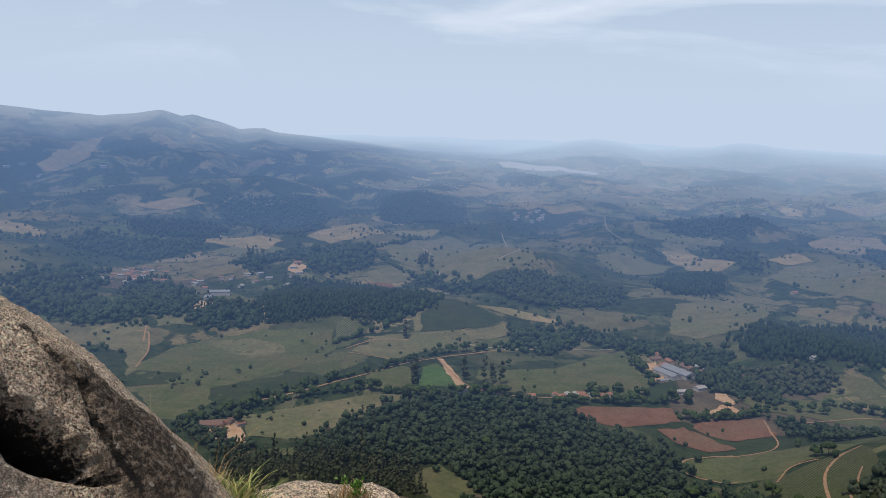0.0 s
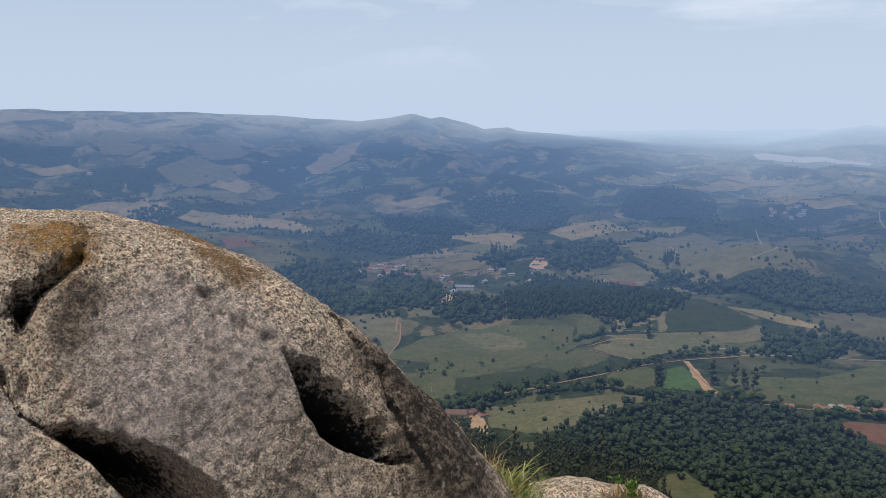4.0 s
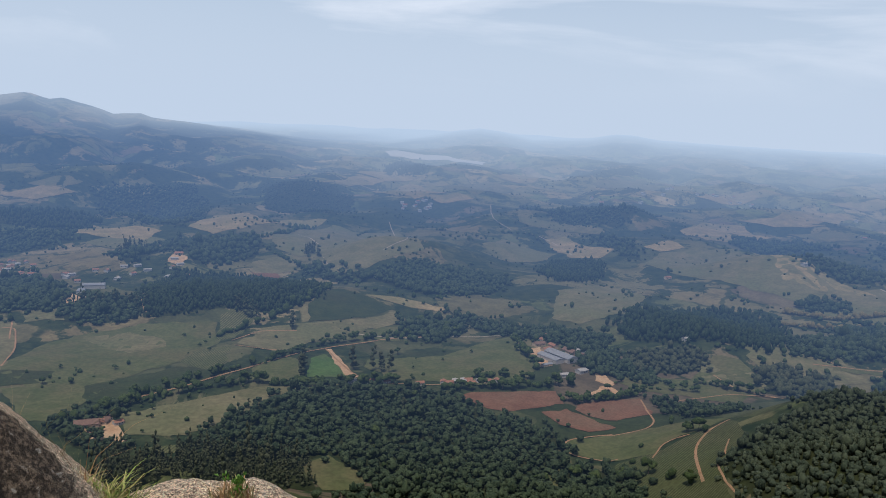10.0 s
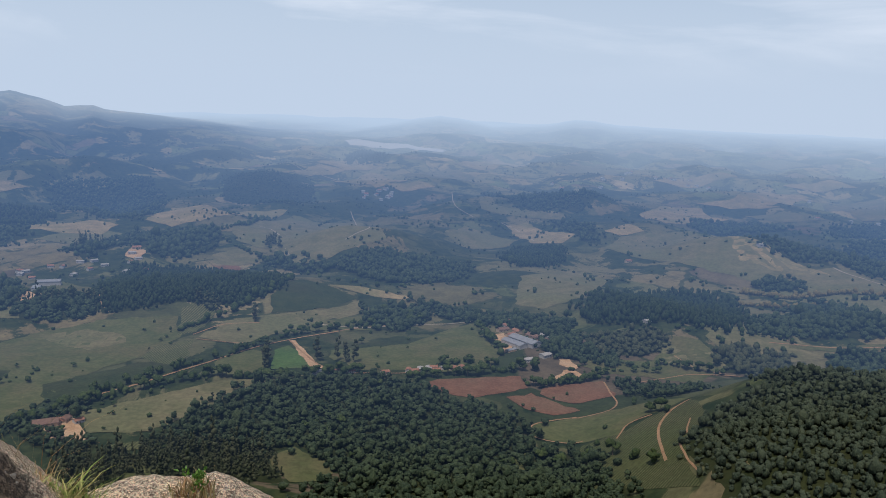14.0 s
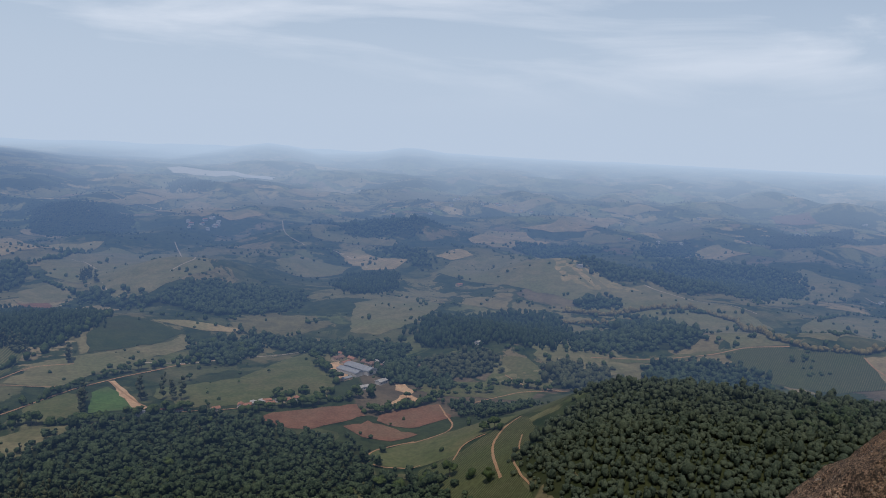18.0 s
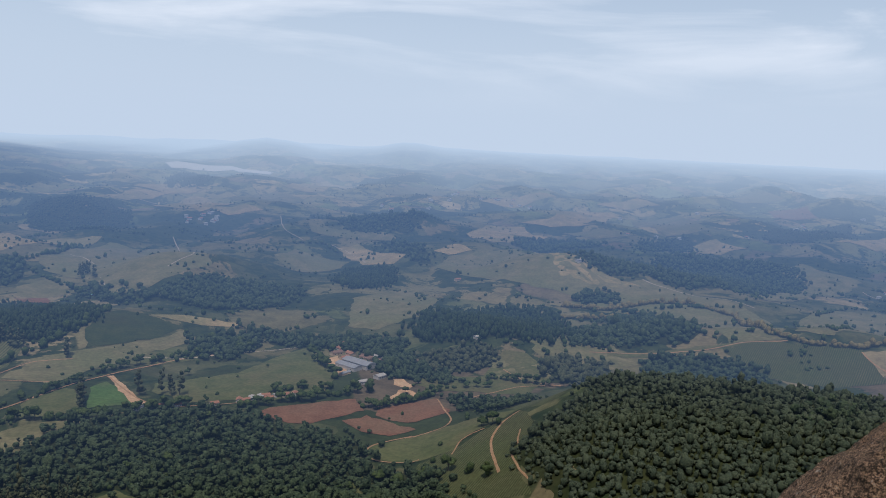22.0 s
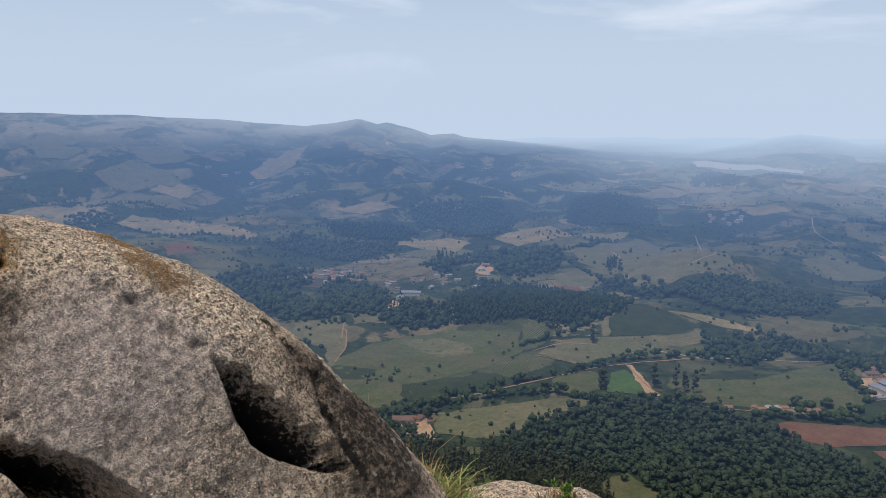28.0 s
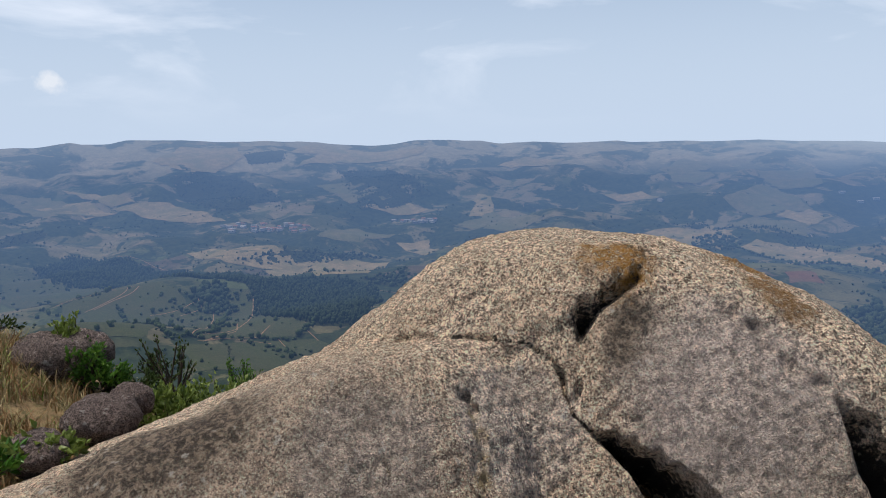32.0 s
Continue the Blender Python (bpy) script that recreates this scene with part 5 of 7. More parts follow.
field('olive', (1109, 1006), (1301, 1102), (1382, 1016), (1294, 934), (950, 800), (921, 845))
field('dry', (1482, 1123), (1596, 1050), (1524, 971), (1343, 972))
field('olive', (1523, 1499), (1663, 1527), (1631, 1315), (1529, 1265), (1128, 1135), (1198, 1223), (1484, 1338))
field('olive', (1713, 2334), (1917, 2326), (1784, 2010), (1632, 2031))
field('dry', (1592, 1920), (1748, 1938), (1749, 1803), (1549, 1762))
field('soil', (2330, 2320), (2446, 2242), (2328, 2071), (2208, 2135))
field('coffee', (808, 865), (866, 839), (955, 758), (919, 684), (847, 705), (797, 766), (794, 823))
field('olive', (542, 893), (635, 897), (668, 860), (561, 839))
field('grass', (460, 889), (519, 882), (506, 830), (456, 838))
field('dry', (-2007, 768), (-2096, 887), (-2078, 984), (-1959, 1120), (-1634, 873), (-1650, 751))
field('dry', (-2289, 644), (-2282, 790), (-2028, 924), (-2016, 819), (-2077, 686))
field('coffee', (-2443, 189), (-2393, 237), (-2093, 365), (-1732, 367), (-1644, 224), (-1992, 147))
field('coffee', (-1624, 221), (-1732, 367), (-1603, 424), (-1458, 423), (-1048, 231), (-1066, 168))
field('coffee', (-1514, 441), (-1563, 572), (-1279, 515), (-1108, 500), (-1097, 423), (-1071, 309))
field('coffee', (-1023, 273), (-1082, 417), (-1089, 491), (-1043, 505), (-892, 342), (-906, 259))
field('dry', (-3646, 903), (-3860, 1091), (-3782, 1338), (-3586, 1293), (-3288, 968))
field('dry', (-3363, 490), (-3253, 591), (-3025, 699), (-3099, 579))
field('dry', (-3403, 1462), (-3613, 1798), (-3344, 2158), (-3256, 2036), (-3414, 1696))
field('olive', (-2192, 1496), (-2270, 1721), (-1981, 1708), (-1998, 1581))
field('dry', (-3604, 1523), (-3738, 1703), (-3656, 1819), (-3497, 1708))
field('dry', (-2927, 2257), (-2945, 2440), (-2779, 2539), (-2661, 2298))
field('olive', (-2377, 2730), (-2415, 2923), (-2232, 2885), (-2213, 2715))
field('dry', (-2278, 1627), (-2554, 1868), (-2531, 1892), (-2232, 1717))
field('dry', (-3056, 608), (-3021, 799), (-2691, 898), (-2775, 730))
field('olive', (-3399, 284), (-3305, 441), (-2936, 546), (-3012, 346))
field('olive', (-3086, 1423), (-2942, 1561), (-2673, 1563), (-2681, 1371))
field('dry', (-2619, 1385), (-2673, 1563), (-2509, 1611), (-2557, 1492))
field('olive', (-1761, 2338), (-1815, 2675), (-1522, 2493), (-1582, 2275))
field('dry', (-2210, 1287), (-2174, 1393), (-1836, 1250), (-2105, 1285))
field('olive', (-2317, 1061), (-2396, 1222), (-2264, 1319), (-2207, 1162))
field('dry', (-3144, 363), (-3187, 518), (-2965, 607), (-2914, 487))
field('dry', (-2259, 2261), (-2167, 2377), (-2022, 2322), (-2151, 2274))
field('olive', (-2394, 2730), (-2342, 2838), (-2107, 2747), (-2110, 2550))
field('olive', (-1984, 2838), (-1923, 3127), (-1664, 2781), (-1748, 2637))
field('dry', (-1553, 2334), (-1538, 2488), (-1393, 2391), (-1414, 2283))
field('dry', (-921, 2382), (-801, 2423), (-720, 2405), (-799, 2306))
field('olive', (-524, 1747), (-438, 1839), (-318, 1776), (-370, 1658))
field('olive', (-703, 2474), (-597, 2667), (-475, 2637), (-555, 2480))
field('dry', (-61, 2749), (108, 3070), (220, 3018), (66, 2876))
field('dry', (135, 2784), (294, 3023), (400, 2743), (271, 2592))
field('dry', (-1734, 1909), (-1673, 2007), (-1659, 2152), (-1445, 1994), (-1377, 1822), (-1578, 1888))
field('dry', (-1377, 1902), (-1397, 2008), (-1266, 2039), (-923, 1842), (-918, 1799), (-1133, 1821))
field('soil', (-950, 1460), (-928, 1512), (-873, 1476), (-912, 1419))
field('olive', (-1594, 2146), (-1587, 2257), (-1408, 2291), (-1302, 2114), (-1418, 2039))
field('dry', (-1468, 2873), (-1467, 3197), (-1433, 3367), (-1300, 2937), (-1386, 2854))
field('olive', (-495, 1092), (-416, 1105), (-398, 1071), (-381, 978), (-430, 994))
field('olive', (-406, 1113), (-369, 1140), (-350, 1106), (-396, 1085))
# lanes and roads
lane('road', 5.0, (36, 1070), (97, 1057), (163, 1078), (264, 1092))
lane('track', 5.0, (-253, 752), (-201, 811), (-157, 847), (-92, 908), (-34, 979), (5, 1008), (82, 1055), (130, 1070))
lane('track', 4.0, (-1, 1000), (8, 967), (31, 899), (46, 873))
lane('track', 3.5, (-116, 1006), (-65, 986), (-52, 991))
lane('track', 3.5, (-122, 1027), (-90, 1076), (-41, 1079))
lane('track', 3.5, (-416, 1068), (-401, 1074), (-374, 998), (-359, 916))
lane('track', 3.0, (42, 865), (118, 854), (240, 872), (220, 860))
lane('road', 5.0, (544, 2024), (577, 1950), (562, 1781))
lane('road', 4.0, (517, 2554), (445, 2158), (473, 2047))
lane('road', 4.0, (163, 2203), (164, 1644), (106, 1566))
lane('road', 4.0, (-11, 1586), (4, 1495))
lane('road', 4.0, (-73, 1905), (-12, 1712))
lane('road', 5.0, (-87, 3074), (49, 2933), (172, 2906))
lane('track', 4.0, (-275, 1201), (-253, 1133), (-242, 1114))
lane('road', 6.0, (997, 1305), (996, 1264), (1054, 1139), (1069, 1073))
lane('track', 4.0, (611, 904), (693, 894), (836, 857), (890, 827))
lane('road', 5.0, (1575, 1266), (1539, 1135), (1606, 1042))
lane('track', 4.0, (949, 753), (941, 734), (934, 685))
lane('track', 4.0, (507, 805), (458, 827), (390, 805))
lane('track', 3.0, (-1638, 203), (-1683, 271), (-1677, 355), (-1619, 336), (-1569, 250))
lane('track', 3.0, (-1087, 314), (-1132, 368), (-1250, 445), (-1563, 572))
lane('track', 3.0, (-1470, 396), (-1487, 443), (-1538, 449))
lane('track', 3.0, (-1066, 411), (-1082, 351), (-1052, 303))
lane('track', 3.0, (-1069, 617), (-1032, 635), (-987, 627))
lane('track', 4.0, (-1506, 830), (-1443, 850))
lane('track', 3.5, (-2189, 553), (-2398, 483))
lane('road', 4.0, (-1299, 2125), (-1395, 2251))
lane('track', 3.5, (-412, 1093), (-392, 1028))
lane('track', 3.2, (282, 719), (239, 709), (225, 698), (221, 678), (227, 668), (264, 654))
lane('track', 3.2, (276, 717), (316, 711), (331, 733), (347, 810))
lane('track', 3.2, (326, 646), (303, 650), (293, 636), (285, 628))
lane('track', 2.6, (340, 603), (320, 571))
lane('track', 2.6, (310, 563), (300, 534), (289, 501), (287, 488))
lane('track', 3.0, (470, 887), (477, 835), (512, 801))
lane('track', 3.0, (677, 1016), (636, 922), (649, 898))
lane('track', 3.4, (-1642, 213), (-1654, 268), (-1672, 314), (-1648, 361))
lane('track', 3.2, (-1572, 266), (-1598, 306), (-1608, 352), (-1644, 365))
lane('track', 2.8, (-1492, 347), (-1494, 393), (-1524, 438))
lane('track', 2.8, (-1085, 304), (-1272, 388), (-1465, 456))
lane('track', 3.2, (-1057, 314), (-1101, 352), (-1154, 392), (-1239, 422))
lane('track', 2.8, (-1094, 372), (-1089, 398), (-1176, 453))
lane('track', 2.8, (-1137, 491), (-1080, 490))
lane('track', 2.8, (-1088, 431), (-1054, 427))
lane('track', 3.8, (365, 651), (346, 644), (330, 630), (315, 612), (302, 580), (290, 545))
# woods
wood('wood', 5.7, (-124, 705), (-93, 754), (-65, 804), (-20, 841), (29, 849), (67, 851), (144, 815), (167, 776), (225, 725), (218, 690), (220, 653), (267, 626), (249, 502), (41, 608), (36, 635), (4, 680), (-15, 663), (-55, 683), (-94, 684))
wood('euca', 5.4, (-115, 613), (-135, 646), (-126, 674), (-95, 688), (-56, 687), (-15, 663), (-18, 646), (-5, 606))
wood('wood', 6.0, (-12, 575), (34, 596), (52, 616), (187, 585), (240, 492), (229, 469), (-12, 556))
wood('euca', 6.0, (-185, 669), (-145, 679), (-124, 666), (-132, 633), (-148, 606), (-110, 583), (-21, 578), (-20, 556), (-179, 570))
wood('wood', 5.7, (-255, 751), (-242, 782), (-199, 803), (-194, 770), (-223, 735), (-211, 711), (-165, 701), (-167, 670), (-191, 672), (-230, 710))
wood('pine', 4.9, (-262, 1153), (-283, 1347), (-260, 1480), (-118, 1467), (5, 1282), (-20, 1196), (-75, 1129), (-155, 1139), (-227, 1113), (-250, 1112))
wood('wood', 5.7, (-565, 1413), (-487, 1399), (-417, 1320), (-360, 1134), (-413, 1138), (-446, 1110))
wood('wood', 5.7, (-346, 1089), (-257, 1110), (-271, 1181), (-329, 1216), (-359, 1130))
wood('wood', 5.7, (88, 1450), (181, 1525), (258, 1515), (349, 1466), (278, 1331), (156, 1303), (95, 1382))
wood('wood', 5.7, (104, 1141), (204, 1181), (201, 1113), (141, 1032), (114, 1072))
wood('pine', 6.0, (428, 1105), (515, 1232), (669, 1244), (717, 1184), (642, 1021), (575, 929), (519, 972), (455, 987), (410, 1032))
wood('wood', 5.7, (654, 1047), (768, 1000), (709, 919), (594, 922))
wood('wood', 5.7, (169, 1251), (204, 1185), (295, 1119), (395, 1059), (388, 1017), (296, 1030), (214, 1136))
wood('pine', 4.9, (422, 1556), (513, 1727), (586, 1634), (548, 1525), (435, 1455))
wood('wood', 10.0, (-729, 1838), (-565, 1842), (-528, 1754), (-610, 1695), (-687, 1726))
wood('pine', 11.0, (-835, 2112), (-699, 2193), (-583, 2080), (-548, 1864), (-686, 1916), (-763, 1927))
wood('wood', 10.0, (-418, 1593), (-350, 1732), (-342, 1813), (-138, 1720), (-149, 1590), (-248, 1528), (-311, 1707), (-364, 1500))
wood('wood', 10.0, (-38, 1564), (-58, 1517), (26, 1396), (105, 1386), (67, 1429))
wood('wood', 10.0, (-698, 2500), (-455, 2718), (-331, 2241), (-347, 1912), (-598, 2238))
wood('wood', 10.0, (-219, 2743), (8, 2789), (80, 2588), (7, 2202), (-190, 2383))
wood('wood', 10.0, (622, 2584), (774, 2338), (1015, 2352), (805, 2128), (633, 2152))
wood('wood', 11.0, (678, 2035), (731, 1850), (678, 1643), (652, 1710))
wood('wood', 11.0, (1104, 2057), (1328, 2065), (1277, 1862), (1148, 1877), (1044, 1942))
wood('wood', 10.0, (909, 1426), (1260, 1671), (997, 1315), (935, 1372))
wood('pine', 10.0, (221, 3366), (404, 3515), (336, 3097), (210, 3201))
wood('wood', 5.7, (668, 860), (739, 873), (812, 806), (793, 757), (731, 776), (642, 800))
wood('wood', 9.0, (1012, 1453), (1367, 1695), (1603, 1513), (1496, 1349), (1198, 1223), (1030, 1252))
wood('wood', 11.0, (1116, 2065), (1316, 2014), (1171, 1816), (1055, 1917))
wood('wood', 8.0, (808, 1149), (879, 1144), (825, 924), (760, 900), (686, 957))
wood('wood', 8.0, (815, 1275), (892, 1274), (867, 1200), (798, 1226))
wood('wood', 12.0, (1435, 1919), (1680, 2002), (1656, 1913), (1337, 1760))
wood('wood', 12.0, (1991, 1975), (2336, 1962), (2141, 1767), (1835, 1815))
wood('pine', 5.5, (-2402, 265), (-2519, 368), (-2074, 580), (-1713, 628), (-1489, 567), (-1285, 498), (-1578, 566), (-2138, 282))
wood('pine', 5.5, (-1603, 594), (-1666, 703), (-1545, 838), (-1380, 757), (-1108, 583), (-1138, 514), (-1285, 498))
wood('wood', 10.0, (-2767, 220), (-2797, 334), (-2749, 350), (-2712, 274), (-2673, 210))
wood('wood', 12.0, (-2089, 691), (-2123, 900), (-2093, 1177), (-2020, 1026), (-2069, 875))
wood('wood', 8.0, (-1598, 456), (-1593, 524), (-1417, 484), (-1471, 438))
wood('wood', 9.0, (-1590, 834), (-1582, 949), (-1487, 890), (-1556, 844))
wood('wood', 10.0, (-3616, 1304), (-3650, 1514), (-3478, 1440), (-3518, 1293))
wood('wood', 10.0, (-3277, 873), (-3381, 1189), (-2919, 1201), (-2753, 920), (-3115, 868))
wood('wood', 10.0, (-3307, 1641), (-3057, 1792), (-2611, 1679), (-2597, 1374))
wood('wood', 10.0, (-1553, 1931), (-1459, 2013), (-1344, 1826), (-1431, 1821))
wood('pine', 9.0, (-1756, 1912), (-1675, 2140), (-1335, 2089), (-1120, 1977), (-1315, 2057), (-1660, 2119))
wood('wood', 8.0, (-718, 1279), (-539, 1252), (-450, 1181), (-438, 1101), (-515, 1106), (-648, 1210))
wood('wood', 9.0, (-783, 1373), (-689, 1542), (-592, 1376), (-642, 1286))
wood('wood', 11.0, (-881, 1772), (-810, 1891), (-611, 1844), (-661, 1740), (-753, 1688))
wood('wood', 5.7, (320, 1020), (373, 1015), (368, 927), (405, 884), (386, 856), (325, 896), (304, 944))
wood('euca', 5.2, (387, 979), (489, 961), (471, 912), (431, 896), (377, 913))
wood('wood', 5.7, (360, 817), (379, 794), (444, 751), (402, 720), (379, 697), (351, 760))
wood('euca', 6.0, (537, 900), (583, 873), (623, 858), (560, 800), (504, 822))
wood('wood', 5.2, (173, 605), (218, 610), (238, 584), (254, 536), (239, 551), (160, 570), (158, 590))
wood('spur', 4.9, (395, 558), (388, 576), (367, 589), (353, 580), (328, 559), (317, 563), (306, 546), (297, 517), (285, 452), (258, 418), (262, 372), (302, 330), (390, 250), (420, 150), (700, 230), (645, 372), (549, 495), (472, 563), (432, 594), (411, 621))
wood('wood', 5.5, (511, 451), (557, 452), (570, 434), (525, 414), (492, 412), (479, 429))
# rows of trees along lanes, ditches and hedges
tree_row('crown', 9.0, 1.0, (-246, 745), (-198, 799), (-154, 830), (-87, 858), (-20, 849))
tree_row('crown', 10.0, 0.9, (-197, 817), (-159, 859), (-93, 912), (-34, 983), (5, 1025), (98, 1070), (191, 1103))
tree_row('crown', 8.0, 1.0, (-20, 845), (30, 858), (81, 862))
tree_row('crown', 7.0, 0.7, (263, 798), (307, 810), (353, 827))
tree_row('crown', 12.0, 1.0, (258, 1069), (254, 986), (255, 908))
tree_row('crown', 10.0, 1.0, (129, 840), (180, 843), (235, 851), (288, 853))
tree_row('crown', 9.0, 0.8, (168, 885), (203, 890), (220, 887))
tree_row('euca', 7.0, 1.0, (-29, 915), (-27, 890), (-25, 866))
tree_row('euca', 8.0, 1.2, (-51, 1100), (-46, 1079))
tree_row('euca', 8.0, 1.1, (31, 920), (58, 914), (74, 901))
tree_row('crown', 10.0, 1.0, (-142, 1041), (-96, 1097), (-29, 1187), (5, 1282))
tree_row('euca', 10.0, 1.1, (-147, 1140), (-122, 1130), (-90, 1115))
tree_row('crown', 10.0, 1.0, (106, 1157), (139, 1153), (191, 1103))
tree_row('euca', 9.0, 1.2, (-45, 1605), (-40, 1655), (-16, 1590))
tree_row('euca', 9.0, 1.2, (-391, 1550), (-402, 1683), (-362, 1651))
tree_row('crown', 11.0, 1.1, (-256, 1726), (-162, 1730), (-130, 1782), (-51, 2066))
tree_row('crown', 12.0, 1.1, (-108, 1635), (-60, 1555), (-26, 1482))
tree_row('crown', 11.0, 1.1, (446, 2028), (535, 2018), (543, 1959))
tree_row('hedge', 4.0, 0.95, (761, 1225), (827, 1176), (918, 1162), (976, 1131), (995, 1041), (887, 861), (905, 805), (955, 758), (1051, 735))
tree_row('hedge', 4.0, 0.95, (723, 1161), (779, 1129), (869, 1136))
tree_row('crown', 8.0, 0.7, (1153, 1017), (1301, 1102), (1421, 1075), (1327, 959))
tree_row('crown', 8.0, 0.7, (1072, 985), (966, 814), (1220, 945))
tree_row('crown', 10.0, 0.9, (1609, 1276), (1652, 1186), (1634, 1045))
tree_row('crown', 10.0, 0.9, (417, 862), (448, 866), (495, 812))
tree_row('crown', 9.0, 0.9, (903, 1141), (965, 1118), (992, 1084))
tree_row('crown', 11.0, 0.9, (-1564, 308), (-1047, 266), (-1126, 350), (-1435, 468))
tree_row('crown', 11.0, 0.9, (-1499, 333), (-1517, 399), (-1461, 414))
tree_row('crown', 12.0, 0.9, (-1071, 309), (-1095, 397), (-1084, 452), (-1161, 525))
tree_row('crown', 12.0, 0.9, (-1449, 1919), (-1320, 1868), (-983, 1788), (-899, 1809))
tree_row('euca', 10.0, 1.0, (-369, 1140), (-346, 1152), (-258, 1158))

tree_row('crown', 7.0, 0.8, (257, 807), (283, 810), (323, 815), (350, 825))
tree_row('crown', 7.0, 0.7, (167, 879), (210, 880), (242, 873))
tree_row('crown', 10.0, 0.7, (347, 843), (395, 846), (431, 836))
tree_row('crown', 12.0, 1.0, (322, 658), (332, 648), (334, 631))
tree_row('crown', 14.0, 1.0, (208, 625), (214, 621), (263, 602), (285, 547))
# single trees strewn over the pastures
ka = np.radians(rng.uniform(-92, 76, 60000))
kr = rng.uniform(640, 3600, 60000)
kx, ky = kr * np.sin(ka), kr * np.cos(ka)
kr = np.where((ka > 0.45) & (kr < 800), 2600.0 - kr, kr)
kx, ky = kr * np.sin(ka), kr * np.cos(ka)
dense = 0.5 + 0.5 * rolling(kx * 2.1 + 90, ky * 2.1)
odds = (0.04 + 0.96 * ease((dense - 0.52) * 3.4)) * (0.12 + 0.5 * np.minimum(1, kr / 2600)) * np.where(np.degrees(ka) < -52, 1.5, 1.0) * np.where((np.degrees(ka) < -12) & (kr > 2950), 0.0, 1.0)
for x, y, r in np.stack([kx, ky, kr], -1)[rng.random(60000) < odds]:
    s = rng.uniform(0.3, 0.95) * (1.0 if r < 2300 else 0.75)
    if r < 1150 and rng.random() < 0.25:
        tree("euca" if rng.random() < 0.12 else "crown", x, y, s * 0.8)
    else:
        leftover.append(("crown", x, y, s))
# woods that wind along the streams and field edges
vein = np.abs(rolling(kx * 1.15 + 400, ky * 1.15 - 130)) + 0.6 * np.abs(rolling(kx * 5 + 7, ky * 5))
along = (vein < 0.135) & (kr > 1050) & ~((np.degrees(ka) < -12) & (kr > 3000))
for x, y, r in np.stack([kx, ky, kr], -1)[along & (rng.random(60000) < 0.85)]:
    leftover.append(("crown", x, y, rng.uniform(0.6, 1.35) * (1.0 if r < 2300 else 0.85)))
for kind, shape in (("crown", "dot"), ("euca", "euca"), ("hedge", "dot")):
    left = [q for q in leftover if q[0] == kind]
    if left:
        planted("hedge" if kind == "hedge" else "distant_trees", shape, np.array([q[1:3] for q in left]), np.array([q[3] for q in left]) * (0.75 if shape == "dot" else 1.0), M[kind],
                {"crown": "scattered small dark trees over far pastures", "euca": "slender eucalyptus trees along far lanes", "hedge": "long brownish hedge winding between fields"}[kind], "trees")

# ---- houses, sheds ----
M["tile"] = plain("clay_roof_tiles", (0.27, 0.125, 0.08), 0.85, 0.5, 0.6, distance=True)
M["old_tile"] = plain("old_dark_roof", (0.17, 0.10, 0.075), 0.9, 0.5, 0.6, distance=True)
M["tin"] = plain("grey_sheet_roof", (0.21, 0.21, 0.225), 0.55, 0.35, 0.25, distance=True)
M["pale_roof"] = plain("pale_sheet_roof", (0.30, 0.27, 0.25), 0.6, 0.3, 0.3, distance=True)
M["white_wall"] = plain("whitewashed_wall", (0.42, 0.38, 0.34), 0.85, 0.25, 0.5, distance=True)
M["ochre_wall"] = plain("ochre_rendered_wall", (0.50, 0.36, 0.24), 0.85, 0.3, 0.5, distance=True)
M["opening"] = plain("dark_window_glass", (0.03, 0.035, 0.045), 0.2, 0.1, 1.0, distance=True)
M["door"] = plain("painted_wooden_door", (0.16, 0.10, 0.06), 0.7, 0.3, 1.0, distance=True)


def slab(x1, y1, z1, x2, y2, z2):
    v = [(x, y, z) for z in (z1, z2) for x, y in ((x1, y1), (x2, y1), (x2, y2), (x1, y2))]
    return v, [(3, 2, 1, 0), (4, 5, 6, 7), (0, 1, 5, 4), (1, 2, 6, 5), (2, 3, 7, 6), (3, 0, 4, 7)]


def house_meshes(w, d, h, rise, roof, wall):
    """Walls with gables, a roof with eaves and thickness, a door and windows; the meshes are shared."""
    a, b = w / 2, d / 2
    v = [(-a, -b, -2), (a, -b, -2), (a, b, -2), (-a, b, -2), (-a, -b, h), (a, -b, h), (a, b, h), (-a, b, h), (-a, 0, h + rise), (a, 0, h + rise)]
    f = [(0, 1, 5, 4), (2, 3, 7, 6), (1, 2, 6, 9, 5), (3, 0, 4, 8, 7), (3, 2, 1, 0)]
    e, t = 0.5, 0.18
    k = rise / b
    rv, rf = [], []
    for s in (-1, 1):
        low, top = (s * (b + e), h - k * e), (0, h + rise)
        o = len(rv)
        rv += [(x, y, z + up) for up in (0.02, t + 0.02) for x in (-a - e, a + e) for y, z in (low, top)]
        quads = [(0, 2, 3, 1), (4, 5, 7, 6), (0, 4, 6, 2), (1, 3, 7, 5), (0, 1, 5, 4), (2, 6, 7, 3)]
        rf += [tuple(o + i for i in q) for q in quads]
    out = [("wall", (v, f), wall), ("roof", (rv, rf), roof), ("door", slab(-0.5, -b - 0.06, 0, 0.5, -b + 0.02, 2.1), M["door"])]
    for x in (-w * 0.3, w * 0.3):
        out.append(("window", slab(x - 0.6, -b - 0.05, 1.0, x + 0.6, -b + 0.02, 2.1), M["opening"]))
        out.append(("window", slab(x - 0.6, b - 0.02, 1.0, x + 0.6, b + 0.05, 2.1), M["opening"]))
    made = []
    for name, (pv, pf), mat in out:
        me = bpy.data.meshes.new(name)
        me.from_pydata(pv, [], pf)
        me.materials.append(mat)
        made.append((name, me))
    return made


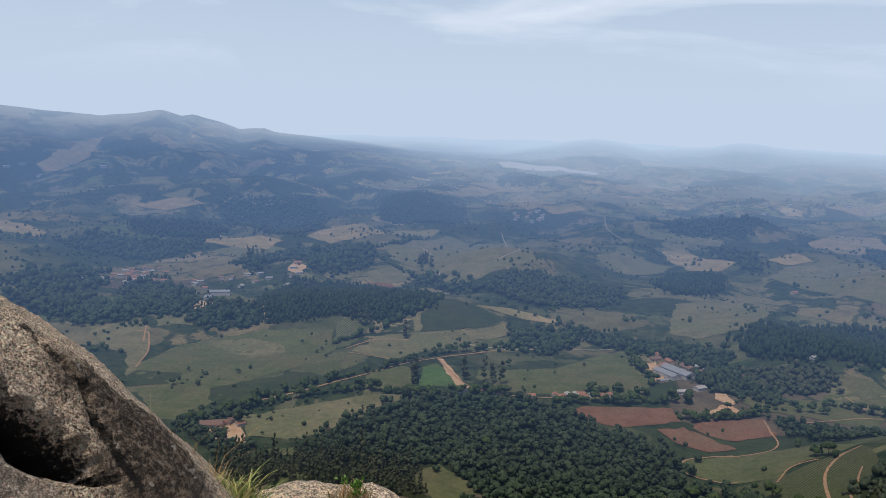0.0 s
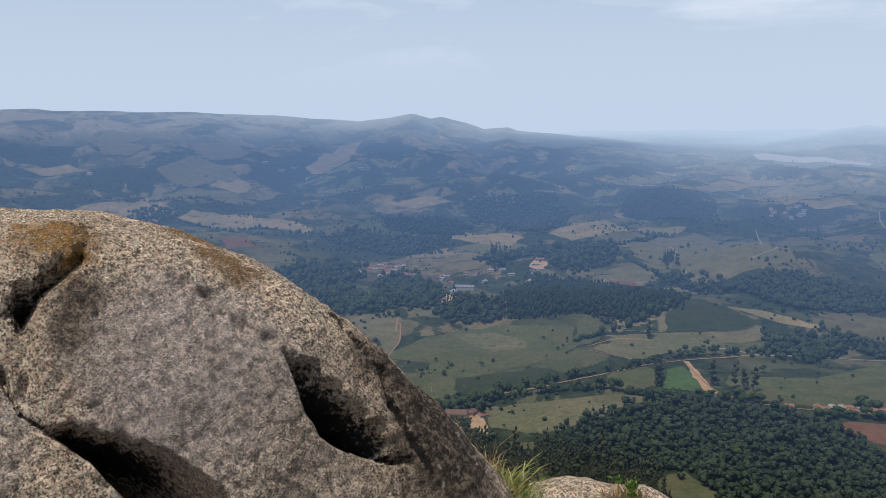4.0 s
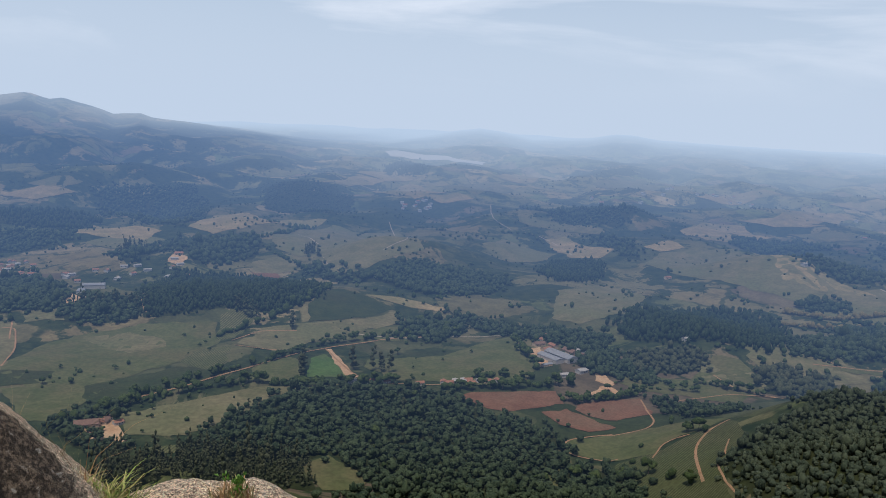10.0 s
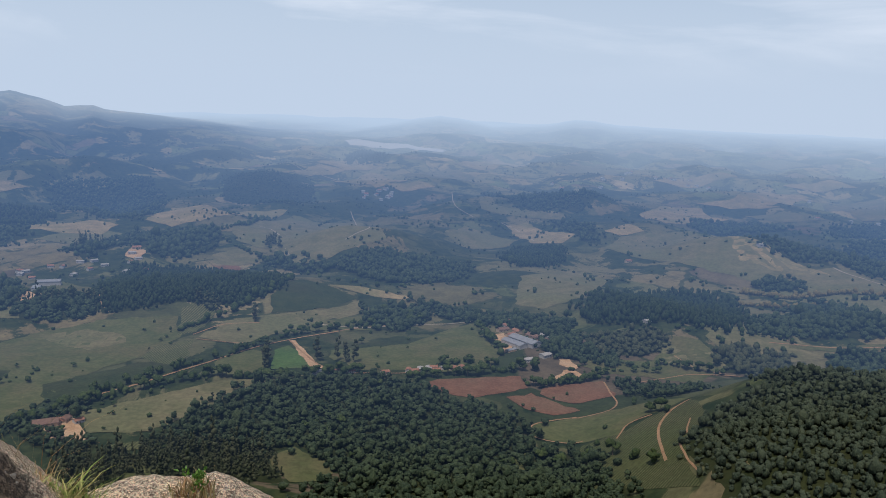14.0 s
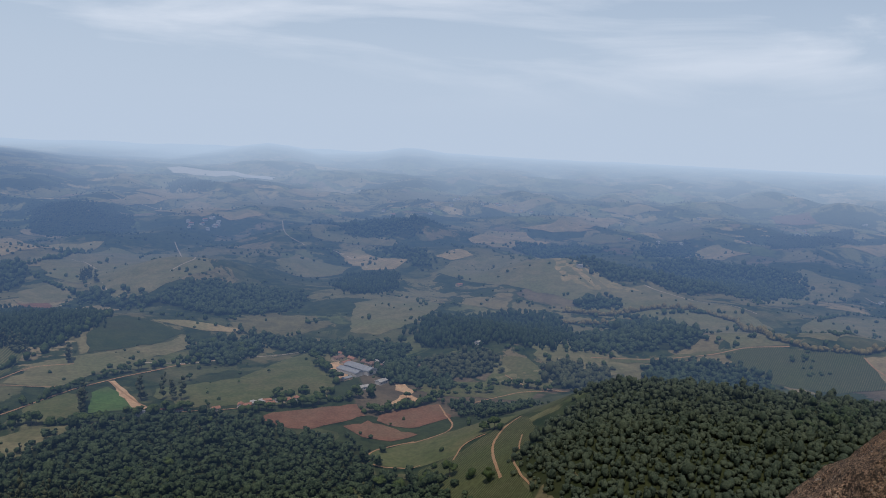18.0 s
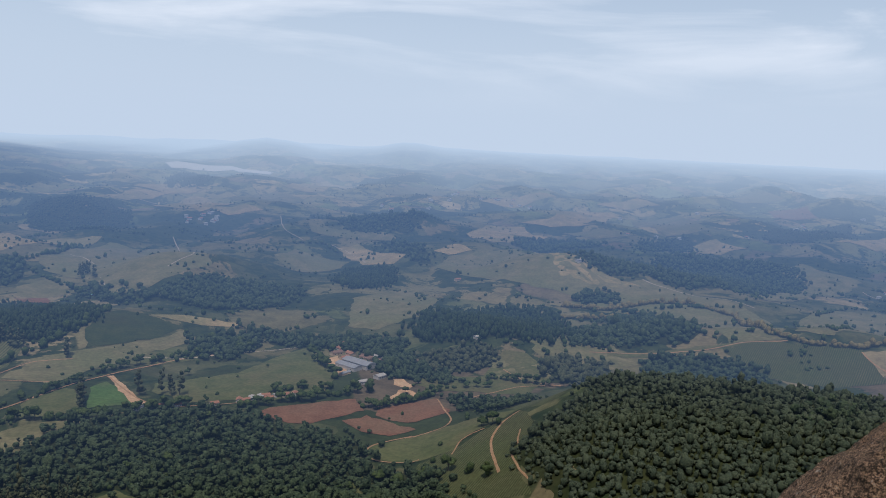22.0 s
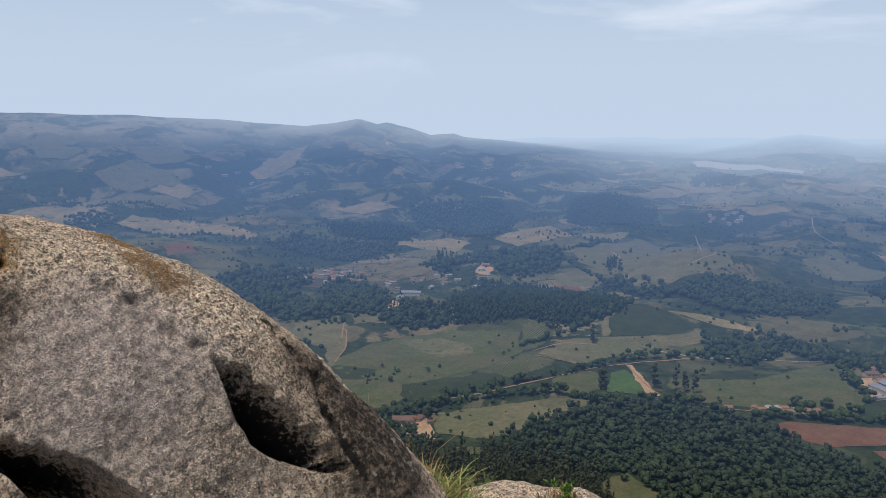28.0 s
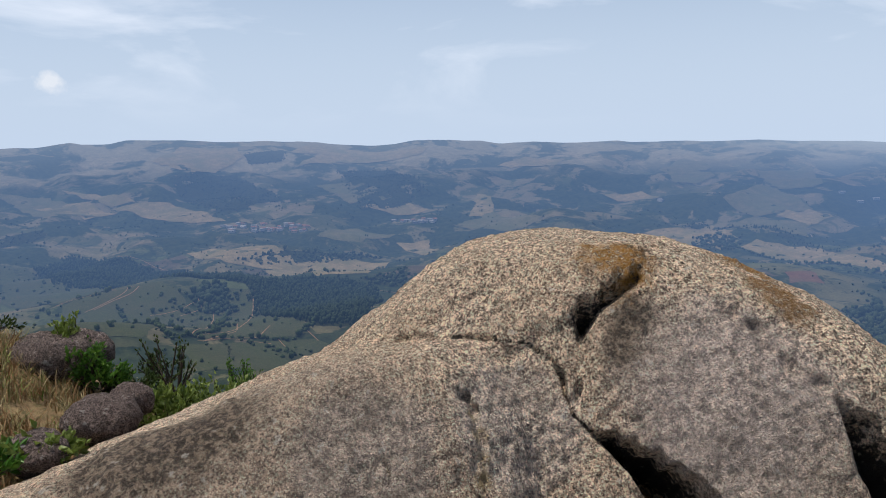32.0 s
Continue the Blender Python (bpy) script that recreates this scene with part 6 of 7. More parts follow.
HOUSES = {
    "red": (house_meshes(11, 8, 3.2, 2.0, M["tile"], M["white_wall"]), "house", "small white house with a red clay tile roof"),
    "ochre": (house_meshes(13, 8, 3.2, 1.9, M["tile"], M["ochre_wall"]), "house", "ochre farmhouse with a red clay tile roof"),
    "dark": (house_meshes(16, 9, 3.4, 2.2, M["old_tile"], M["ochre_wall"]), "house", "long low farmhouse with a dark weathered roof"),
    "shed": (house_meshes(44, 17, 5.0, 2.6, M["tin"], M["white_wall"]), "shed", "long farm shed with a grey sheet roof"),
    "barn": (house_meshes(30, 12, 4.2, 2.2, M["tin"], M["ochre_wall"]), "shed", "grey-roofed farm barn beside a bare yard"),
    "pale": (house_meshes(14, 9, 3.4, 1.2, M["pale_roof"], M["white_wall"]), "house", "pale-roofed whitewashed house among trees"),
    "hall": (house_meshes(34, 18, 7.0, 2.0, M["tin"], M["white_wall"]), "hall", "white hall with a grey roof beside a sports field"),
}


def building(kind, x, y, turn, size=1.0, group="farm buildings"):
    meshes, name, label = HOUSES[kind]
    far = math.hypot(x, y) > 1350
    ob = thing(name, label, name, group=group)
    ob.matrix_basis = Matrix.LocRotScale((x, y, float(height(x, y)) + 0.5), Euler((0, 0, radians(turn))), (size, size, size))
    for part_name, me in meshes:
        if far and part_name == "door":
            continue
        o = new(part_name, me)
        o.parent = ob


# the farm with its long sheds
building('shed', 297, 956, 118, 1.00)
building('shed', 281, 948, 118, 0.80)
building('barn', 270, 925, 28, 0.50)
building('dark', 283, 1013, 20, 1.00)
building('ochre', 286, 986, 30, 1.00)
building('ochre', 300, 1003, 110, 1.00)
building('dark', 315, 977, 118, 1.20)
building('pale', 324, 982, 118, 1.30)
building('dark', 324, 965, 118, 1.10)
building('pale', 333, 979, 118, 1.00)
building('red', 302, 1058, 10, 1.00)
building('red', 291, 1036, 60, 0.90)
building('pale', 273, 884, 15, 0.80)
building('pale', 282, 886, 15, 0.90)
building('red', 339, 982, 118, 1.00)
building('red', 132, 861, 75, 0.75)
building('ochre', 139, 859, 16, 0.75)
building('pale', 146, 863, 77, 0.75)
building('pale', 156, 865, 80, 0.75)
building('ochre', 162, 868, 8, 0.75)
building('ochre', 164, 859, 1, 0.75)
building('pale', 175, 866, 33, 0.75)
building('ochre', 183, 864, 29, 0.75)
building('red', 194, 866, 60, 0.75)
building('dark', -218, 740, 15, 1.30)
building('ochre', -211, 747, 20, 1.00)
building('dark', -205, 753, 80, 0.90)
building('red', -192, 748, 40, 0.80)
building('red', -208, 717, 30, 0.70)
building('pale', 307, 900, 30, 1.00)
building('pale', 30, 862, 20, 0.80)
building('red', 50, 865, 15, 0.80)
building('red', 68, 864, 15, 0.70)
building('red', 105, 856, 15, 0.80)
building('pale', 479, 987, 15, 0.80)
building('pale', 909, 1406, 15, 1.20)
building('ochre', 674, 1497, 15, 1.00)
# the village among the trees
building('pale', -557, 1461, 25, 0.90, 'village houses')
building('pale', -626, 1558, 20, 0.90, 'village houses')
building('red', -591, 1585, 110, 0.90, 'village houses')
building('ochre', -523, 1430, 115, 0.90, 'village houses')
building('pale', -537, 1420, 115, 0.90, 'village houses')
building('pale', -560, 1433, 25, 0.90, 'village houses')
building('red', -564, 1570, 115, 0.90, 'village houses')
building('pale', -569, 1412, 110, 0.90, 'village houses')
building('ochre', -557, 1430, 115, 0.90, 'village houses')
building('red', -538, 1420, 110, 0.90, 'village houses')
building('red', -511, 1452, 110, 0.90, 'village houses')
building('red', -503, 1420, 25, 0.90, 'village houses')
building('ochre', -530, 1410, 110, 0.90, 'village houses')
building('pale', -599, 1466, 20, 0.90, 'village houses')
building('red', -623, 1581, 20, 0.90, 'village houses')
building('red', -570, 1433, 20, 0.90, 'village houses')
building('pale', -543, 1440, 110, 0.90, 'village houses')
building('ochre', -540, 1419, 25, 0.90, 'village houses')
building('red', -533, 1517, 20, 0.90, 'village houses')
building('red', -600, 1590, 115, 0.90, 'village houses')
building('red', -612, 1538, 110, 0.90, 'village houses')
building('pale', -561, 1415, 115, 0.90, 'village houses')
building('red', -565, 1462, 110, 0.90, 'village houses')
building('red', -560, 1442, 110, 0.90, 'village houses')
building('ochre', -600, 1547, 110, 0.90, 'village houses')
building('ochre', -615, 1477, 20, 0.90, 'village houses')
building('red', -569, 1452, 20, 0.90, 'village houses')
building('ochre', -570, 1520, 110, 0.90, 'village houses')
building('pale', -581, 1541, 20, 0.90, 'village houses')
building('red', -536, 1416, 110, 0.90, 'village houses')
building('ochre', -589, 1470, 25, 0.90, 'village houses')
building('ochre', -600, 1526, 110, 0.90, 'village houses')
building('red', -594, 1494, 25, 0.90, 'village houses')
building('ochre', -615, 1550, 25, 0.90, 'village houses')
building('red', -571, 1442, 20, 0.90, 'village houses')
building('red', -535, 1417, 115, 0.90, 'village houses')
building('red', -514, 1412, 110, 0.90, 'village houses')
building('pale', -572, 1553, 110, 0.90, 'village houses')
building('red', -630, 1566, 110, 0.90, 'village houses')
building('red', -520, 1427, 110, 0.90, 'village houses')
building('red', -564, 1427, 110, 0.90, 'village houses')
building('ochre', -562, 1485, 115, 0.90, 'village houses')
building('pale', -649, 1506, 72, 0.85, 'village houses')
building('pale', -663, 1461, 25, 0.85, 'village houses')
building('red', -629, 1440, 79, 0.85, 'village houses')
building('pale', -619, 1426, 28, 0.85, 'village houses')
building('red', -617, 1445, 84, 0.85, 'village houses')
building('pale', -625, 1437, 8, 0.85, 'village houses')
building('pale', -667, 1481, 4, 0.85, 'village houses')
building('red', -607, 1440, 73, 0.85, 'village houses')
building('red', -652, 1434, 21, 0.85, 'village houses')
building('pale', -678, 1520, 68, 0.85, 'village houses')
building('pale', -646, 1424, 14, 0.85, 'village houses')
building('pale', -641, 1421, 69, 0.85, 'village houses')
building('pale', -274, 1515, 28, 0.90, 'village houses')
building('red', -418, 1387, 15, 0.90, 'village houses')
building('red', -409, 1459, 16, 0.90, 'village houses')
building('red', -344, 1454, 51, 0.90, 'village houses')
building('red', -284, 1492, 79, 0.90, 'village houses')
building('pale', -347, 1500, 41, 0.90, 'village houses')
building('red', -251, 1451, 5, 0.90, 'village houses')
building('red', -449, 1429, 4, 0.90, 'village houses')
building('pale', -440, 1428, 40, 0.90, 'village houses')
building('red', -390, 1460, 82, 0.90, 'village houses')
building('pale', -324, 1476, 24, 0.90, 'village houses')
building('pale', -368, 1491, 0, 0.90, 'village houses')
building('pale', -280, 1430, 72, 0.90, 'village houses')
building('red', -451, 1429, 83, 0.90, 'village houses')
building('pale', -362, 1419, 79, 0.90, 'village houses')
building('pale', -443, 1410, 89, 0.90, 'village houses')
building('hall', -369, 1305, 10, 1.00, 'village houses')
building('hall', -372, 1250, 100, 0.60, 'village houses')
building('ochre', -289, 1584, 10, 1.20, 'village houses')
building('pale', -291, 1550, 10, 1.00, 'village houses')
building('pale', -1498, 2734, 40, 1.50, 'far houses')
building('pale', -1498, 2835, 53, 1.50, 'far houses')
building('pale', -1433, 2825, 88, 1.50, 'far houses')
building('pale', -1581, 2764, 53, 1.50, 'far houses')
building('pale', -1356, 2896, 58, 1.50, 'far houses')
building('pale', -1959, 2249, 2, 1.50, 'far houses')
building('pale', -1208, 2831, 31, 1.50, 'far houses')
# a far town and lone houses
building('pale', -2510, 979, 9, 1.40, 'far town houses')
building('ochre', -2620, 929, 3, 1.40, 'far town houses')
building('pale', -2530, 939, 33, 1.40, 'far town houses')
building('red', -2574, 983, 84, 1.40, 'far town houses')
building('ochre', -2471, 1002, 72, 1.40, 'far town houses')
building('red', -2430, 1027, 60, 1.40, 'far town houses')
building('pale', -2600, 925, 67, 1.40, 'far town houses')
building('red', -2504, 985, 48, 1.40, 'far town houses')
building('pale', -2448, 1038, 15, 1.40, 'far town houses')
building('red', -2427, 1035, 89, 1.40, 'far town houses')
building('pale', -2495, 985, 4, 1.40, 'far town houses')
building('pale', -2562, 874, 70, 1.40, 'far town houses')
building('red', -2498, 978, 23, 1.40, 'far town houses')
building('red', -2615, 932, 31, 1.40, 'far town houses')
building('ochre', -2487, 993, 50, 1.40, 'far town houses')
building('pale', -2576, 955, 44, 1.40, 'far town houses')
building('ochre', -2418, 1068, 30, 1.40, 'far town houses')
building('ochre', -2408, 1027, 53, 1.40, 'far town houses')
building('ochre', -2611, 905, 19, 1.40, 'far town houses')
building('pale', -2567, 872, 89, 1.40, 'far town houses')
building('ochre', -2490, 985, 17, 1.40, 'far town houses')
building('pale', -2482, 1032, 65, 1.40, 'far town houses')
building('pale', -2391, 1046, 68, 1.40, 'far town houses')
building('pale', -2467, 1001, 76, 1.40, 'far town houses')
building('pale', -2437, 1054, 34, 1.40, 'far town houses')
building('ochre', -2461, 1039, 72, 1.40, 'far town houses')
building('pale', -2588, 921, 18, 1.40, 'far town houses')
building('ochre', -2411, 1072, 76, 1.40, 'far town houses')
building('pale', -2521, 963, 83, 1.40, 'far town houses')
building('red', -2523, 968, 51, 1.40, 'far town houses')
building('red', -2563, 980, 30, 1.40, 'far town houses')
building('red', -2385, 1051, 30, 1.40, 'far town houses')
building('pale', -2472, 1035, 79, 1.40, 'far town houses')
building('red', -2436, 1057, 5, 1.40, 'far town houses')
building('pale', -2628, 920, 10, 1.40, 'far town houses')
building('red', -2559, 869, 37, 1.40, 'far town houses')
building('red', -2562, 946, 86, 1.40, 'far town houses')
building('pale', -2632, 869, 55, 1.40, 'far town houses')
building('ochre', -2561, 984, 74, 1.40, 'far town houses')
building('ochre', -2558, 955, 15, 1.40, 'far town houses')
building('pale', -2588, 874, 56, 1.40, 'far town houses')
building('pale', -2547, 866, 47, 1.40, 'far town houses')
building('pale', -2470, 1028, 86, 1.40, 'far town houses')
building('pale', -2546, 868, 43, 1.40, 'far town houses')
building('red', -2483, 1007, 7, 1.40, 'far town houses')
building('pale', -2478, 1008, 23, 1.40, 'far town houses')
building('pale', -2290, 1435, 22, 1.40, 'far town houses')
building('pale', -2269, 1469, 15, 1.40, 'far town houses')
building('red', -2279, 1484, 42, 1.40, 'far town houses')
building('pale', -2284, 1446, 71, 1.40, 'far town houses')
building('pale', -2294, 1438, 39, 1.40, 'far town houses')
building('red', -2299, 1453, 23, 1.40, 'far town houses')
building('pale', -2296, 1419, 45, 1.40, 'far town houses')
building('red', -2378, 1416, 17, 1.40, 'far town houses')
building('red', -2325, 1425, 89, 1.40, 'far town houses')
building('pale', -2360, 1422, 51, 1.40, 'far town houses')
building('pale', -2296, 1419, 45, 1.40, 'far town houses')
building('pale', -2287, 1472, 34, 1.40, 'far town houses')
building('pale', -2430, 1414, 14, 1.40, 'far town houses')
building('red', -2286, 1443, 85, 1.40, 'far town houses')
building('pale', 302, 2526, 75, 1.30, 'far houses')
building('red', 306, 2521, 69, 1.30, 'far houses')
building('red', 280, 2574, 32, 1.30, 'far houses')
building('pale', 306, 2596, 56, 1.30, 'far houses')
building('pale', 321, 2569, 70, 1.30, 'far houses')
building('pale', 277, 2476, 87, 1.30, 'far houses')
building('pale', 312, 2537, 3, 1.30, 'far houses')
building('red', 300, 2597, 84, 1.30, 'far houses')
building('red', 267, 2530, 58, 1.30, 'far houses')
building('red', 234, 2526, 4, 1.30, 'far houses')
building('pale', 227, 2547, 84, 1.30, 'far houses')
building('red', 225, 2497, 79, 1.30, 'far houses')
building('red', 916, 2727, 64, 1.40, 'far houses')
building('red', 1286, 2896, 43, 1.40, 'far houses')
building('pale', 1112, 2746, 88, 1.40, 'far houses')
building('red', 921, 2640, 4, 1.40, 'far houses')
building('red', 1377, 2746, 26, 1.40, 'far houses')
building('red', 1473, 2776, 28, 1.40, 'far houses')
building('pale', 1060, 2631, 52, 1.40, 'far houses')
building('red', 1419, 2691, 50, 1.40, 'far houses')
building('pale', 1271, 2902, 54, 1.40, 'far houses')
building('red', 1315, 2740, 59, 1.40, 'far houses')
building('pale', 1379, 2726, 23, 1.40, 'far houses')
building('pale', 1461, 2704, 46, 1.40, 'far houses')
building('pale', 1186, 2741, 51, 1.40, 'far houses')
building('red', 1497, 2684, 33, 1.40, 'far houses')
building('pale', 1576, 1225, 24, 0.90, 'far houses')
building('red', 1616, 1240, 51, 0.90, 'far houses')
building('red', 1706, 1187, 77, 0.90, 'far houses')
building('red', 1664, 1210, 2, 0.90, 'far houses')
building('pale', 1623, 1178, 90, 0.90, 'far houses')
building('red', 1633, 1245, 63, 0.90, 'far houses')
building('red', 1590, 1037, 30, 0.90, 'far houses')
building('red', 1650, 1215, 42, 0.90, 'far houses')
building('red', 1648, 1225, 6, 0.90, 'far houses')
building('pale', 1520, 1146, 59, 0.90, 'far houses')
building('pale', 2171, 2031, 3, 1.20, 'far houses')
building('pale', 2481, 2027, 11, 1.20, 'far houses')
building('red', 2175, 1677, 75, 1.20, 'far houses')
building('red', 1473, 2021, 2, 1.20, 'far houses')
building('red', 2215, 2044, 24, 1.20, 'far houses')
building('pale', 1552, 1927, 61, 1.20, 'far houses')
building('pale', 2337, 1600, 84, 1.20, 'far houses')
building('red', 1834, 1902, 80, 1.20, 'far houses')
building('pale', 1687, 2364, 52, 1.20, 'far houses')
building('red', 2187, 2008, 68, 1.20, 'far houses')
building('pale', 1554, 1985, 49, 1.20, 'far houses')
building('pale', 2872, 1756, 53, 1.20, 'far houses')
building('pale', 1646, 1987, 61, 1.20, 'far houses')
building('pale', 1963, 2288, 77, 1.20, 'far houses')
building('pale', 3245, 1940, 21, 1.20, 'far houses')
building('red', 3013, 2042, 88, 1.20, 'far houses')

# ---- the grassy bank beside the rock, with its stones and plants ----
BANK = ((-110, -7.5), (-90, -8.8), (-86, -9.4), (-84, -10.0), (-81.7, -11.2), (-80, -12.2), (-77.3, -14.4), (-75, -16.2), (-71.5, -17.6), (-66, -19), (-60, -21))


def bank_height(x, y):
    r, az = np.hypot(x, y), np.degrees(np.arctan2(x, y))
    crest = EYE + 8.6 * np.tan(np.radians(np.interp(az, [b[0] for b in BANK], [b[1] for b in BANK]))) - 0.12
    foot = np.minimum(EYE + 5.2 * math.tan(radians(-22.5)), crest - 0.1)
    z = foot + (crest - foot) * ease((r - 5.0) / 3.6) - 0.75 * np.maximum(0, r - 8.9)
    return z + 0.07 * rolling(x * 130, y * 130) + 0.03 * rolling(x * 420, y * 420)


n = Nodes("dry_grass_soil")
a1, a2, a3 = n.noise(2.2, 6, 0.65), n.noise(14, 5, 0.7), n.noise(60, 3)
c = n.mix(n.span(a1, 0.35, 0.65), (0.18, 0.115, 0.06), (0.36, 0.25, 0.13))
c = n.mix(n.math("MULTIPLY", n.span(a2, 0.45, 0.65), 0.6), c, (0.09, 0.095, 0.035))
c = n.mix(0.5, c, n.mix(n.span(a3, 0.3, 0.7), (0.3, 0.3, 0.3), (1, 1, 1)), "MULTIPLY")
M["bank"] = n.end(c, 0.95, n.bump(a2, 0.9, 0.05), spec=0.1)
rr, aa = np.meshgrid(np.linspace(4.2, 15, 70), np.radians(np.linspace(-118, -58, 160)), indexing="ij")
bx, by = rr * np.sin(aa), rr * np.cos(aa)
tagged(sheet("grassy_bank", np.stack([bx, by, bank_height(bx, by)], -1).reshape(-1, 3), grid_faces(70, 160)[:, ::-1], M["bank"]), "sloping bank of dry soil under tall straw-coloured grass", "ground", kind="structure")


def blade_stuff(name, spots, heights, width, lean, material, label, spread=1.0):
    """Grass: each blade a narrow bent strip that tapers to a point."""
    k = len(spots)
    a, b = rng.uniform(0, 6.283, k), rng.uniform(0, 6.283, k)
    side = np.stack([np.cos(b), np.sin(b), 0 * b], -1) * (width * rng.uniform(0.6, 1.3, k))[:, None]
    out = np.stack([np.cos(a), np.sin(a), 0 * a], -1) * (heights * lean * rng.uniform(0.1, 1.0, k) * spread)[:, None]
    up = np.array([0, 0, 1.0])
    rows = []
    for u, w in ((0.0, 1.0), (0.45, 0.8), (0.8, 0.5)):
        mid = spots + up * (heights * (u - 0.12 * u * u))[:, None] + out * u * u
        rows += [mid - side * w, mid + side * w]
    rows.append(spots + up * (heights * 0.86)[:, None] + out * 1.15)
    pts = np.stack(rows, 1).reshape(-1, 3)
    o = (np.arange(k) * 7)[:, None]
    tris = np.concatenate([o + np.array([t]) for t in ((0, 1, 3), (0, 3, 2), (2, 3, 5), (2, 5, 4), (4, 5, 6))])
    return tagged(sheet(name, pts, tris, material), label, "grass", kind="stuff")


def blade_material(name, hues):
    n = Nodes(name)
    each = n.geo.outputs["Random Per Island"]
    ramp = n.t.nodes.new("ShaderNodeValToRGB")
    ramp.color_ramp.interpolation = "LINEAR"
    while len(ramp.color_ramp.elements) < len(hues):
        ramp.color_ramp.elements.new(0.5)
    for k, (e, hue) in enumerate(zip(ramp.color_ramp.elements, hues)):
        e.position = k / (len(hues) - 1)
        e.color = (*hue, 1)
    n.put(ramp.inputs[0], each)
    return n.end(ramp.outputs[0], 0.7, spec=0.2)


M["straw"] = blade_material("straw_blades", ((0.30, 0.22, 0.11), (0.26, 0.13, 0.06), (0.42, 0.33, 0.17), (0.15, 0.15, 0.05), (0.33, 0.17, 0.08), (0.18, 0.17, 0.06)))
M["green_blade"] = blade_material("green_blades", ((0.10, 0.16, 0.03), (0.20, 0.24, 0.06), (0.40, 0.34, 0.14), (0.13, 0.20, 0.04)))


def strewn(k, az1, az2, r1, r2):
    a, r = np.radians(rng.uniform(az1, az2, k)), np.sqrt(rng.uniform(r1 * r1, r2 * r2, k))
    x, y = r * np.sin(a), r * np.cos(a)
    return np.stack([x, y, bank_height(x, y) - 0.02], -1)


q = strewn(22000, -100, -74.5, 5.4, 10.0)
thick = 0.5 + 0.5 * rolling(q[:, 0] * 260, q[:, 1] * 260)
q = q[thick > 0.40]
blade_stuff("dry_grass", q, rng.uniform(0.06, 0.24, len(q)), 0.005, 0.9, M["straw"], "tall dry straw-coloured grass on the bank")
q = strewn(9000, -100, -70, 5.2, 9.6)
thick = 0.5 + 0.5 * rolling(q[:, 0] * 300 + 50, q[:, 1] * 300)
q = q[thick > 0.58]
blade_stuff("green_grass", q, rng.uniform(0.06, 0.2, len(q)), 0.006, 0.9, M["green_blade"], "short green grass between straw tufts on the bank")


def stone(name, az, el, d, radii, turn, material, label, seed):
    mid = spot(az, el, d)
    def body(p):
        e = egg(p, mid, radii, turn)
        e = smax(e, (p - mid) @ np.array([0.1, 0.05, 0.99]) - radii[2] * 0.8, 0.06)
        return e + 0.05 * min(radii) * 2 * lumps(p, 0.35, seed) + 0.012 * lumps(p, 0.13, seed + 2) + 0.006 * lumps(p, 0.06, seed)
    return tagged(carve(name, mid + np.array([0, 0, -0.03]), body, max(radii) * 1.6, material, 96, 60), label, "rock")


M["stone"] = granite("lichened_stone", (0.25, 0.19, 0.165), (0.115, 0.088, 0.078), (0.16, 0.115, 0.10), 0.3, 1.0)
stone("stone", -82.7, -12.2, 8.2, (0.46, 0.40, 0.26), 84, M["stone"], "flat grey-brown stone bedded in dry grass", 1.0)
stone("stone", -80.6, -16.6, 6.6, (0.27, 0.28, 0.20), 80, M["stone"], "rounded dark grey stone beside the boulder", 3.0)
stone("stone", -78.6, -15.6, 6.9, (0.17, 0.20, 0.15), 78, M["stone"], "rounded dark grey stone leaning on another", 5.0)
stone("stone", -84.6, -18.0, 6.0, (0.20, 0.26, 0.14), 84, M["stone"], "pale grey stone half under leaves", 7.0)


# ---- shrubs: stems with leaves ----
def leaf_material(name, dark, light):
    n = Nodes(name)
    each = n.geo.outputs["Random Per Island"]
    c = n.mix(each, dark, light)
    c = n.mix(0.5, c, n.mix(n.span(n.noise(30, 3), 0.3, 0.7), (0.5, 0.5, 0.5), (1.1, 1.1, 1.1)), "MULTIPLY")
    b = n.node("ShaderNodeBsdfPrincipled", Base_Color=c, Roughness=0.5, Specular_IOR_Level=0.35)
    t = n.node("ShaderNodeBsdfTranslucent", Color=c)
    m = n.t.nodes.new("ShaderNodeMixShader")
    m.inputs[0].default_value = 0.3
    n.t.links.new(b.outputs[0], m.inputs[1])
    n.t.links.new(t.outputs[0], m.inputs[2])
    n.t.links.new(m.outputs[0], n.out.inputs["Surface"])
    return n.mat


M["fresh_leaf"] = leaf_material("fresh_green_leaves", (0.05, 0.13, 0.015), (0.12, 0.24, 0.03))
M["lime_leaf"] = leaf_material("yellow_green_leaves", (0.12, 0.17, 0.03), (0.24, 0.30, 0.07))
M["dull_leaf"] = leaf_material("dull_green_leaves", (0.03, 0.055, 0.012), (0.08, 0.11, 0.03))
M["twig"] = plain("dark_twigs", (0.05, 0.038, 0.028), 0.9, 0.4, 20.0)


def tube_into(bm, a, b, r1, r2, sides=5):
    axis = (b - a).normalized()
    u = axis.orthogonal().normalized()
    w = axis.cross(u)
    rings = []
    for q, rr_ in ((a, r1), (b, r2)):
        rings.append([bm.verts.new(q + (u * math.cos(6.283 * k / sides) + w * math.sin(6.283 * k / sides)) * rr_) for k in range(sides)])
    for k in range(sides):
        bm.faces.new((rings[0][k], rings[0][(k + 1) % sides], rings[1][(k + 1) % sides], rings[1][k]))


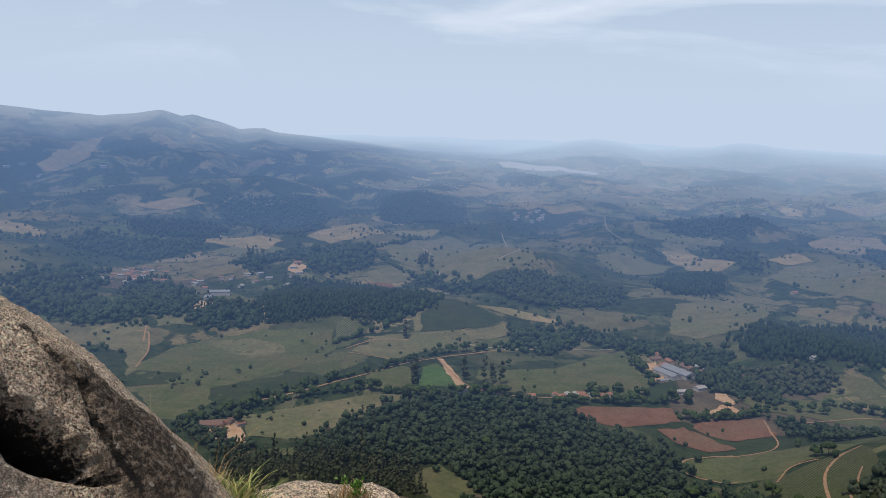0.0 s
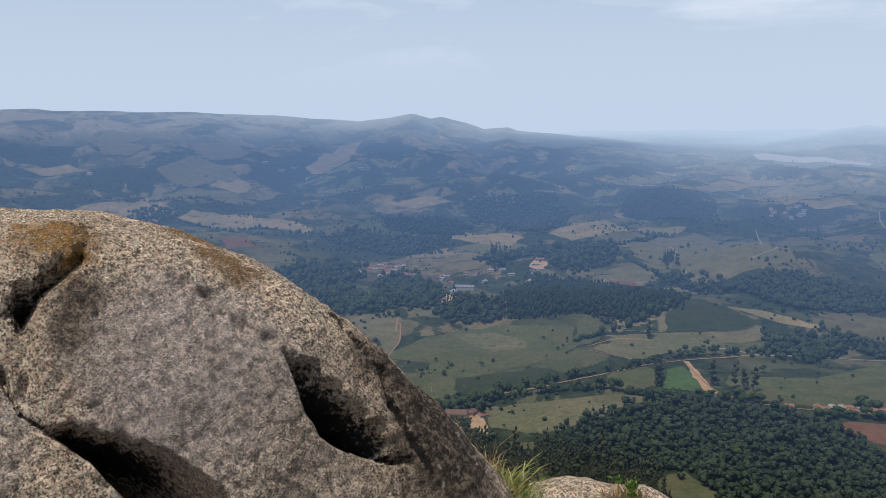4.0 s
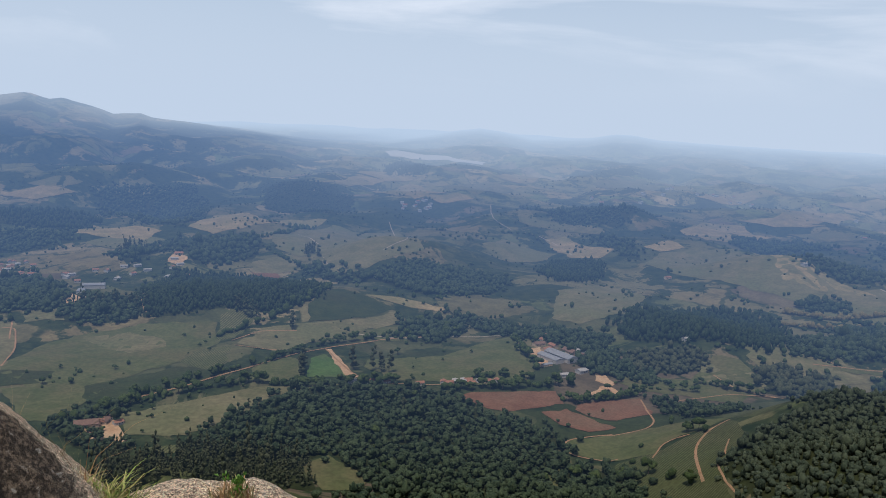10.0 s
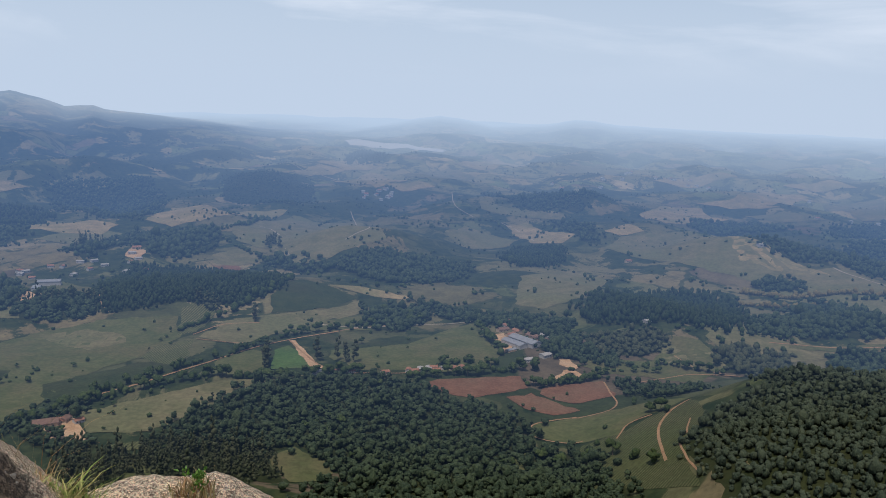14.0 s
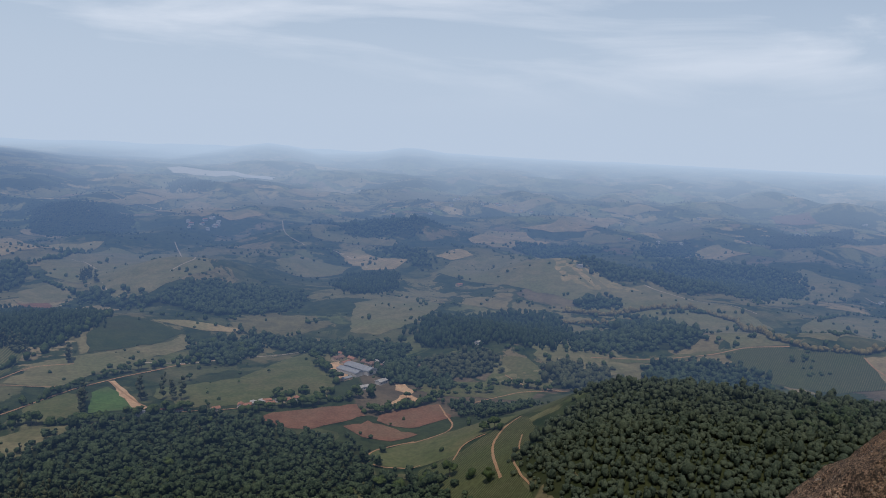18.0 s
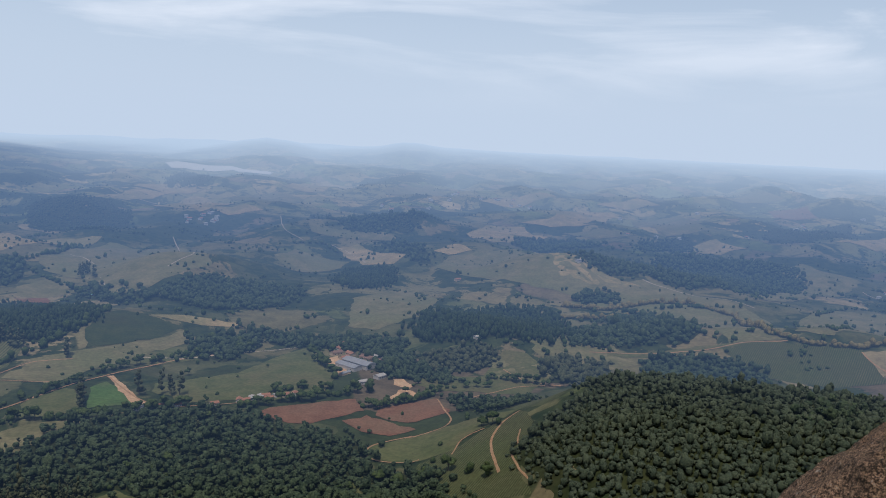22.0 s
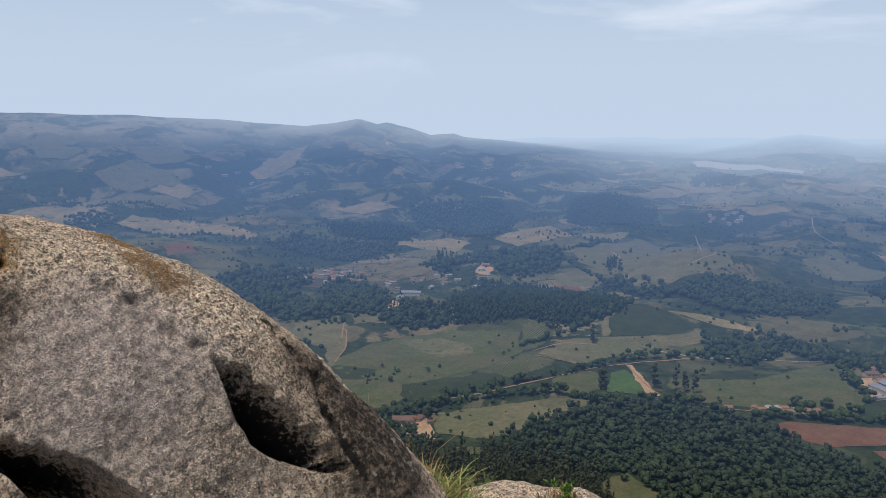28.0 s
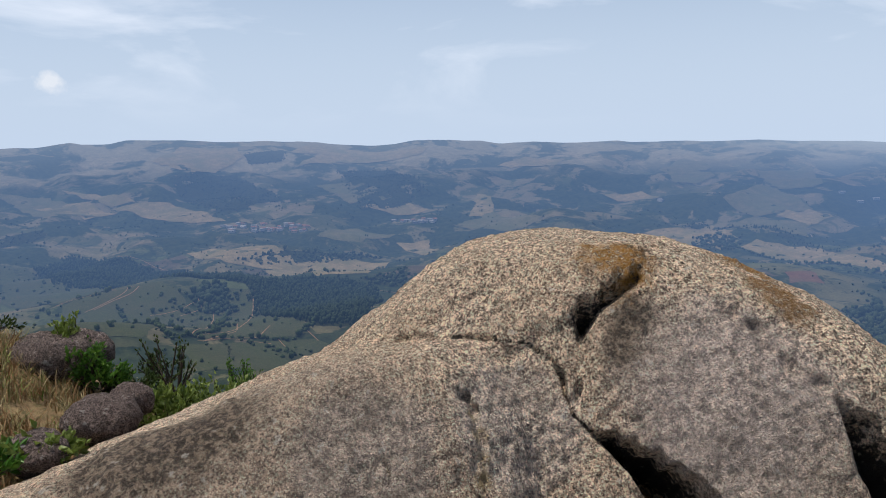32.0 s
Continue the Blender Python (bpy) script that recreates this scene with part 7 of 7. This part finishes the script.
def shrub(name, label, category, place, wide, tall, twigs, per_twig, leaf, leaf_size, seed, trunk=0.012, open_crown=False):
    """A plant: woody stems that fork, leaves along the outer twigs."""
    g = np.random.default_rng(seed)
    ob = thing(name, label, category, place)
    bm = bmesh.new()
    lv, lf = [], []

    def leaf_at(q, out):
        d = Vector(out) + Vector(g.normal(size=3)) * 0.5
        d.normalize()
        s = Vector(g.normal(size=3)).cross(d).normalized()
        size = leaf_size * g.uniform(0.6, 1.25)
        up = d.cross(s) * size * 0.15
        o = len(lv)
        lv.extend([q, q + d * size * 0.45 + s * size * 0.27 + up, q + d * size, q + d * size * 0.45 - s * size * 0.27 + up, q + d * size * 0.5 - up])
        lf.extend([(o, o + 4, o + 1), (o + 1, o + 4, o + 2), (o, o + 3, o + 4), (o + 4, o + 3, o + 2)])

    mains = max(2, twigs // 7)
    for k in range(mains):
        a = 6.283 * (k + g.random()) / mains
        root = Vector((g.normal() * 0.03, g.normal() * 0.03, -0.08))
        fork = Vector((math.cos(a) * wide * 0.25, math.sin(a) * wide * 0.25, tall * g.uniform(0.35, 0.6)))
        if open_crown:
            fork.x, fork.y = fork.x * 0.4, fork.y * 0.4
        tube_into(bm, root, fork, trunk, trunk * 0.7)
        for j in range(twigs // mains):
            b = a + g.normal() * 0.9
            q = wide * 0.5 * math.sqrt(g.random())
            tip = Vector((math.cos(b) * q + fork.x * 0.4, math.sin(b) * q + fork.y * 0.4, tall * g.uniform(0.5, 1.0) if not open_crown else tall * g.uniform(0.7, 1.0)))
            tube_into(bm, fork, tip, trunk * 0.5, trunk * 0.2, 4)
            way_ = (tip - fork).normalized()
            for _ in range(per_twig):
                u = g.uniform(0.45, 1.05)
                leaf_at(fork.lerp(tip, u) + Vector(g.normal(size=3)) * leaf_size * 0.35, way_ + Vector((0, 0, 0.2)))
    part("stem", bm, M["twig"], ob)
    part("foliage", (lv, lf), M[leaf], ob)
    return ob


def on_bank(az, d, up=0.0):
    x, y = d * math.sin(radians(az)), d * math.cos(radians(az))
    return x, y, float(bank_height(np.array(x), np.array(y))) + up


def plant(name, label, category, az, d, top, wide, twigs, per_twig, leaf, leaf_size, seed, trunk=0.012, open_crown=False):
    """A plant on the bank that reaches up to a given bearing over it."""
    x, y, z = on_bank(az, d)
    tall = max(0.2, EYE + d * math.tan(radians(top)) - z)
    shrub(name, label, category, (x, y, z), wide, tall, twigs, per_twig, leaf, leaf_size, seed, trunk, open_crown)


plant("bush", "upright fresh green bush on a dry grass bank", "bush", -79.3, 7.9, -11.4, 0.34, 44, 26, "fresh_leaf", 0.05, 1)
plant("bush", "tall thin yellow-green shoots above a bush", "bush", -80.2, 8.2, -9.4, 0.22, 22, 16, "lime_leaf", 0.055, 2)
plant("bush", "dull green bush on the crest of a bank", "bush", -84.4, 8.9, -9.3, 0.6, 26, 18, "dull_leaf", 0.045, 3)
plant("bush", "green low bush trailing down a grass bank", "bush", -78.4, 7.9, -12.7, 0.45, 36, 22, "fresh_leaf", 0.05, 4)
plant("bush", "green low bush trailing down a grass bank", "bush", -77.0, 8.1, -13.6, 0.45, 30, 22, "dull_leaf", 0.05, 14)
shrub("leafy_shrub", "broad-leaved yellow-green shrub at the foot of a boulder", "shrub", on_bank(-82.2, 5.9), 0.5, 0.30, 26, 16, "lime_leaf", 0.075, 5)
shrub("leafy_shrub", "broad-leaved green shrub growing beside stones", "shrub", on_bank(-85.8, 5.8), 0.6, 0.32, 30, 16, "fresh_leaf", 0.085, 6)
plant("leafy_shrub", "yellow-green shrub along the edge of a boulder", "shrub", -75.2, 7.6, -15.0, 0.6, 36, 18, "lime_leaf", 0.07, 7)
plant("leafy_shrub", "yellow-green shrub along the edge of a boulder", "shrub", -73.0, 7.9, -15.0, 0.8, 36, 18, "lime_leaf", 0.07, 8)
plant("leafy_shrub", "green shrub low behind a boulder", "shrub", -70.9, 8.2, -14.9, 0.7, 34, 18, "lime_leaf", 0.065, 9)
plant("sapling", "small dark crooked tree with thin tufts of leaves", "tree", -74.4, 9.6, -11.7, 0.75, 26, 18, "dull_leaf", 0.05, 10, 0.035, True)
plant("sapling", "small flat-topped tree with feathery light green leaves", "tree", -69.5, 9.8, -13.6, 0.50, 44, 30, "fresh_leaf", 0.035, 11, 0.018, True)

# ---- the pocket of soil between the rocks, with its tuft ----
pocket = spot(-17.6, -29.6, 4.4)


def pocket_field(p):
    return egg(p, pocket, (0.42, 0.36, 0.26), 17) + 0.03 * lumps(p, 0.3, 2.0) + 0.01 * lumps(p, 0.1, 1.0)


tagged(carve("soil_mound", pocket + np.array([0, 0, -0.02]), pocket_field, 0.8, M["bank"], 90, 60), "small mound of dry soil between two rocks", "soil")


def tuft(k, az, el, d, spread, tall, width, material, name, label, lean=0.8):
    mid = spot(az, el, d)
    a, q = rng.uniform(0, 6.283, k), spread * np.sqrt(rng.random(k))
    pts = np.stack([mid[0] + np.cos(a) * q, mid[1] + np.sin(a) * q, mid[2] - 0.25 * q ** 2 / max(spread, 0.01)], -1)
    return blade_stuff(name, pts, tall * rng.uniform(0.35, 1.0, k), width, lean, M[material], label)


tuft(1100, -17.2, -27.0, 4.3, 0.30, 0.26, 0.004, "straw", "grass_tuft", "tuft of dry yellow grass between two rocks", 1.0)
tuft(600, -15.8, -27.0, 4.3, 0.28, 0.24, 0.005, "green_blade", "grass_tuft", "tuft of green grass between two rocks", 1.0)
tuft(40, -17.4, -26.0, 4.35, 0.30, 0.66, 0.0018, "straw", "grass_stalks", "thin tall dry grass stalks over a tuft", 0.9)
tuft(140, -6.8, -26.6, 4.2, 0.12, 0.13, 0.004, "straw", "grass_tuft", "little dry tuft on a pale rock", 1.0)
shrub("fern", "small bright green fern beside dry grass", "fern", tuple(spot(-18.6, -27.2, 4.3)), 0.30, 0.24, 14, 16, "fresh_leaf", 0.045, 21, 0.004)
shrub("fern", "tiny bright green plant on a pale rock", "fern", tuple(spot(-6.9, -26.4, 4.2)), 0.11, 0.09, 8, 9, "fresh_leaf", 0.028, 22, 0.003)
tuft(120, -70, -26.5, 3.1, 0.12, 0.16, 0.003, "straw", "grass_tuft", "few dry blades at the foot of a boulder", 1.0)
